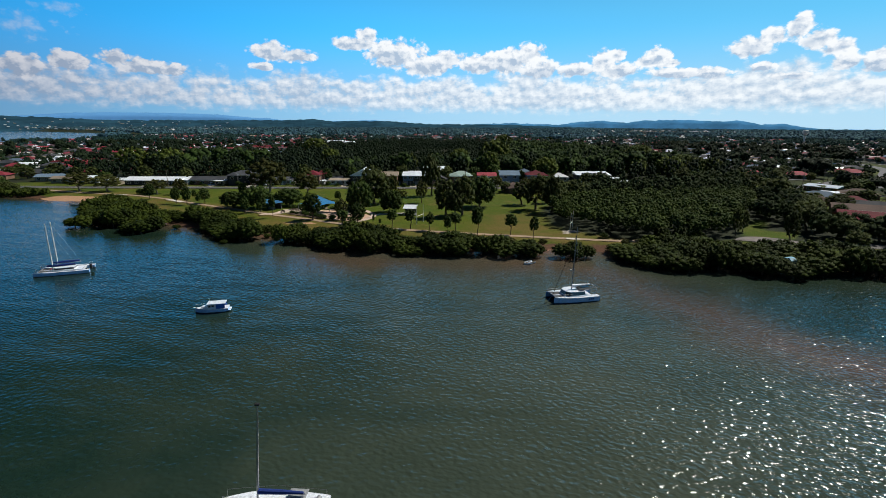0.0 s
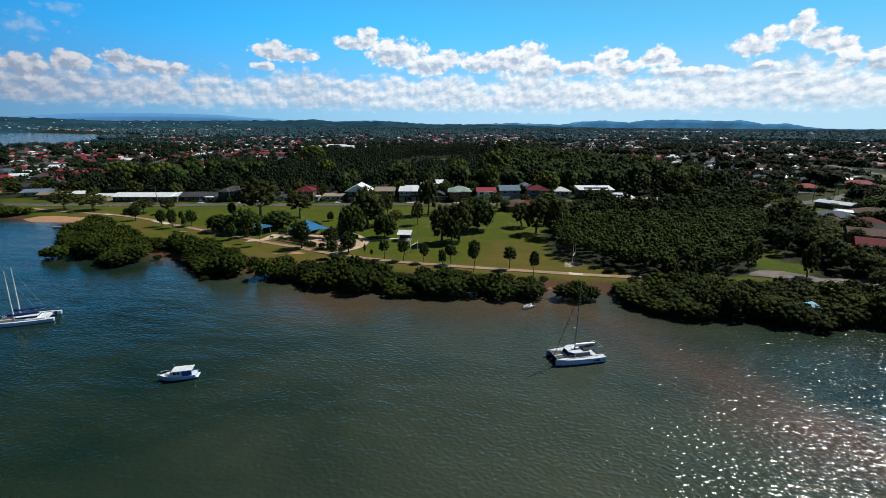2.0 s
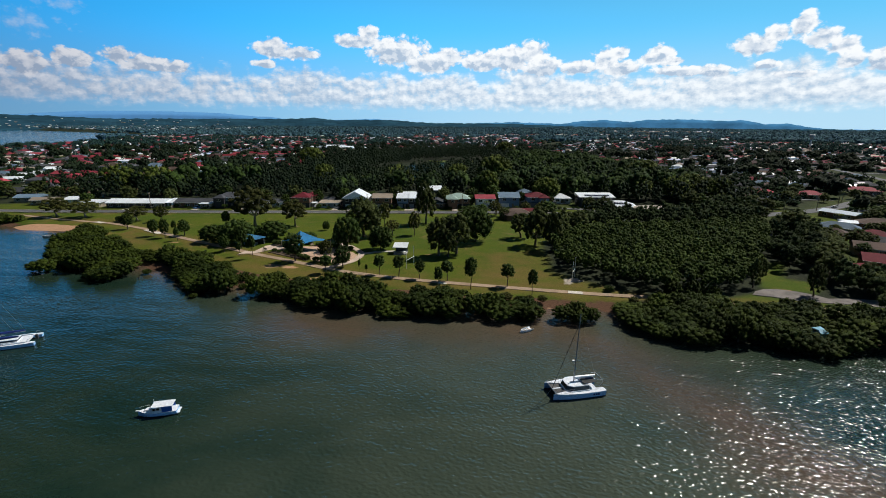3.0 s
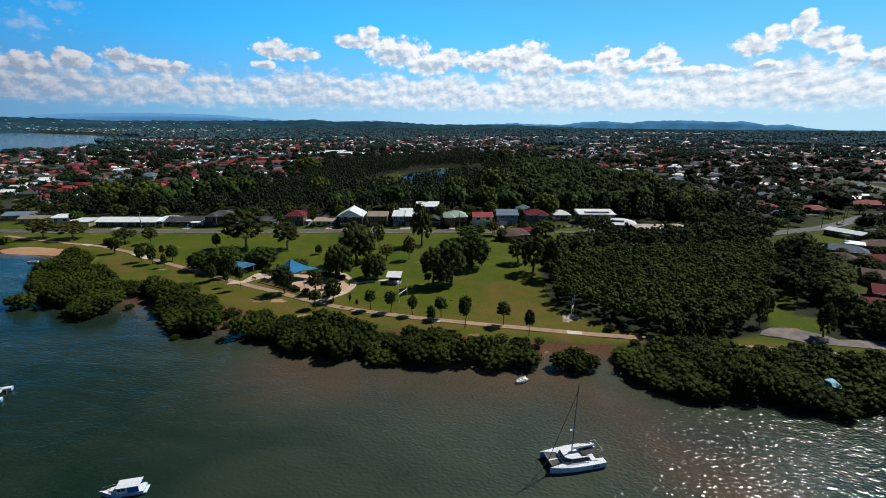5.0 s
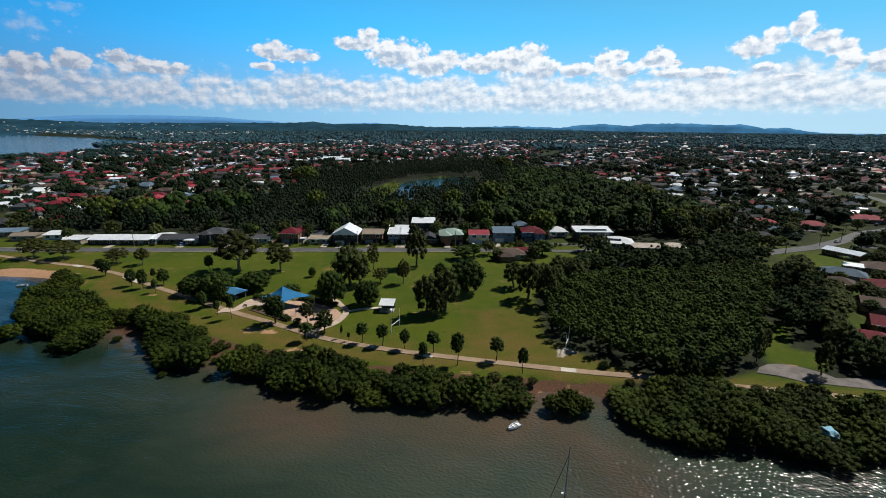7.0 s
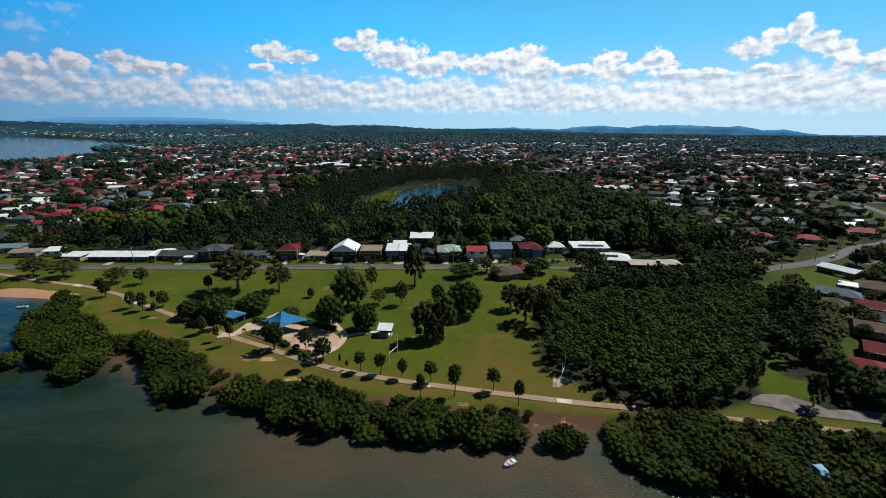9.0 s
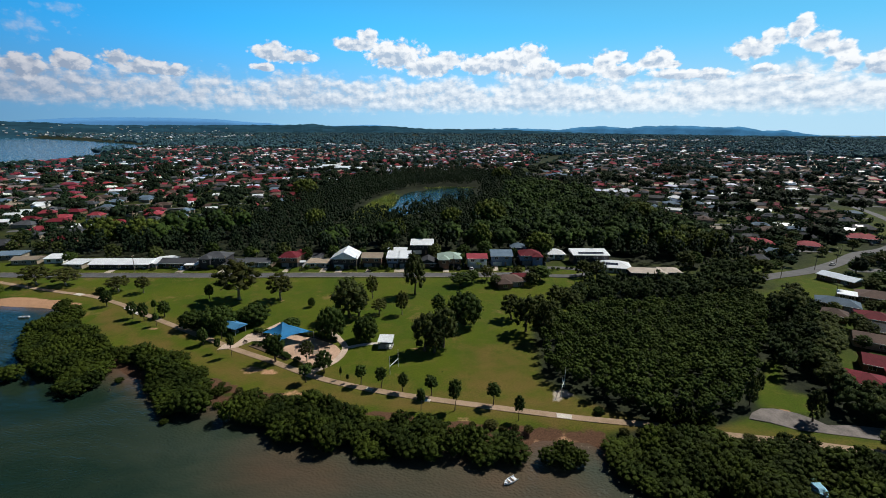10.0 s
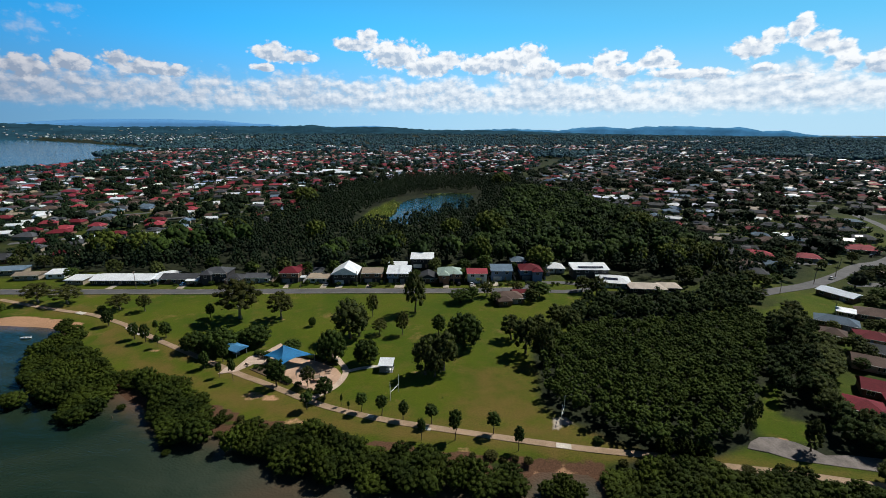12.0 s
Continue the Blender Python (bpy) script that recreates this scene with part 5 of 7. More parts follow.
def far_houses(name, label, spots):
    """Houses too many to count: walls and roofs in one mesh."""
    s, slots = Shape(), []
    r = np.random.default_rng(21)
    mats = [CREAM, ROOF_RED, ROOF_MAROON, ROOF_BROWN, ROOF_GREY, ROOF_WHITE, ROOF_TAN, ROOF_BLUE]
    for x, y, z, c, ang in spots:
        w, d, k = r.uniform(9, 17), r.uniform(7, 11), len(s.f)
        m = pose(x, y, z, 0, 0, ang)
        s.box(-w / 2, -d / 2, -0.5, w / 2, d / 2, 2.8, m)
        slots += [0] * (len(s.f) - k)
        k = len(s.f)
        rs = roof_shape("hip" if r.random() < 0.7 else "ridge", w, d, 2.8, r.uniform(1.5, 2.5))
        s.put([m @ Vector(p) for p in rs.v], rs.f)
        slots += [1 + c] * (len(s.f) - k)
        if r.random() < 0.65:
            m = m @ pose(r.choice((-1, 1)) * w * 0.25, r.choice((-1, 1)) * d * 0.42, -0.1)
            k = len(s.f)
            s.box(-w * 0.2, -d * 0.35, -0.4, w * 0.2, d * 0.35, 2.8, m)
            slots += [0] * (len(s.f) - k)
            k = len(s.f)
            rs = roof_shape("hip", w * 0.4, d * 0.7, 2.8, r.uniform(1.0, 1.7))
            s.put([m @ Vector(p) for p in rs.v], rs.f)
            slots += [1 + c] * (len(s.f) - k)
    me = s.mesh(name, mats)
    me.polygons.foreach_set("material_index", slots)
    tagged(new(name, me), label, "houses", kind="stuff")


def land_z(y):
    return GZ + min(max((y - 900) / 4000, 0), 1) * 14 + min(max((y - 2200) / 2600, 0), 1) * 18


TOWN_WEST = [(-235, 300), (-150, 330), (-135, 430), (-122, 530), (-105, 650), (-60, 790), (60, 830), (130, 790), (240, 1100), (300, 1600), (-300, 1500), (-880, 1750), (-985, 1700), (-985, 1490), (-830, 1190), (-800, 1000), (-830, 930), (-620, 600), (-420, 400)]
TOWN_EAST = [(172, 250), (190, 380), (165, 500), (150, 680), (140, 790), (300, 1150), (500, 1500), (900, 1500), (1200, 1150), (1000, 800), (600, 400), (330, 180), (200, 150), (215, 215)]
TOWN_FAR = [(-300, 1500), (300, 1600), (900, 1500), (1300, 1900), (900, 2300), (0, 2200), (-700, 2100)]


TOWNS = ((TOWN_WEST, 14.0, (0.22, 0.13, 0.15, 0.18, 0.14, 0.08, 0.1), 1.0, 0.94), (TOWN_EAST, -24.0, (0.06, 0.11, 0.19, 0.3, 0.14, 0.1, 0.1), 0.84, 0.86), (TOWN_FAR, 5.0, (0.14, 0.1, 0.2, 0.16, 0.26, 0.1, 0.04), 0.6, 0.94))


def town_place(poly, ang, u, v):
    """From metres along and across the streets to the world."""
    cx, cy = np.mean([p[0] for p in poly]), np.mean([p[1] for p in poly])
    c, s = math.cos(radians(ang)), math.sin(radians(ang))
    u, v = u + 40 * np.sin(v / 190), v + 34 * np.sin(u / 170) + 14 * np.sin(u / 61)
    return cx + c * u - s * v, cy + s * u + c * v


def town_streets():
    """The suburb's parallel streets, as far as they can be made out."""
    streets = Shape()
    for poly, ang, weights, share, pitch in TOWNS[:2]:
        for i in range(-90, 90, 2):
            px, py = town_place(poly, ang, np.arange(-1900.0, 1900.0, 9.0), np.full(423, (i * 24 + 15) * pitch))
            ok = inside(px, py, poly) & (np.hypot(px, py) < 1150) & ~inside(px, py, FOREST) & (distance(px, py, STREET_LINE) > 9)
            run = []
            for x, y, good in zip(px.tolist() + [0], py.tolist() + [0], ok.tolist() + [False]):
                if good:
                    run.append((x, y))
                    continue
                if len(run) > 3:
                    r = ribbon(run, 6.5, 1.0, GZ + 0.12)
                    streets.put([(x, y, z + land_z(y) - GZ) for x, y, z in r.v], r.f)
                run = []
    tagged(new("road_suburb", streets.mesh("road_suburb", ASPHALT)), "grey asphalt streets through the suburb", "road", kind="structure")


town_streets()


def town_spots():
    """Lots along parallel streets, turned a little from place to place."""
    r = np.random.default_rng(3)
    near, far, trees, tall = [], [], [], []
    for poly, ang, weights, share, pitch in TOWNS:
        i, j = (g.ravel() for g in np.meshgrid(np.arange(-90, 90), np.arange(-95, 95)))
        px, py = town_place(poly, ang, j * 20.5 * pitch + r.normal(size=i.size) * 1.5, i * 24 * pitch + (i % 2) * 6 + r.normal(size=i.size) * 1.5)
        ok = (r.random(i.size) < share) & inside(px, py, poly) & (distance(px, py, STREET_LINE) > 16)
        order = np.argsort(np.hypot(px, py)[ok])
        for x, y, i in zip(px[ok][order].tolist(), py[ok][order].tolist(), i[ok][order].tolist()):
            k = r.random()
            if k < 0.1 + 0.26 * (math.sin(x * 0.021 + 1.3 * math.sin(y * 0.013)) * math.sin(y * 0.017) > 0.2):
                tall += [(x + r.normal() * 7, y + r.normal() * 7) for _ in range(3)]
                continue
            kind = int(r.choice(7, p=weights))
            rot = ang + float(r.normal()) * 7 + (180 if i % 2 else 0) + (90 if r.random() < 0.15 else 0)
            (near if math.hypot(x, y) < 620 and len(near) < 215 else far).append((x, y, land_z(y), kind, rot))
            for _ in range(3):
                a = r.uniform(0, 6.28)
                trees.append((x + r.uniform(9, 13) * math.cos(a), y + 11.5 * math.sin(a)))
    return near, far, trees, tall


# driveways from the street
for x, y, w in ((-125, 251.5, 3.2), (-103, 251.5, 4.5), (-72, 253, 2.6), (-53, 253.5, 3), (-45, 253, 3.4), (-30, 254, 2.4), (-14, 254, 5), (10, 254.5, 3), (24, 255, 3), (36, 257, 3), (54, 259, 3), (-160, 250, 3)):
    tagged(obj("driveway_strip", Shape().box(-w / 2, -4.2, -0.3, w / 2, 4.2, 0.0).mesh("driveway_strip", CONCRETE), m=pose(x, y, GZ + 0.15)), "pale concrete driveway strip from street to house", "driveway", kind="structure")
# trees in the gardens along the street and round the units
HOUSE_TREES = [(-190, 262, 7, 7), (-171, 268, 10, 9), (-147, 267, 9, 8), (-118, 270, 11, 9), (-96, 268, 9, 8), (-82, 262, 7, 5), (-79, 270, 11, 9), (-66, 268, 9, 7), (-51, 268, 10, 7), (-35.5, 270, 8, 5), (-22.5, 264, 7, 4.5), (-22, 272, 11, 8), (-6, 264, 6, 5), (4, 272, 10, 8), (6, 259, 4.5, 4), (19, 262, 7, 5), (20, 271, 10, 8), (33, 266, 8, 5), (32, 276, 11, 9), (48, 272, 8, 5), (63.5, 268, 6, 5), (63, 276, 10, 7)]
for x, y, h, w in HOUSE_TREES:
    place(BUSHY + OAKS, x, y, Z, w, h, float(rng.uniform(0, 360)), "leafy garden tree beside a street house", "garden trees")
UNIT_TREES = [(122, 150, 8, 8), (121, 142, 6, 6), (136, 135, 7, 8), (127, 137.5, 4, 5), (146, 133, 7, 8), (150, 184, 7, 9), (146, 176, 6, 8), (160, 182, 7, 8), (155, 152, 5, 6), (185, 196, 7, 8), (188, 184, 7, 9), (172, 178, 5, 7), (214, 230, 8, 10), (222, 252, 8, 9), (236, 262, 7, 8), (250, 268, 8, 9), (206, 282, 8, 9), (214, 290, 7, 8), (222, 300, 8, 9), (196, 300, 8, 9), (262, 300, 7, 7), (240, 320, 8, 9), (228, 316, 7, 8), (180, 256, 6, 6), (188, 262, 5, 6), (232, 286, 6, 6), (78, 245, 9, 8), (84, 240, 10, 9), (135, 256, 11, 10), (130, 160, 8, 9), (136, 164, 8, 9), (138, 172, 8, 9), (125, 156, 7, 8), (139, 180, 7, 8), (144, 190, 7, 8), (160, 214, 8, 9), (155, 202, 7, 8), (158, 233, 7, 8), (168, 256, 9, 9), (160, 266, 9, 9), (173, 251, 8, 8), (143, 262, 9, 9), (150, 168, 5, 5), (181, 198, 6, 6), (166, 199, 5, 5), (204, 224, 7, 8)]
for x, y, h, w in ((-222, 232, 6, 8), (-230, 239, 7, 8), (-214, 227, 5, 7), (-239, 247, 7, 9), (-228, 226, 5, 7), (-207, 223, 4.5, 6), (-246, 240, 6, 8)):
    place(BUSHY + OAKS, x, y, Z, w, h, float(rng.uniform(0, 360)), "dark leafy tree at the end of the beach", "beach trees")
for x, y, h, w in UNIT_TREES:
    place(BUSHY + OAKS, x, y, Z, w, h, float(rng.uniform(0, 360)), "dark leafy tree crowding the brick units", "garden trees")
WEST_TREES = [(-262, 268, 7, 8), (-252, 282, 8, 9), (-270, 290, 7, 9), (-284, 276, 6, 7), (-296, 292, 8, 10), (-246, 296, 9, 10), (-310, 282, 7, 8), (-276, 306, 8, 9), (-256, 310, 8, 9), (-300, 312, 7, 9), (-322, 300, 8, 10), (-240, 284, 7, 7), (-222, 282, 8, 8), (-210, 280, 8, 8), (-330, 320, 7, 9), (-340, 300, 7, 8)]
for x, y, h, w in WEST_TREES:
    place(BUSHY + OAKS, x, y, Z, w, h, float(rng.uniform(0, 360)), "leafy garden tree among western houses", "garden trees")
near_lots, far_lots, lot_trees, tall_trees = town_spots()
for x, y, z, kind, rot in near_lots:
    ob = copy_thing(STOCK[kind], pose(x, y, z, 0, 0, rot) @ Matrix.Diagonal((k := float(rng.uniform(0.68, 0.98)), k * float(rng.uniform(0.85, 1.1)), 0.95, 1)))
    ob["group"] = "suburban houses"
for ob in STOCK:
    for child in list(ob.children_recursive):
        bpy.data.objects.remove(child)
    bpy.data.objects.remove(ob)
far_houses("far_suburb", "distant suburban houses with red, grey and white roofs", far_lots)
near_t = [p for p in lot_trees if math.hypot(*p) < 800]
far_t = [p for p in lot_trees if math.hypot(*p) >= 800]
grove("garden_trees", "garden and street trees among the suburban houses", near_t, (3.5, 9.5), (3, 8.5), 8, 7, 0.42, LEAF_FAR, 14, lobe=0.18, core=(5, 2))
east = [p for p in scatter([(180, 262), (206, 215), (250, 190), (330, 185), (430, 300), (330, 430), (185, 400), (178, 300)], 9.5, rng, 9000) if float(distance(p[0], p[1], STREET_LINE)) > 8 and not inside([p[0]], [p[1]], [(174, 214), (176, 240), (192, 248), (206, 234), (196, 216)])[0]]
grove("east_garden_trees", "dark leafy garden trees round the eastern houses", east, (4, 8), (3.5, 8), 12, 10, 0.34, LEAF_FAR, 44, lobe=0.16, base=0.1)
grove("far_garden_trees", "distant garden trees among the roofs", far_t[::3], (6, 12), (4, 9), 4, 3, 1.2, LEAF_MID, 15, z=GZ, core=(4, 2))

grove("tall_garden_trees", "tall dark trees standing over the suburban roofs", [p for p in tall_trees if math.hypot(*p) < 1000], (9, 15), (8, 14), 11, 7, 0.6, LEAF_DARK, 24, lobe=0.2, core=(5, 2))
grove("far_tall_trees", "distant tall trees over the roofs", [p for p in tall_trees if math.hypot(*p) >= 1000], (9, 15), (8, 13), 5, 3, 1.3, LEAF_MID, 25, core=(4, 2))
# wooded plain beyond the suburb
r0 = np.random.default_rng(31)
plain = []
wy = 1300 + 3500 * r0.random(11000) ** 1.3
wx = r0.uniform(-1.15, 1.15, 11000) * wy
ok = ~inside(wx, wy, BAY) & ~inside(wx, wy, TOWN_WEST) & ~inside(wx, wy, TOWN_EAST) & (np.hypot(wx, wy) < 4760) & (~inside(wx, wy, TOWN_FAR) | (r0.random(11000) < 0.25))
plain = list(zip(wx[ok].tolist(), wy[ok].tolist()))
lobes = []
for x, y in plain:
    w, h = r0.uniform(18, 40), r0.uniform(10, 18)
    l = dome_lobes(3, w, h, r0, 0.0, 0.28)
    l[:, :3] += (x, y, land_z(y) - 1)
    lobes.append(l)
q, mid = lobe_leaves(np.vstack(lobes), 3, 3.5, r0, -0.2, 0.7, (5, 2))
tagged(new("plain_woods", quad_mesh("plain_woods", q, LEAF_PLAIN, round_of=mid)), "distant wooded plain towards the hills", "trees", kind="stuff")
wx, wy = r0.uniform(240, 2600, 5000), r0.uniform(-700, 1500, 5000)
ok = ~inside(wx, wy, TOWN_EAST) & (shore_distance(wx, wy) > 15) & (wy > -0.2 * wx + 60)
side = list(zip(wx[ok].tolist(), wy[ok].tolist()))
grove("eastern_woods", "woods and gardens beyond the eastern houses", side[:1500], (9, 16), (7, 13), 3, 5, 1.4, LEAF_FAR, 33, core=(6, 3))
far_villages = [(x, y, land_z(y) + 5, int(k), a) for x, y, k, a in zip(r0.uniform(-3300, -1200, 520), r0.normal(2900, 380, 520), r0.choice([4, 4, 4, 4, 5], 520), r0.uniform(0, 180, 520)) if not inside([x], [y], BAY)[0]]
far_villages += [(x, y, land_z(y) + 9, int(k), a) for x, y, k, a in zip(r0.normal(1250, 190, 70), r0.normal(2600, 120, 70), r0.choice([4, 4, 5, 3], 70), r0.uniform(0, 180, 70))]
crest_az, crest_e = [-44, -42.8, -34.7, -24.4, -17.3], [0.0099, 0.0097, 0.0043, 0.0069, 0.0079]
for k in range(110):
    a, f = r0.uniform(-43.5, -24), 0.25 + 0.55 * r0.random() ** 1.5
    e, dd = float(np.interp(a, crest_az, crest_e)), 4800 + 900 * (f - 1)
    hgt = float(np.interp(f, [0, 0.35, 0.7, 1], [-0.1, 0.45, 0.8, 1.0]))
    far_villages.append((dd * math.sin(radians(a)), dd * math.cos(radians(a)), 62 + dd * e - (1 - hgt) * 4800 * (e + 0.024) + 4, int(r0.choice([4, 4, 4, 5])), r0.uniform(0, 180)))
far_houses("far_villages", "distant clusters of pale houses across the bay", far_villages)


def ridge(name, label, material, dist, crest, depth, seed, rough):
    """A range of hills: crest is azimuth in degrees and slope of elevation above the eye."""
    r = np.random.default_rng(seed)
    az = np.radians(np.arange(crest[0][0], crest[-1][0], 0.12))
    e = np.interp(np.degrees(az), [c[0] for c in crest], [c[1] for c in crest])
    jag = np.interp(np.arange(len(az)), np.arange(0, len(az), 3), r.normal(size=len(np.arange(0, len(az), 3)))) * rough
    rows = []
    for k, (f, hgt) in enumerate(((0.0, -0.1), (0.35, 0.45), (0.7, 0.8), (1.0, 1.0), (1.15, 0.0))):
        dd = dist + depth * (f - 1.0)
        zz = 62 + dd * (e + jag * (hgt > 0.9)) - (1 - hgt) * (dist * (e + 0.024) + 0)
        zz = np.where(hgt <= 0, -6.0, zz + r.normal(size=len(az)) * rough * dist * 0.5 * (0 < hgt < 0.9))
        rows.append(np.stack([dd * np.sin(az), dd * np.cos(az), zz], 1))
    v = np.vstack(rows)
    k = len(az)
    faces = [(i * k + j, i * k + j + 1, (i + 1) * k + j + 1, (i + 1) * k + j) for i in range(4) for j in range(k - 1)]
    tagged(new(name, mesh_of(name, v, faces, material, True)), label, "hills", kind="structure")


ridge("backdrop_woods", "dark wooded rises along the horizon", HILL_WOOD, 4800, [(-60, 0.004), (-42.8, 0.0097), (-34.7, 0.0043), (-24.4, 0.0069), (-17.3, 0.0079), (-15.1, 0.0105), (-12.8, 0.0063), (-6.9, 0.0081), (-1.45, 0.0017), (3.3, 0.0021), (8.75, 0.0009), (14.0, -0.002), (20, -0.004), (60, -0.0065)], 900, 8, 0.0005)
ridge("backdrop_hills", "haze-blue wooded hills on the horizon", HILL_NEAR, 4880, [(-4, -0.004), (3.3, 0.0021), (8.75, 0.0049), (14.0, 0.0019), (15.9, 0.0065), (18.7, 0.0099), (21.5, 0.0057), (23.2, 0.0101), (27.7, 0.0111), (30.8, 0.0081), (32.3, 0.0101), (34.3, 0.0025), (35.9, 0.0045), (38.4, -0.0036), (43.5, -0.0087), (60, -0.008)], 230, 8, 0.0004)
ridge("backdrop_ranges", "pale haze-blue ranges behind the bay", HILL_FAR, 4950, [(-60, 0.002), (-42.8, 0.008), (-40.5, 0.0116), (-37.6, 0.0158), (-34.1, 0.0178), (-29.7, 0.0184), (-24.9, 0.0168), (-21.5, 0.0118), (-19.7, 0.011), (-17.3, 0.0057), (-12, 0.007), (-8, 0.0095), (-4, 0.003), (6, -0.004), (50, -0.005)], 60, 9, 0.0002)

# ---- park furniture ----
PLAZA = [(-66.3, 164.5), (-65.5, 168.9), (-62.3, 168.2), (-60.8, 176.1), (-56.4, 180.4), (-53, 186.8), (-51, 184.5), (-51, 175.5), (-53.5, 170.9), (-57.2, 171), (-60.9, 166)]
SOFT = [(-53.4, 170.8), (-51, 175.4), (-46, 176), (-42.2, 175.5), (-35.7, 173.2), (-28, 168.4), (-25.5, 164.7), (-25.6, 159.8), (-29.1, 154.2), (-33.9, 155.1), (-39.2, 158.4), (-43.3, 162.4), (-48, 167)]
tagged(obj("pavement_plaza", Shape().prism(PLAZA, 1.0, GZ + 0.14).mesh("plaza", PLAZA_PINK)), "pinkish concrete plaza beside the playground", "plaza", kind="structure")
tagged(obj("playground_floor", Shape().prism(SOFT, 1.0, GZ + 0.12).mesh("softfall", SOFTFALL)), "sandy orange playground floor", "playground", kind="structure")
RING = smooth_line([(-33, 149.2), (-28.3, 153.9), (-25.3, 158.4), (-24.2, 164.7), (-25, 168.4), (-27.3, 172.2), (-30.3, 176.5), (-36, 180)])
tagged(obj("pavement_ring", ribbon(RING, 2.0, 1.0, GZ + 0.16).mesh("ring_path", PLAZA_PINK)), "curved pale footpath round the playground", "footpath", kind="structure")
tagged(obj("pavement_link", ribbon(smooth_line([(-24.4, 166.3), (-19.4, 168.6), (-13.2, 170)]), 1.5, 1.0, GZ + 0.15).mesh("link_path", CONCRETE_NEW)), "straight pale footpath to the picnic shelter", "footpath", kind="structure")
for cx, cy, w, d, a in ((39.1, 129.3, 3.8, 1.9, -11), (-117.5, 199.3, 6, 2.2, -32), (-112, 195.6, 4.5, 2.2, -34), (-150, 215.4, 4.6, 2.2, -20), (-12.4, 141.6, 2.0, 1.3, -18), (3.6, 136.2, 2.4, 1.1, -15)):
    tagged(obj("concrete_slab", Shape().box(-w / 2, -d / 2, -0.2, w / 2, d / 2, 0.0).mesh("concrete_slab", CONCRETE_NEW), m=pose(cx, cy, GZ + 0.16, 0, 0, a)), "pale new concrete slab set into the footpath", "slab", "slabs in the path")
for poly, lab in (([(-43, 178), (-36, 176.5), (-29.5, 173.5), (-28, 170.3), (-33, 171.4), (-38, 174.6), (-44, 176.6)], "dark mulched shrub bed beside the playground"), ([(-55, 169.5), (-46, 165), (-40, 160), (-41, 157.8), (-48, 162), (-57, 167.5)], "mulched bed between path and playground")):
    tagged(obj("garden_bed", Shape().prism(poly, 1.0, GZ + 0.2).mesh("garden_bed", MULCH)), lab, "garden bed")


sail = thing("shade_sail", "bright blue shade sail stretched over the playground", "shade sail", pose(0, 0, GZ))
peak = (-46.8, 172.6, 6.6)
corners = [(-53.5, 171.5, 3.1), (-45.4, 165.2, 2.9), (-36.2, 172.0, 3.2), (-48.2, 178.4, 3.3)]
cl = Shape()
for p, q in zip(corners, corners[1:] + corners[:1]):
    n = 8
    rows = []
    for i in range(n + 1):
        u = i / n
        base = Vector(p).lerp(Vector(q), u)
        base = base.lerp(Vector(peak), 0.16 * 4 * u * (1 - u))
        rows.append([Vector(peak).lerp(base, v / 5) - Vector((0, 0, 0.5 * 4 * (v / 5) * (1 - v / 5))) for v in range(6)])
    v = [pt for row in rows for pt in row]
    cl.put(v, [(i * 6 + j, (i + 1) * 6 + j, (i + 1) * 6 + j + 1, i * 6 + j + 1) for i in range(n) for j in range(5)])
    cl.put([pt - Vector((0, 0, 0.03)) for pt in v], [(i * 6 + j + 1, (i + 1) * 6 + j + 1, (i + 1) * 6 + j, i * 6 + j) for i in range(n) for j in range(5)])
part("canopy", cl, SAIL_BLUE, sail, "bright blue stretched cloth", True)
for x, y, z in corners:
    part("post", Shape().tube([(x, y, -0.3), (x, y, z + 0.2)], 0.1, 8), STEEL, sail)
part("mast_post", Shape().tube([(peak[0], peak[1], -0.3), peak], 0.12, 8), STEEL, sail)

hut = thing("barbecue_hut", "open park hut with bright blue gabled roof", "park shelter", pose(-66.2, 178.6, GZ, 0, 0, -28))
part("roof", roof_shape("ridge", 6.0, 4.6, 2.7, 1.0, 0.5), HUT_BLUE, hut, "bright blue sheet roof")
for x in (-2.8, 2.8):
    for y in (-2.1, 2.1):
        part("post", Shape().box(x - 0.08, y - 0.08, -0.2, x + 0.08, y + 0.08, 2.7), GREY, hut)
part("back_wall", Shape().box(-2.8, 1.95, 0, 2.8, 2.05, 2.4), DARKWALL, hut)
part("bench", Shape().box(-1.5, -0.4, 0.0, 1.5, 0.4, 0.8), GREY, hut)

shelter = thing("picnic_shelter", "picnic shelter with flat pale metal roof on posts", "park shelter", pose(-10.9, 167.9, GZ, 0, 0, -4))
part("roof", Shape().put([(-2.5, -2.3, 2.55), (2.5, -2.3, 2.55), (2.5, 2.3, 3.3), (-2.5, 2.3, 3.3), (-2.5, -2.3, 2.42), (2.5, -2.3, 2.42), (2.5, 2.3, 3.17), (-2.5, 2.3, 3.17)], [(0, 1, 2, 3), (7, 6, 5, 4), (0, 4, 5, 1), (1, 5, 6, 2), (2, 6, 7, 3), (3, 7, 4, 0)]), ROOF_WHITE, shelter)
for x in (-2.1, 2.1):
    for y, h in ((-1.9, 2.4), (1.9, 3.0)):
        part("post", Shape().box(x - 0.07, y - 0.07, -0.2, x + 0.07, y + 0.07, h), GREY, shelter)
part("screen_wall", Shape().box(-2.1, 1.8, 0.0, 2.1, 1.86, 2.2), DARKWALL, shelter)
part("slab", Shape().box(-2.3, -2.1, -0.2, 2.3, 2.1, 0.12), GREY, shelter)
tb = thing("picnic_table", "white round picnic table beside the shelter", "table", pose(-10.0, 166.6, GZ + 0.12))
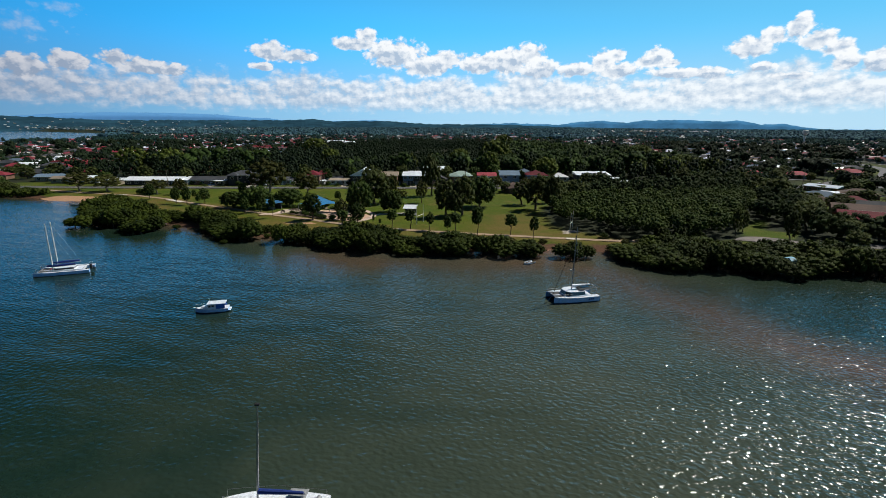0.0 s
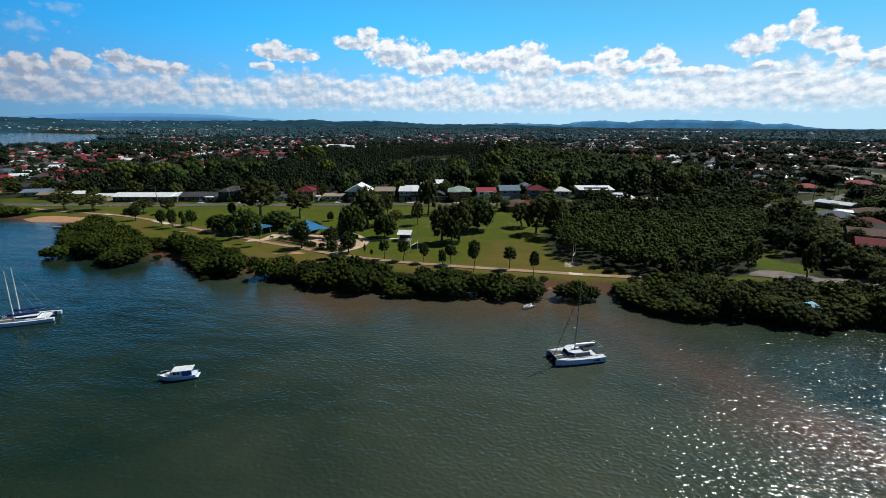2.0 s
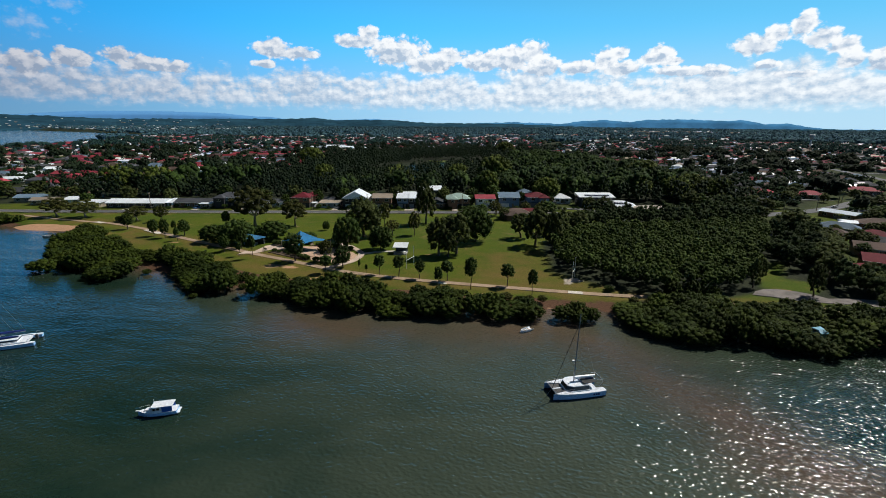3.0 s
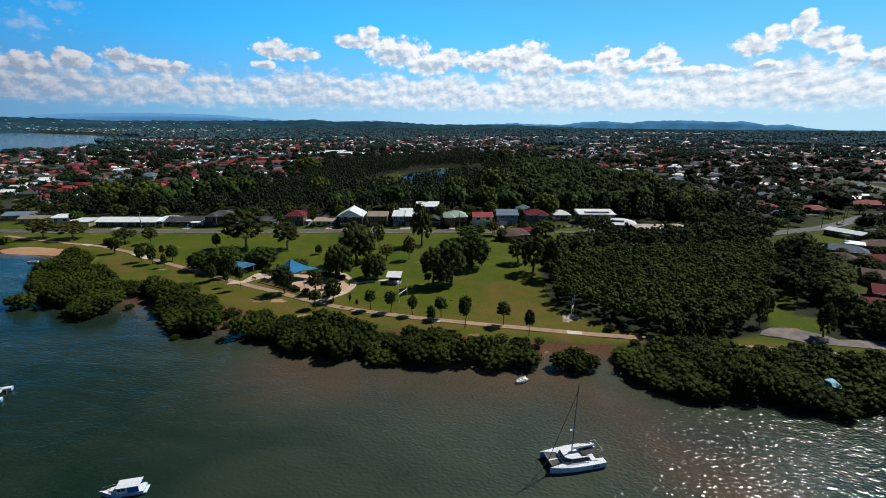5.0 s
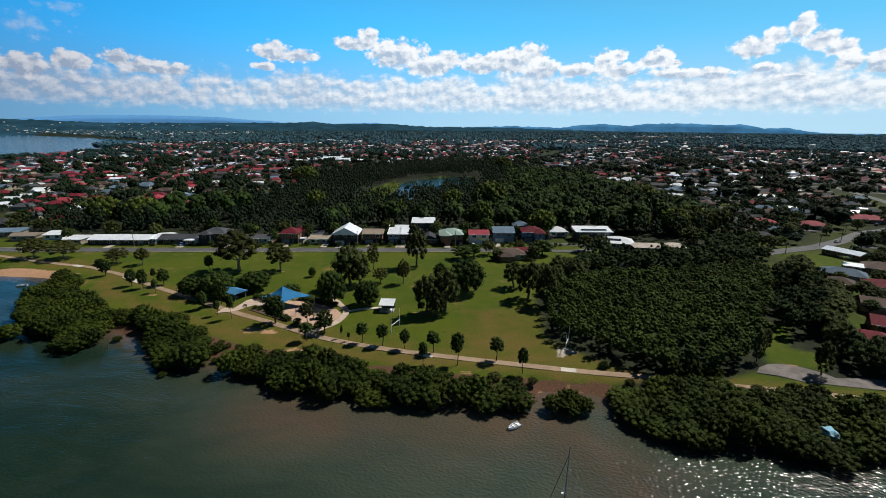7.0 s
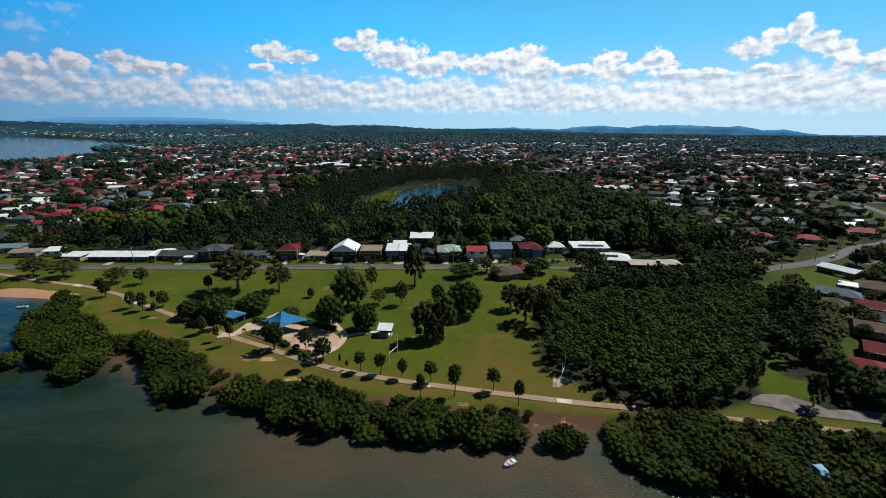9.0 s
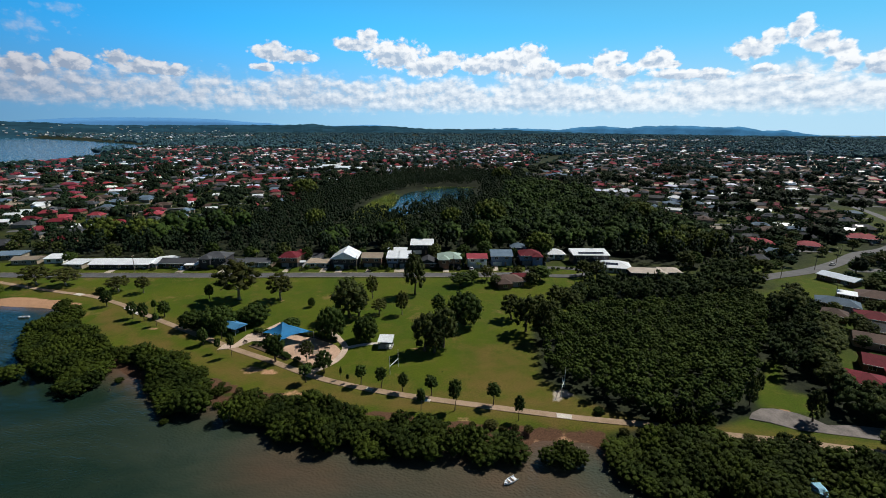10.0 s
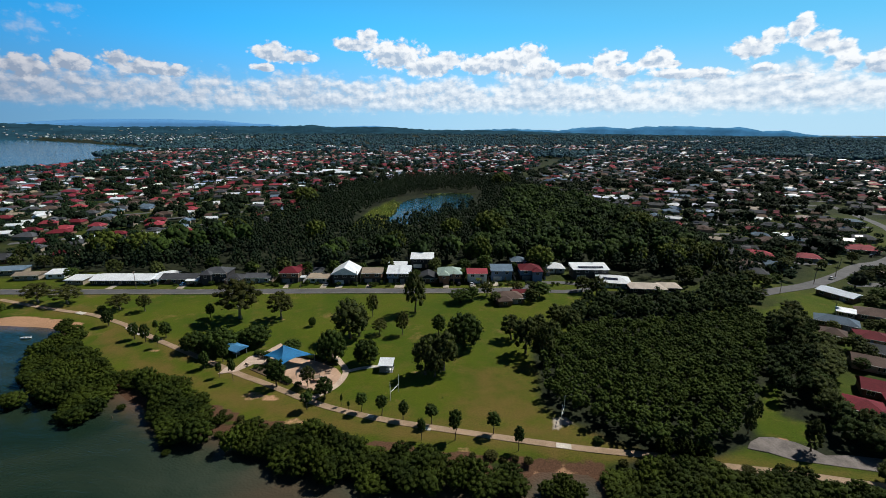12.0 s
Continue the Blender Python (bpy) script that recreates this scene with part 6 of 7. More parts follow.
part("tabletop", Shape().tube([(0, 0, 0.7), (0, 0, 0.76)], 0.95, 14), WHITE, tb)
part("leg", Shape().tube([(0, 0, 0), (0, 0, 0.7)], 0.08), STEEL, tb)
for a in (0, 120, 240):
    part("seat", Shape().box(0.95, -0.3, 0.4, 1.3, 0.3, 0.46, Matrix.Rotation(radians(a), 4, "Z")), WHITE, tb)
for px, py in ((-6.6, 151.9), (41.6, 140.6)):
    goal = thing("goal_posts", "white metal goal posts with crossbar on the field", "goal", pose(px, py, GZ, 0, 0, 67), "goals on the field")
    for s in (-1, 1):
        part("post", Shape().tube([(s * 2.6, 0, -0.3), (s * 2.6, 0, 2.8), (s * 2.6, 0, 6.2)], [0.09, 0.09, 0.05]), WHITE, goal)
    part("crossbar", Shape().tube([(-2.6, 0, 2.7), (2.6, 0, 2.7)], 0.1), WHITE, goal)
swing = thing("swing_frame", "grey steel swing frame in the playground", "swing", pose(-38, 164, GZ + 0.1, 0, 0, 30))
part("top_bar", Shape().tube([(-2, 0, 2.4), (2, 0, 2.4)], 0.07), STEEL, swing)
for s in (-1, 1):
    for t in (-1, 1):
        part("leg", Shape().tube([(s * 2, 0, 2.4), (s * 2.2, t * 1.1, 0)], 0.06), STEEL, swing)
for s in (-0.7, 0.7):
    part("seat", Shape().box(s - 0.22, -0.09, 0.5, s + 0.22, 0.09, 0.54), BLACK, swing)
    part("chain", Shape().tube([(s, 0, 0.54), (s, 0, 2.4)], 0.02), STEEL, swing)
tower = thing("play_tower", "timber climbing tower with slide on softfall", "play equipment", pose(-32.5, 160.5, GZ + 0.1, 0, 0, 20))
part("deck", Shape().box(-1, -1, 1.3, 1, 1, 1.42), TIMBER, tower)
for s in (-0.95, 0.95):
    for t in (-0.95, 0.95):
        part("post", Shape().tube([(s, t, 0), (s, t, 2.6)], 0.07), TIMBER, tower)
part("slide", Shape().put([(1, -0.35, 1.42), (1, 0.35, 1.42), (3.4, 0.35, 0.2), (3.4, -0.35, 0.2), (1, -0.35, 1.32), (1, 0.35, 1.32), (3.4, 0.35, 0.1), (3.4, -0.35, 0.1)], [(0, 1, 2, 3), (7, 6, 5, 4), (0, 4, 5, 1), (2, 6, 7, 3), (1, 5, 6, 2), (3, 7, 4, 0)]), STEEL, tower)
for x, y, a in ((-56, 174.5, 20), (-59, 169.8, -30), (-44, 176.5, 70), (-30, 165, 10)):
    b = thing("park_bench", "low grey park bench beside the playground", "bench", pose(x, y, GZ + 0.13, 0, 0, a), "park benches")
    part("seat", Shape().box(-0.9, -0.25, 0.42, 0.9, 0.2, 0.48), TIMBER, b)
    part("backrest", Shape().box(-0.9, 0.2, 0.5, 0.9, 0.26, 0.9), TIMBER, b)
    for s in (-0.7, 0.7):
        part("leg", Shape().box(s - 0.04, -0.2, 0, s + 0.04, 0.22, 0.42), STEEL, b)
SHRUBS = [tree("shrub", "small clipped dark-green shrub in a garden bed", "mangrove", 91 + i, LEAF_ROUND, BARK) for i in range(2)]
for x, y, w in ((-42, 177, 2.2), (-39, 175.6, 2.6), (-36, 175.2, 2.4), (-33.5, 173.2, 2.6), (-31, 172.5, 2.2), (-29, 171.5, 2.2), (-54, 176, 3.4), (-57, 177.5, 3.0), (-52, 172.5, 2.2), (-55, 168.4, 2.0), (-53, 167.2, 1.6), (-48.6, 164.6, 2.2), (-44.2, 161.8, 2.0), (-41, 159.2, 2.2), (-58.5, 178.6, 2.6), (-40.5, 176.4, 2.4), (-37.5, 175.4, 2.2), (-34.8, 174.4, 2.4), (-50, 166.8, 2.4), (-46, 163.4, 2.8), (-42.5, 160.5, 2.4), (-37.5, 157, 2.6), (-30, 153.5, 3.2), (-28, 156, 2.6), (-33, 153.8, 2.2), (48.5, 130.8, 2.6), (8, 151, 0.5)):
    place(SHRUBS, x, y, GZ + 0.1, w, w * 0.62, float(rng.uniform(0, 360)), group="shrubs")
ROUGH = [tree("scrub_bush", "scrubby olive and brown bush above the bank", "mangrove", 95 + i, LEAF_GUM, BARK) for i in range(2)]
for x, y in scatter([(-60, 146), (-44, 139), (-28, 136), (-30, 133.5), (-46, 136.5), (-60, 142)], 3.2, rng, 3000) + scatter([(15, 125.6), (29, 125), (29, 123), (15, 123.6)], 3.0, rng, 2000) + scatter([(50, 124), (80, 121.8), (100, 116), (98, 113), (78, 119), (52, 121.5)], 3.4, rng, 3000):
    place(ROUGH, x, y, GZ - 0.3, float(rng.uniform(1.8, 3.6)), float(rng.uniform(0.9, 2.2)), float(rng.uniform(0, 360)), group="bank scrub")

fence = thing("bollard_fence", "row of short pale timber posts along the park edge", "fence", pose(0, 0, GZ))
post_me = Shape().tube([(0, 0, -0.3), (0, 0, 0.75), (0, 0, 0.85)], [0.11, 0.11, 0.06], 6).mesh("post", TIMBER)
fx = -198.0
while fx < 62:
    fy = float(np.interp(fx, [p[0] for p in ROAD_LINE], [p[1] for p in ROAD_LINE])) - 5.4
    obj("post", post_me, fence, pose(fx, fy, 0))
    fx += 2.4

# poles and cars
for x, y, h, a in ((-146.8, 247.9, 9.0, 0), (-64.5, 250.5, 8.0, 0), (-35.6, 250.8, 8.5, 0), (205.3, 258, 10.3, 60), (227.4, 270.7, 9.2, 60), (176.5, 243.1, 6.5, 60), (-101, 249, 8.5, 0), (14, 252, 8.5, 0)):
    pl = thing("power_pole", "weathered timber power pole with crossarm by the street", "pole", pose(x, y, GZ, 0, 0, a), "power poles")
    part("pole", Shape().tube([(0, 0, -0.5), (0, 0, h)], [0.17, 0.11], 8), TIMBER, pl)
    part("crossarm", Shape().box(-0.06, -1.1, h - 0.7, 0.06, 1.1, h - 0.58), TIMBER, pl)
    for s in (-0.9, 0, 0.9):
        part("insulator", Shape().tube([(0, s, h - 0.58), (0, s, h - 0.42)], 0.05), WHITE, pl)


def car(m, paint, label):
    c = thing("car", label, "car", m, "parked cars")
    secs = []
    for x, z0, z1, hw in ((-2.2, 0.45, 0.8, 0.72), (-2.1, 0.3, 0.95, 0.84), (-0.9, 0.25, 0.95, 0.88), (0.9, 0.25, 0.95, 0.88), (1.9, 0.3, 0.9, 0.84), (2.2, 0.4, 0.7, 0.7)):
        secs.append([(x, -hw, z0), (x, hw, z0), (x, hw, z1 - 0.1), (x, hw * 0.9, z1), (x, -hw * 0.9, z1), (x, -hw, z1 - 0.1)])
    part("body", Shape().loft(secs), paint, c)
    part("cabin", Shape().loft([[(-1.7, -0.78, 0.93), (1.1, -0.78, 0.93), (1.1, 0.78, 0.93), (-1.7, 0.78, 0.93)], [(-1.2, -0.62, 1.42), (0.35, -0.62, 1.42), (0.35, 0.62, 1.42), (-1.2, 0.62, 1.42)]]), GLASS, c)
    part("roof", Shape().box(-1.18, -0.6, 1.42, 0.33, 0.6, 1.46), paint, c)
    for x in (-1.35, 1.35):
        for y in (-0.8, 0.8):
            w = part("wheel", Shape().tube([(x, y - 0.1, 0.32), (x, y + 0.1, 0.32)], 0.32, 12), BLACK, c)
            part("rim", Shape().tube([(x, y - 0.115, 0.32), (x, y + 0.115, 0.32)], 0.18, 10), STEEL, w)
    for y in (-0.6, 0.6):
        part("headlight", Shape().box(2.05, y - 0.16, 0.6, 2.2, y + 0.16, 0.72), WHITE, c)
    return c


for i, (x, y, a) in enumerate(((-125.4, 252.6, 75), (31.6, 254.8, 60), (16.8, 255.2, 90), (23.5, 254.6, 80), (88, 256, 10), (-96, 252.8, 80), (120, 243.8, 10), (286, 313, 40), (-52, 254, 90), (222, 266.5, 30))):
    names = ("white", "light blue", "silver", "dark")
    k = (1, 0, 3, 0, 0, 2, 0, 3, 2, 0)[i]
    car(pose(x, y, GZ + 0.06, 0, 0, a), CAR_PAINTS[k], names[k] + " car parked on a drive near the street")

# ---- boats ----


def hull_sections(length, half, free, draft, bow_up, stations=9, flat_stern=True):
    """Rings from stern (-x) to bow (+x)."""
    rings = []
    for i in range(stations):
        t = i / (stations - 1)
        x = -length / 2 + t * length
        w = half * (1 - max(0, (t - 0.45) / 0.55) ** 2.2) * (0.86 + 0.14 * min(1, t * 4))
        w = max(w, 0.03)
        sheer = free + bow_up * max(0, t - 0.3) ** 1.6
        keel = -draft * (1 - max(0, (t - 0.6) / 0.4) ** 2)
        rings.append([(x, -w, sheer), (x, -w * 0.96, free * 0.35), (x, -w * 0.8, 0.06), (x, -w * 0.3, keel), (x, w * 0.3, keel), (x, w * 0.8, 0.06), (x, w * 0.96, free * 0.35), (x, w, sheer)])
    return rings


def shifted(rings, dy):
    return [[(x, y + dy, z) for x, y, z in r] for r in rings]


def wire(parent, a, b, r=0.025, material=None, name="stay"):
    part(name, Shape().tube([a, b], r, 4), material or STEEL, parent)


def catamaran(m, label, length, beam, mast_h, mast_x, top_mat, side_mat, sail_mat, cruising):
    c = thing("catamaran", label, "sailboat", m)
    half = beam * 0.13 if cruising else beam * 0.1
    free = 1.0 if cruising else 0.75
    for s in (-1, 1):
        rings = shifted(hull_sections(length, half, free, 0.35, 0.25), s * (beam / 2 - half))
        hull = part("hull", Shape().loft(rings), side_mat, c)
        lower = [[r[2], r[3], r[4], r[5], (r[5][0], r[5][1], 0.16), (r[2][0], r[2][1], 0.16)] for r in shifted(hull_sections(length + 0.02, half * 1.03, free, 0.36, 0.25), s * (beam / 2 - half))]
        part("waterline", Shape().loft(lower), ANTIFOUL, hull)
        dk = []
        for r in rings:
            dk.append([(r[0][0], r[0][1], r[0][2]), (r[7][0], r[7][1], r[7][2]), (r[7][0], r[7][1] * 0.999, r[7][2] + 0.06), (r[0][0], r[0][1], r[0][2] + 0.06)])
        part("deck", Shape().loft(dk), top_mat, c)
    hw = beam / 2 - half
    x0, x1 = -length * 0.36, length * (0.16 if cruising else 0.1)
    part("bridge_deck", Shape().box(x0, -hw, free * 0.55, x1, hw, free + 0.08), top_mat, c)
    ch = 0.85 if cruising else 0.55
    cx0, cx1, cw = -length * 0.2, length * 0.17, beam * (0.36 if cruising else 0.25)
    base = [(cx0, -cw, free), (cx1 * 0.8, -cw, free), (cx1 + 0.6, -cw * 0.6, free), (cx1 + 0.6, cw * 0.6, free), (cx1 * 0.8, cw, free), (cx0, cw, free)]
    upper = [(x * 0.9 - 0.15 if x > 0 else x, y * 0.86, free + ch) for x, y, z in base]
    cabin = part("cabin", Shape().loft([base, upper]), GLASS, c, "dark tinted cabin windows")
    part("cabin_roof", Shape().prism([(x * 1.02 + 0.0, y * 1.02) for x, y, z in upper], free + ch, free + ch + 0.12), top_mat, cabin)
    part("cabin_sill", Shape().prism([(x * 1.02, y * 1.03) for x, y, z in base], free, free + 0.25), top_mat, cabin)
    bx = length * 0.44
    part("crossbeam", Shape().tube([(bx, -hw, free + 0.05), (bx, hw, free + 0.05)], 0.09, 8), STEEL, c)
    for s in (-1, 1):
        part("trampoline", Shape().box(x1 + 0.5, min(s * 0.12, s * (hw - 0.1)), free - 0.02, bx - 0.1, max(s * 0.12, s * (hw - 0.1)), free + 0.02), NET, c)
    part("centre_strip", Shape().box(x1, -0.14, free - 0.02, bx, 0.14, free + 0.06), top_mat, c)
    mx, bz = mast_x, free + ch + 0.55
    for my in ((0.0,) if cruising else (-hw * 0.7, hw * 0.7)):
        foot = free + (ch if cruising else 0.1)
        mast = part("mast", Shape().tube([(mx, my, foot), (mx - 0.1, my, mast_h * 0.6), (mx - 0.22, my, mast_h)], [0.1, 0.09, 0.06] if cruising else [0.14, 0.13, 0.09], 8), GREY if cruising else WHITE, c)
        if cruising:
            for f in (0.42, 0.68):
                z = mast_h * f
                part("spreader", Shape().tube([(mx - 0.1, -0.75, z + 0.05), (mx - 0.06, 0, z), (mx - 0.1, 0.75, z + 0.05)], 0.035, 4), STEEL, mast)
            part("radar_dome", Shape().tube([(mx + 0.35, 0, mast_h * 0.4), (mx + 0.35, 0, mast_h * 0.4 + 0.22)], 0.24, 10), WHITE, mast)
            wire(c, (mx - 0.15, 0, mast_h * 0.88), (bx, 0, free + 0.1), 0.055, BLACK, "furled_jib")
            for s in (-1, 1):
                wire(c, (mx - 0.15, 0, mast_h * 0.88), (mx - 0.9, s * hw, free), 0.008)
        part("boom", Shape().tube([(mx - 0.1, my, bz), (mx - length * 0.42, my, bz + 0.15)], 0.08, 6), STEEL, c)
        part("furled_sail", Shape().tube([(mx + (0 if cruising else 1.0), my, bz + 0.28), (mx - length * 0.2, my, bz + 0.3), (mx - length * 0.41, my, bz + 0.34)], [0.3, 0.25, 0.12] if cruising else [0.2, 0.3, 0.17], 8), sail_mat, c)
        wire(c, (mx - 0.2, my, mast_h * 0.97), (mx - length * 0.42, my, bz + 0.2), 0.008, STEEL, "topping_lift")
    if cruising:
        zz = free + ch + 0.3
        part("bimini", Shape().box(-length * 0.36, -0.9, zz, -length * 0.1, 1.3, zz + 0.06), BLACK, c, "black bimini cover")
        for i in range(3):
            part("solar_panel", Shape().box(-length * 0.37 + i * 0.52, -0.95, zz + 0.07, -length * 0.37 + 0.47 + i * 0.52, 0.3, zz + 0.1), SOLAR, c, "solar panel on the bimini")
        for s in (-1, 1):
            part("arch", Shape().tube([(-length * 0.45, s * 1.3, free), (-length * 0.48, s * 1.3, zz + 0.3), (-length * 0.38, s * 1.1, zz + 0.35)], 0.05, 6), STEEL, c)
            part("davit", Shape().tube([(-length * 0.44, s * 0.9, free), (-length * 0.52, s * 0.9, zz - 0.2)], 0.05, 6), STEEL, c)
        part("arch_bar", Shape().tube([(-length * 0.48, -1.3, zz + 0.3), (-length * 0.48, 1.3, zz + 0.3)], 0.05, 6), STEEL, c)
        for s in (-1, 1):
            for i in range(3):
                part("name_mark", Shape().box(-length * 0.36 + i * 0.42, s * (beam / 2 + 0.005) - 0.02, 0.5, -length * 0.36 + 0.3 + i * 0.42, s * (beam / 2 + 0.005) + 0.02, 0.78), CANVAS_BLUE, c)
    else:
        part("outboard", Shape().box(-length * 0.5, -0.25, 0.5, -length * 0.46, 0.25, 1.5), DARKWALL, c)
        part("red_cover", Shape().box(x1 + 0.6, -hw * 0.7, free + 0.05, x1 + 1.8, -hw * 0.1, free + 0.2), RED_STUFF, c)
        for s in (-1, 1):
            part("cockpit_coaming", Shape().box(-length * 0.36, s * hw * 0.95 - 0.15, free, -length * 0.02, s * hw * 0.95 + 0.15, free + 0.3), top_mat, c)
            part("stern_rail", Shape().tube([(-length * 0.36, s * hw, free), (-length * 0.42, s * hw, free + 0.8), (-length * 0.46, s * hw, free + 0.8), (-length * 0.47, s * hw, free)], 0.03, 5), STEEL, c)
    for s in (-1, 1):
        rail = Shape()
        for i in range(5):
            x = length * (0.1 + 0.085 * i)
            rail.tube([(x, s * hw, free), (x, s * hw, free + 0.65)], 0.02, 4)
        rail.tube([(length * 0.1, s * hw, free + 0.65), (length * 0.44, s * hw, free + 0.72)], 0.02, 4)
        part("guard_rail", rail, STEEL, c)
        rail = Shape().tube([(length * 0.44, s * hw * 1.1, free), (length * 0.47, s * hw, free + 0.7), (length * 0.46, s * hw * 0.5, free + 0.72), (length * 0.43, s * hw * 0.5, free)], 0.025, 4)
        part("pulpit", rail, STEEL, c)
    part("anchor_line", Shape().tube([(length * 0.45, 0, free), (length * 0.55, 0.2, -0.05)], 0.03, 4), WHITE, c)
    return c


catamaran(pose(26.3, 84.3, 0, 0, 0, 192.2), "white cruising catamaran with pale blue hulls at anchor", 9.4, 5.0, 14.4, 0.2, GEL, GEL_BLUE, GEL, True)
catamaran(pose(-85.8, 100.2, 0, 0, 0, 202), "white sailing catamaran with navy sail cover at anchor", 10.4, 5.4, 11.6, 1.6, GEL, GEL_BLUE, CANVAS_BLUE, False)

yacht = thing("yacht", "white sailing yacht with blue boom cover at anchor", "sailboat", pose(-14.15, 32.2, 0, 0, 0, 176))
rings = hull_sections(9.4, 1.5, 0.95, 0.6, 0.3)
part("hull", Shape().loft(rings), GEL, yacht)
part("deck", Shape().loft([[r[0], r[7], (r[7][0], r[7][1], r[7][2] + 0.05), (r[0][0], r[0][1], r[0][2] + 0.05)] for r in rings]), GEL, yacht)
part("cabin_trunk", Shape().loft([[(-1.2, -0.9, 0.95), (2.4, -0.6, 1.0), (2.4, 0.6, 1.0), (-1.2, 0.9, 0.95)], [(-1.1, -0.75, 1.4), (2.0, -0.45, 1.3), (2.0, 0.45, 1.3), (-1.1, 0.75, 1.4)]]), GEL, yacht)
part("mast", Shape().tube([(1.3, 0, 1.3), (0.85, 0, 6), (0.4, 0, 10.7)], [0.11, 0.1, 0.06], 8), STEEL, yacht)
part("mast_head", Shape().box(0.22, -0.12, 10.65, 0.6, 0.12, 10.8), BLACK, yacht)
part("boom", Shape().tube([(1.2, 0, 2.0), (-2.9, 0, 2.2)], 0.07, 6), STEEL, yacht)
part("boom_cover", Shape().tube([(1.15, 0, 2.2), (-1, 0, 2.25), (-2.8, 0, 2.3)], [0.24, 0.2, 0.1], 8), CANVAS_BLUE, yacht)
part("cockpit_cover", Shape().box(-3.0, -0.8, 1.9, -1.4, 0.8, 1.96), GREY, yacht)
part("furled_dinghy", Shape().tube([(-3.9, -0.7, 1.25), (-3.9, 0.7, 1.25)], 0.25, 8), GREY, yacht)
for s in (-1, 1):
    part("guard_rail", Shape().tube([(-4.4, s * 1.2, 1.0), (-4.4, s * 1.2, 1.6), (0, s * 1.4, 1.65), (4.2, s * 0.4, 1.85), (4.2, s * 0.4, 1.2)], 0.02, 4), STEEL, yacht)

cruiser = thing("cabin_cruiser", "small white cabin cruiser with blue canvas sides", "motorboat", pose(-41.1, 77.3, 0, 0, 0, 193.6) @ Matrix.Diagonal((0.88, 0.88, 0.88, 1)))
rings = hull_sections(6.4, 1.15, 0.75, 0.35, 0.45)
part("hull", Shape().loft(rings), GEL_BLUE, cruiser)
part("waterline", Shape().loft([[r[2], r[3], r[4], r[5], (r[5][0], r[5][1], 0.2), (r[2][0], r[2][1], 0.2)] for r in hull_sections(6.43, 1.19, 0.75, 0.36, 0.45)]), ANTIFOUL, cruiser)
part("deck", Shape().loft([[r[0], r[7], (r[7][0], r[7][1], r[7][2] + 0.07), (r[0][0], r[0][1], r[0][2] + 0.07)] for r in rings]), GEL, cruiser)
part("foredeck_cabin", Shape().loft([[(0.6, -0.85, 0.8), (2.2, -0.5, 1.0), (2.2, 0.5, 1.0), (0.6, 0.85, 0.8)], [(0.6, -0.7, 1.35), (1.9, -0.35, 1.3), (1.9, 0.35, 1.3), (0.6, 0.7, 1.35)]]), GEL, cruiser)
wh = part("wheelhouse", Shape().loft([[(-0.9, -0.95, 0.8), (0.9, -0.95, 0.8), (0.9, 0.95, 0.8), (-0.9, 0.95, 0.8)], [(-0.9, -0.88, 1.85), (0.55, -0.88, 1.85), (0.55, 0.88, 1.85), (-0.9, 0.88, 1.85)]]), GEL, cruiser)
for s in (-1, 1):
    for x in (-0.55, 0.05):
        part("side_window", Shape().box(x, s * 0.93 - 0.03, 1.25, x + 0.45, s * 0.93 + 0.03, 1.65), GLASS, wh)
    part("canvas_side", Shape().box(-2.6, s * 0.96 - 0.02, 0.85, -0.92, s * 0.96 + 0.02, 1.84), PANEL_BLUE, cruiser, "bright blue canvas")
part("windscreen", Shape().box(0.68, -0.75, 1.3, 0.74, 0.75, 1.75), GLASS, wh)
part("roof", Shape().box(-2.75, -1.05, 1.85, 0.8, 1.05, 1.95), GEL, cruiser)
part("swim_platform", Shape().box(-3.6, -0.9, 0.25, -3.15, 0.9, 0.35), GEL, cruiser)
part("aerial", Shape().tube([(0.2, 0.6, 1.95), (0.2, 0.6, 3.4)], 0.02, 4), WHITE, cruiser)
part("bow_rail", Shape().tube([(1.2, -0.9, 0.95), (1.6, -0.8, 1.5), (3.05, 0, 1.75), (1.6, 0.8, 1.5), (1.2, 0.9, 0.95)], 0.025, 4), STEEL, cruiser)
part("anchor_roller", Shape().box(3.0, -0.1, 1.05, 3.5, 0.1, 1.15), GEL, cruiser)


def dinghy(m, label, length):
    d = thing("dinghy", label, "dinghy", m, "dinghies")
    rings = hull_sections(length, length * 0.23, 0.42, 0.1, 0.12, 7)
    k = 0.86
    shell = Shape()
    open_rings = []
    for r in rings:
        inner = [(x * 0.97, y * k, max(z, 0.1)) for x, y, z in reversed(r)]
        open_rings.append(r + inner)
    shell.loft(open_rings)
    part("hull", shell, GEL, d)
    for x in (-length * 0.22, length * 0.08):
        part("thwart", Shape().box(x, -length * 0.2, 0.28, x + 0.28, length * 0.2, 0.33), TIMBER, d)
    part("gunwale", Shape().tube([(-length / 2, -length * 0.2, 0.44), (0, -length * 0.232, 0.46), (length * 0.38, -length * 0.13, 0.5), (length / 2, 0, 0.54), (length * 0.38, length * 0.13, 0.5), (0, length * 0.232, 0.46), (-length / 2, length * 0.2, 0.44)], 0.045, 5), GREY, d)
    return d


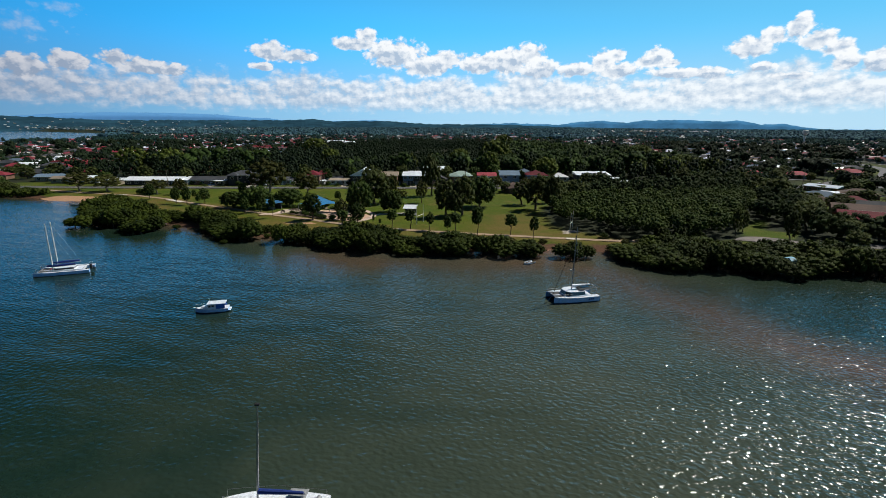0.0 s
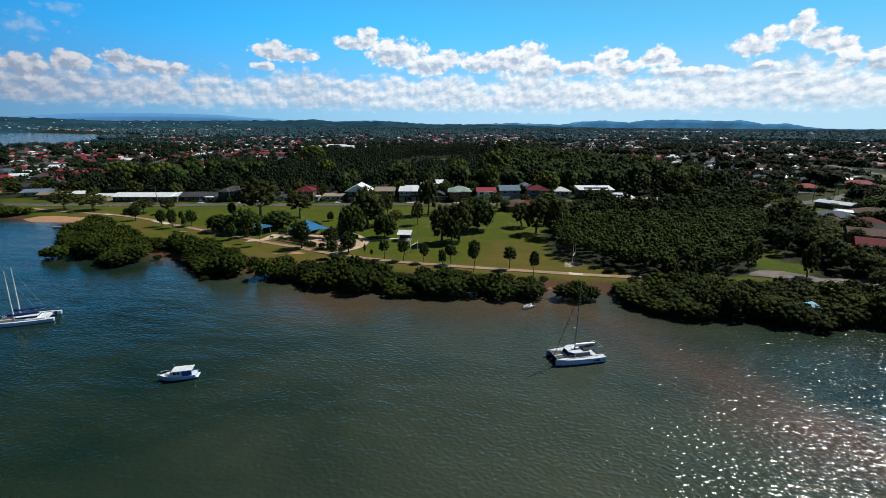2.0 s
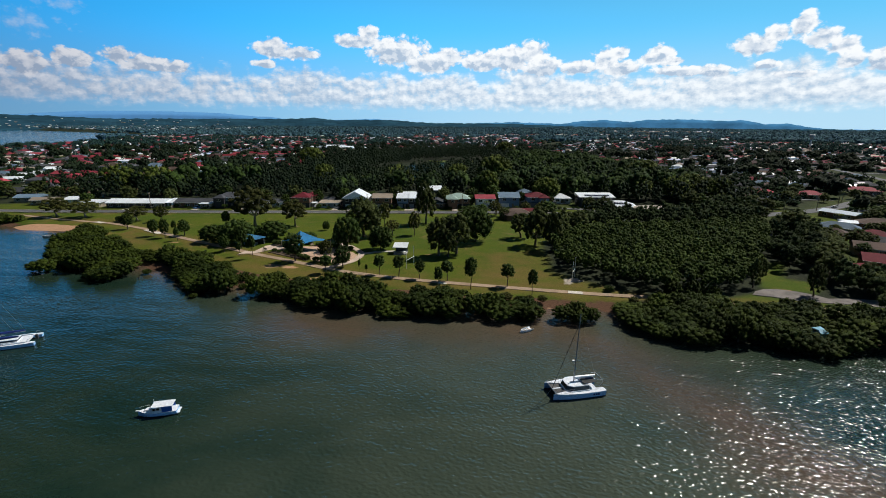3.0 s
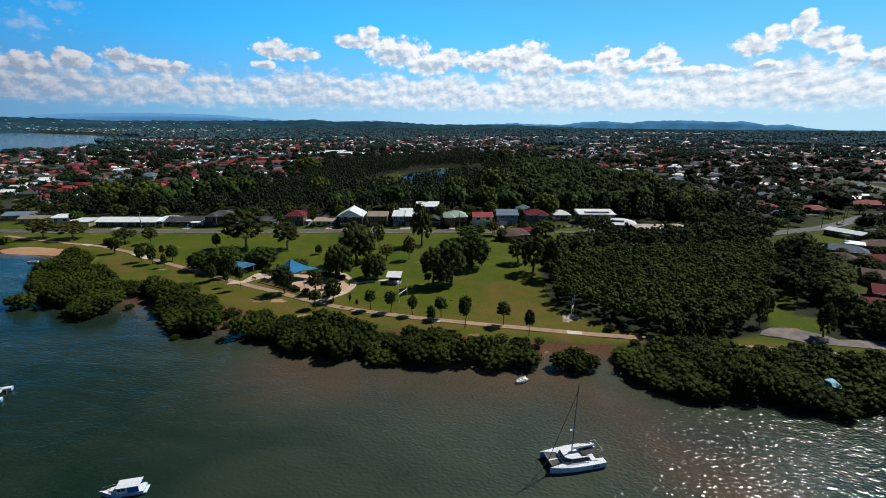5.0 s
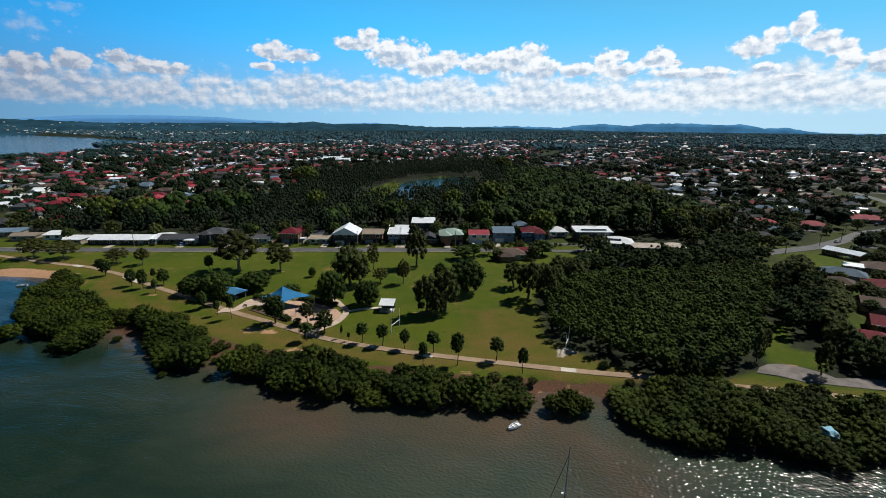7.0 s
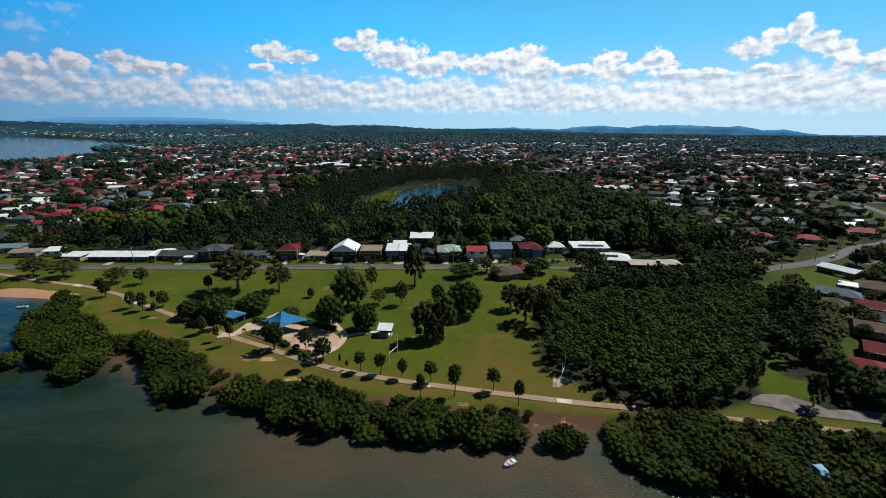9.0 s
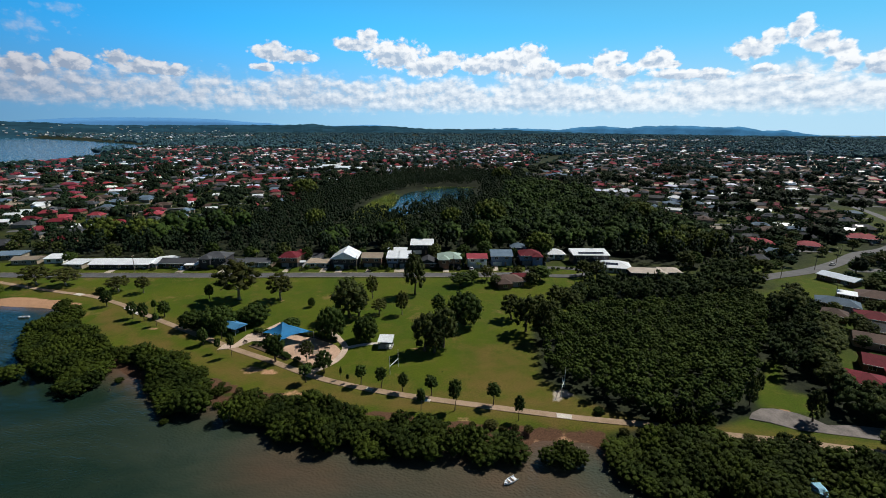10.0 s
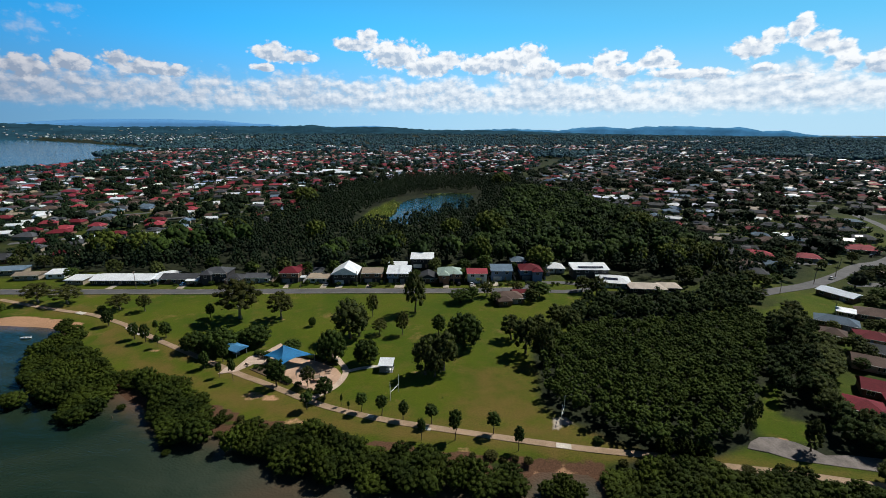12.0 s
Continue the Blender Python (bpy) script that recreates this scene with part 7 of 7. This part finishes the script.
dinghy(pose(22.3, 108.3, 0.02, 0, 0, 216), "small open white dinghy floating near the shore", 3.4)
dinghy(pose(-154.9, 193.2, 0.02, 0, 0, 200), "small white dinghy moored off the beach", 3.6)
dinghy(pose(-139.5, 184.5, 0.02, 0, 0, 205), "white dinghy moored against the mangroves", 3.6)
wreck = thing("stranded_boat", "tilted pale blue boat stranded among the mangroves", "motorboat", pose(84.3, 104.2, 1.3, 12, -9, 258) @ Matrix.Diagonal((1.12, 1.12, 1.12, 1)))
rings = hull_sections(6.0, 1.1, 0.8, 0.4, 0.4)
part("hull", Shape().loft(rings), PAINT_CYAN, wreck)
part("deck", Shape().loft([[r[0], r[7], (r[7][0], r[7][1], r[7][2] + 0.07), (r[0][0], r[0][1], r[0][2] + 0.07)] for r in rings]), PAINT_CYAN, wreck)
part("cabin", Shape().loft([[(-0.8, -0.9, 0.8), (1.8, -0.6, 0.95), (1.8, 0.6, 0.95), (-0.8, 0.9, 0.8)], [(-0.7, -0.75, 1.5), (1.1, -0.5, 1.45), (1.1, 0.5, 1.45), (-0.7, 0.75, 1.5)]]), PAINT_CYAN, wreck)
part("cabin_window", Shape().box(-0.4, -0.87, 1.1, 0.7, -0.6, 1.35), GLASS, wreck)
part("hatch", Shape().box(2.0, -0.3, 1.1, 2.6, 0.3, 1.16), GLASS, wreck)
pile = thing("channel_post", "dark timber post standing in shallow water", "post", pose(-85.8, 142.2, -1.0))
part("post", Shape().tube([(0, 0, 0), (0.05, 0, 1.9)], [0.14, 0.12], 7), BARK, pile)
part("cap", Shape().tube([(0.05, 0, 1.9), (0.05, 0, 2.0)], [0.13, 0.05], 7), BARK, pile)

# ---- palms ----


def palm(m, h):
    p = thing("palm_tree", "slim palm tree with drooping fronds in a garden", "palm tree", m, "palms")
    part("trunk", Shape().tube([(0, 0, -0.3), (0.1, 0, h * 0.5), (0.25, 0.05, h)], [0.2, 0.15, 0.12], 7), BARK_PALE, p)
    for i in range(13):
        a = i * 2.4
        c, s = math.cos(a), math.sin(a)
        up = 0.9 - 0.12 * (i % 5)
        mid = [(0.25 + c * t * 2.3, 0.05 + s * t * 2.3, h + up * t * 1.2 - t * t * 1.5) for t in (0, 0.35, 0.7, 1.0)]
        wid = (0.08, 0.34, 0.3, 0.03)
        left = [(x - s * w, y + c * w, z - w * 0.3) for (x, y, z), w in zip(mid, wid)]
        right = [(x + s * w, y - c * w, z - w * 0.3) for (x, y, z), w in zip(mid, wid)]
        v = left + mid + right
        part("frond", Shape().put(v, [(k, k + 1, k + 5, k + 4) for k in range(3)] + [(k + 4, k + 5, k + 9, k + 8) for k in range(3)]), LEAF_BRIGHT, p)


for x, y, h in ((184, 219, 5.5), (27, 250.6, 5), (30.5, 239, 5), (-92, 265, 7), (247, 291, 6)):
    palm(pose(x, y, GZ, 0, 0, x * 7), h)

# ---- far landmarks ----
wt = thing("water_tower", "tall white concrete mushroom water tower among trees", "water tower", pose(805, 1035, land_z(1035)))
part("stem", Shape().tube([(0, 0, -1), (0, 0, 6), (0, 0, 19)], [2.6, 1.6, 2.0], 16), WHITE, wt, smooth=True)
part("bowl", Shape().tube([(0, 0, 18), (0, 0, 26), (0, 0, 29), (0, 0, 30)], [2.0, 6, 6, 4.5], 20), WHITE, wt, smooth=True)
for i, (x, y, w, d, h) in enumerate(((-215, 830, 34, 30, 6), (-186, 845, 30, 34, 7.5), (-160, 826, 30, 30, 6.5), (-138, 815, 24, 26, 5.5), (-232, 812, 26, 18, 5))):
    ob = thing("warehouse", "large warehouse with bright white sheet roof", "warehouse", pose(x, y, GZ, 0, 0, 8), "warehouses")
    part("wall", Shape().box(-w / 2, -d / 2, -0.3, w / 2, d / 2, h), CREAM, ob)
    part("roof", roof_shape("ridge", w, d, h, 1.8, 0.4), ROOF_WHITE, ob)
    for k in range(3):
        part("roller_door", Shape().box(-w / 3 + k * w / 4, -d / 2 - 0.06, 0, -w / 3 + k * w / 4 + 4, -d / 2 + 0.02, 4), GREY, ob)

# reeds round the lagoon
r1 = np.random.default_rng(55)
pts = np.array(scatter([(-66, 398), (-62, 470), (-46, 545), (-38, 520), (-38, 470), (-44, 428), (-30, 412), (-20, 404), (-36, 390)], 1.6, r1, 9000) + scatter([(-10, 594), (25, 603), (50, 600), (50, 606), (20, 610), (-16, 602)], 2.2, r1, 4000))
cent = np.column_stack([pts, np.full(len(pts), 0.9)])
q = leaves(np.repeat(cent, 3, 0) + r1.normal(size=(len(cent) * 3, 3)) * (0.5, 0.5, 0.3), r1.normal(size=(len(cent) * 3, 3)) * (1, 1, 0.5), r1.uniform(0.7, 1.3, len(cent) * 3), r1)
tagged(new("reeds", quad_mesh("reeds", q, REED)), "yellow-green reed bed round the lagoon", "reeds", kind="stuff")

# bright crowns that stand out of the dark woodland
BIG_SPOTS = [(41.5, 346, 20, 24), (87, 640, 20, 26), (64, 281, 11, 16), (-197, 299, 15, 20), (-173, 299, 14.5, 20), (30.8, 291, 14, 13.5), (157, 366, 16, 24), (156, 298, 12, 20), (-144, 360, 11, 16), (-81, 344, 13, 16), (122, 291, 11, 17), (15, 354, 13, 16), (-22, 315, 12, 14), (-134, 502, 17, 26), (172, 292, 10.5, 13.6), (141, 284, 12, 16), (158, 284, 11, 15)]
BIG = [tree("spreading_tree", "large bright-green spreading tree in the woodland", "big", 101 + i, LEAF_BRIGHT, BARK) for i in range(2)]
for x, y, h, w in BIG_SPOTS:
    place(BIG, x, y, GZ, w, h + 4, float(rng.uniform(0, 360)), group="bright woodland trees")
SIDE_SPOTS = [(90, 134.5, 8.7, 3.2), (95.8, 140, 7.1, 3.0), (101.5, 127.6, 9.1, 4.6), (117, 141.4, 9, 8), (142, 192, 13, 12), (157, 174, 7, 7.5), (139.7, 170, 7.5, 9.5), (128, 128, 7, 7), (121, 134, 8, 7), (111, 116.5, 6, 6), (119, 128, 7, 7), (127, 121, 7, 7), (33, 229, 6, 6), (50, 231, 7, 7), (53, 238, 8, 7)]
yard = np.random.default_rng(77)
for i in range(64):
    x = -168 + i * 4.3 + float(yard.normal()) * 1.3
    place(BUSHY, x, float(yard.uniform(251.5, 255.5)) + 0.03 * max(x + 20, 0), GZ - 0.1, float(yard.uniform(1.6, 3.4)), float(yard.uniform(1.0, 2.8)), float(yard.uniform(0, 360)), "low garden shrub in a front yard", "front yard shrubs")
for x, y, h, w in SIDE_SPOTS:
    place(OAKS, x, y, GZ, w, h, float(rng.uniform(0, 360)), group="she-oaks")
for ob in FIRSTS + SHRUBS + ROUGH + BIG:
    for child in list(ob.children_recursive):
        bpy.data.objects.remove(child)
    bpy.data.objects.remove(ob)
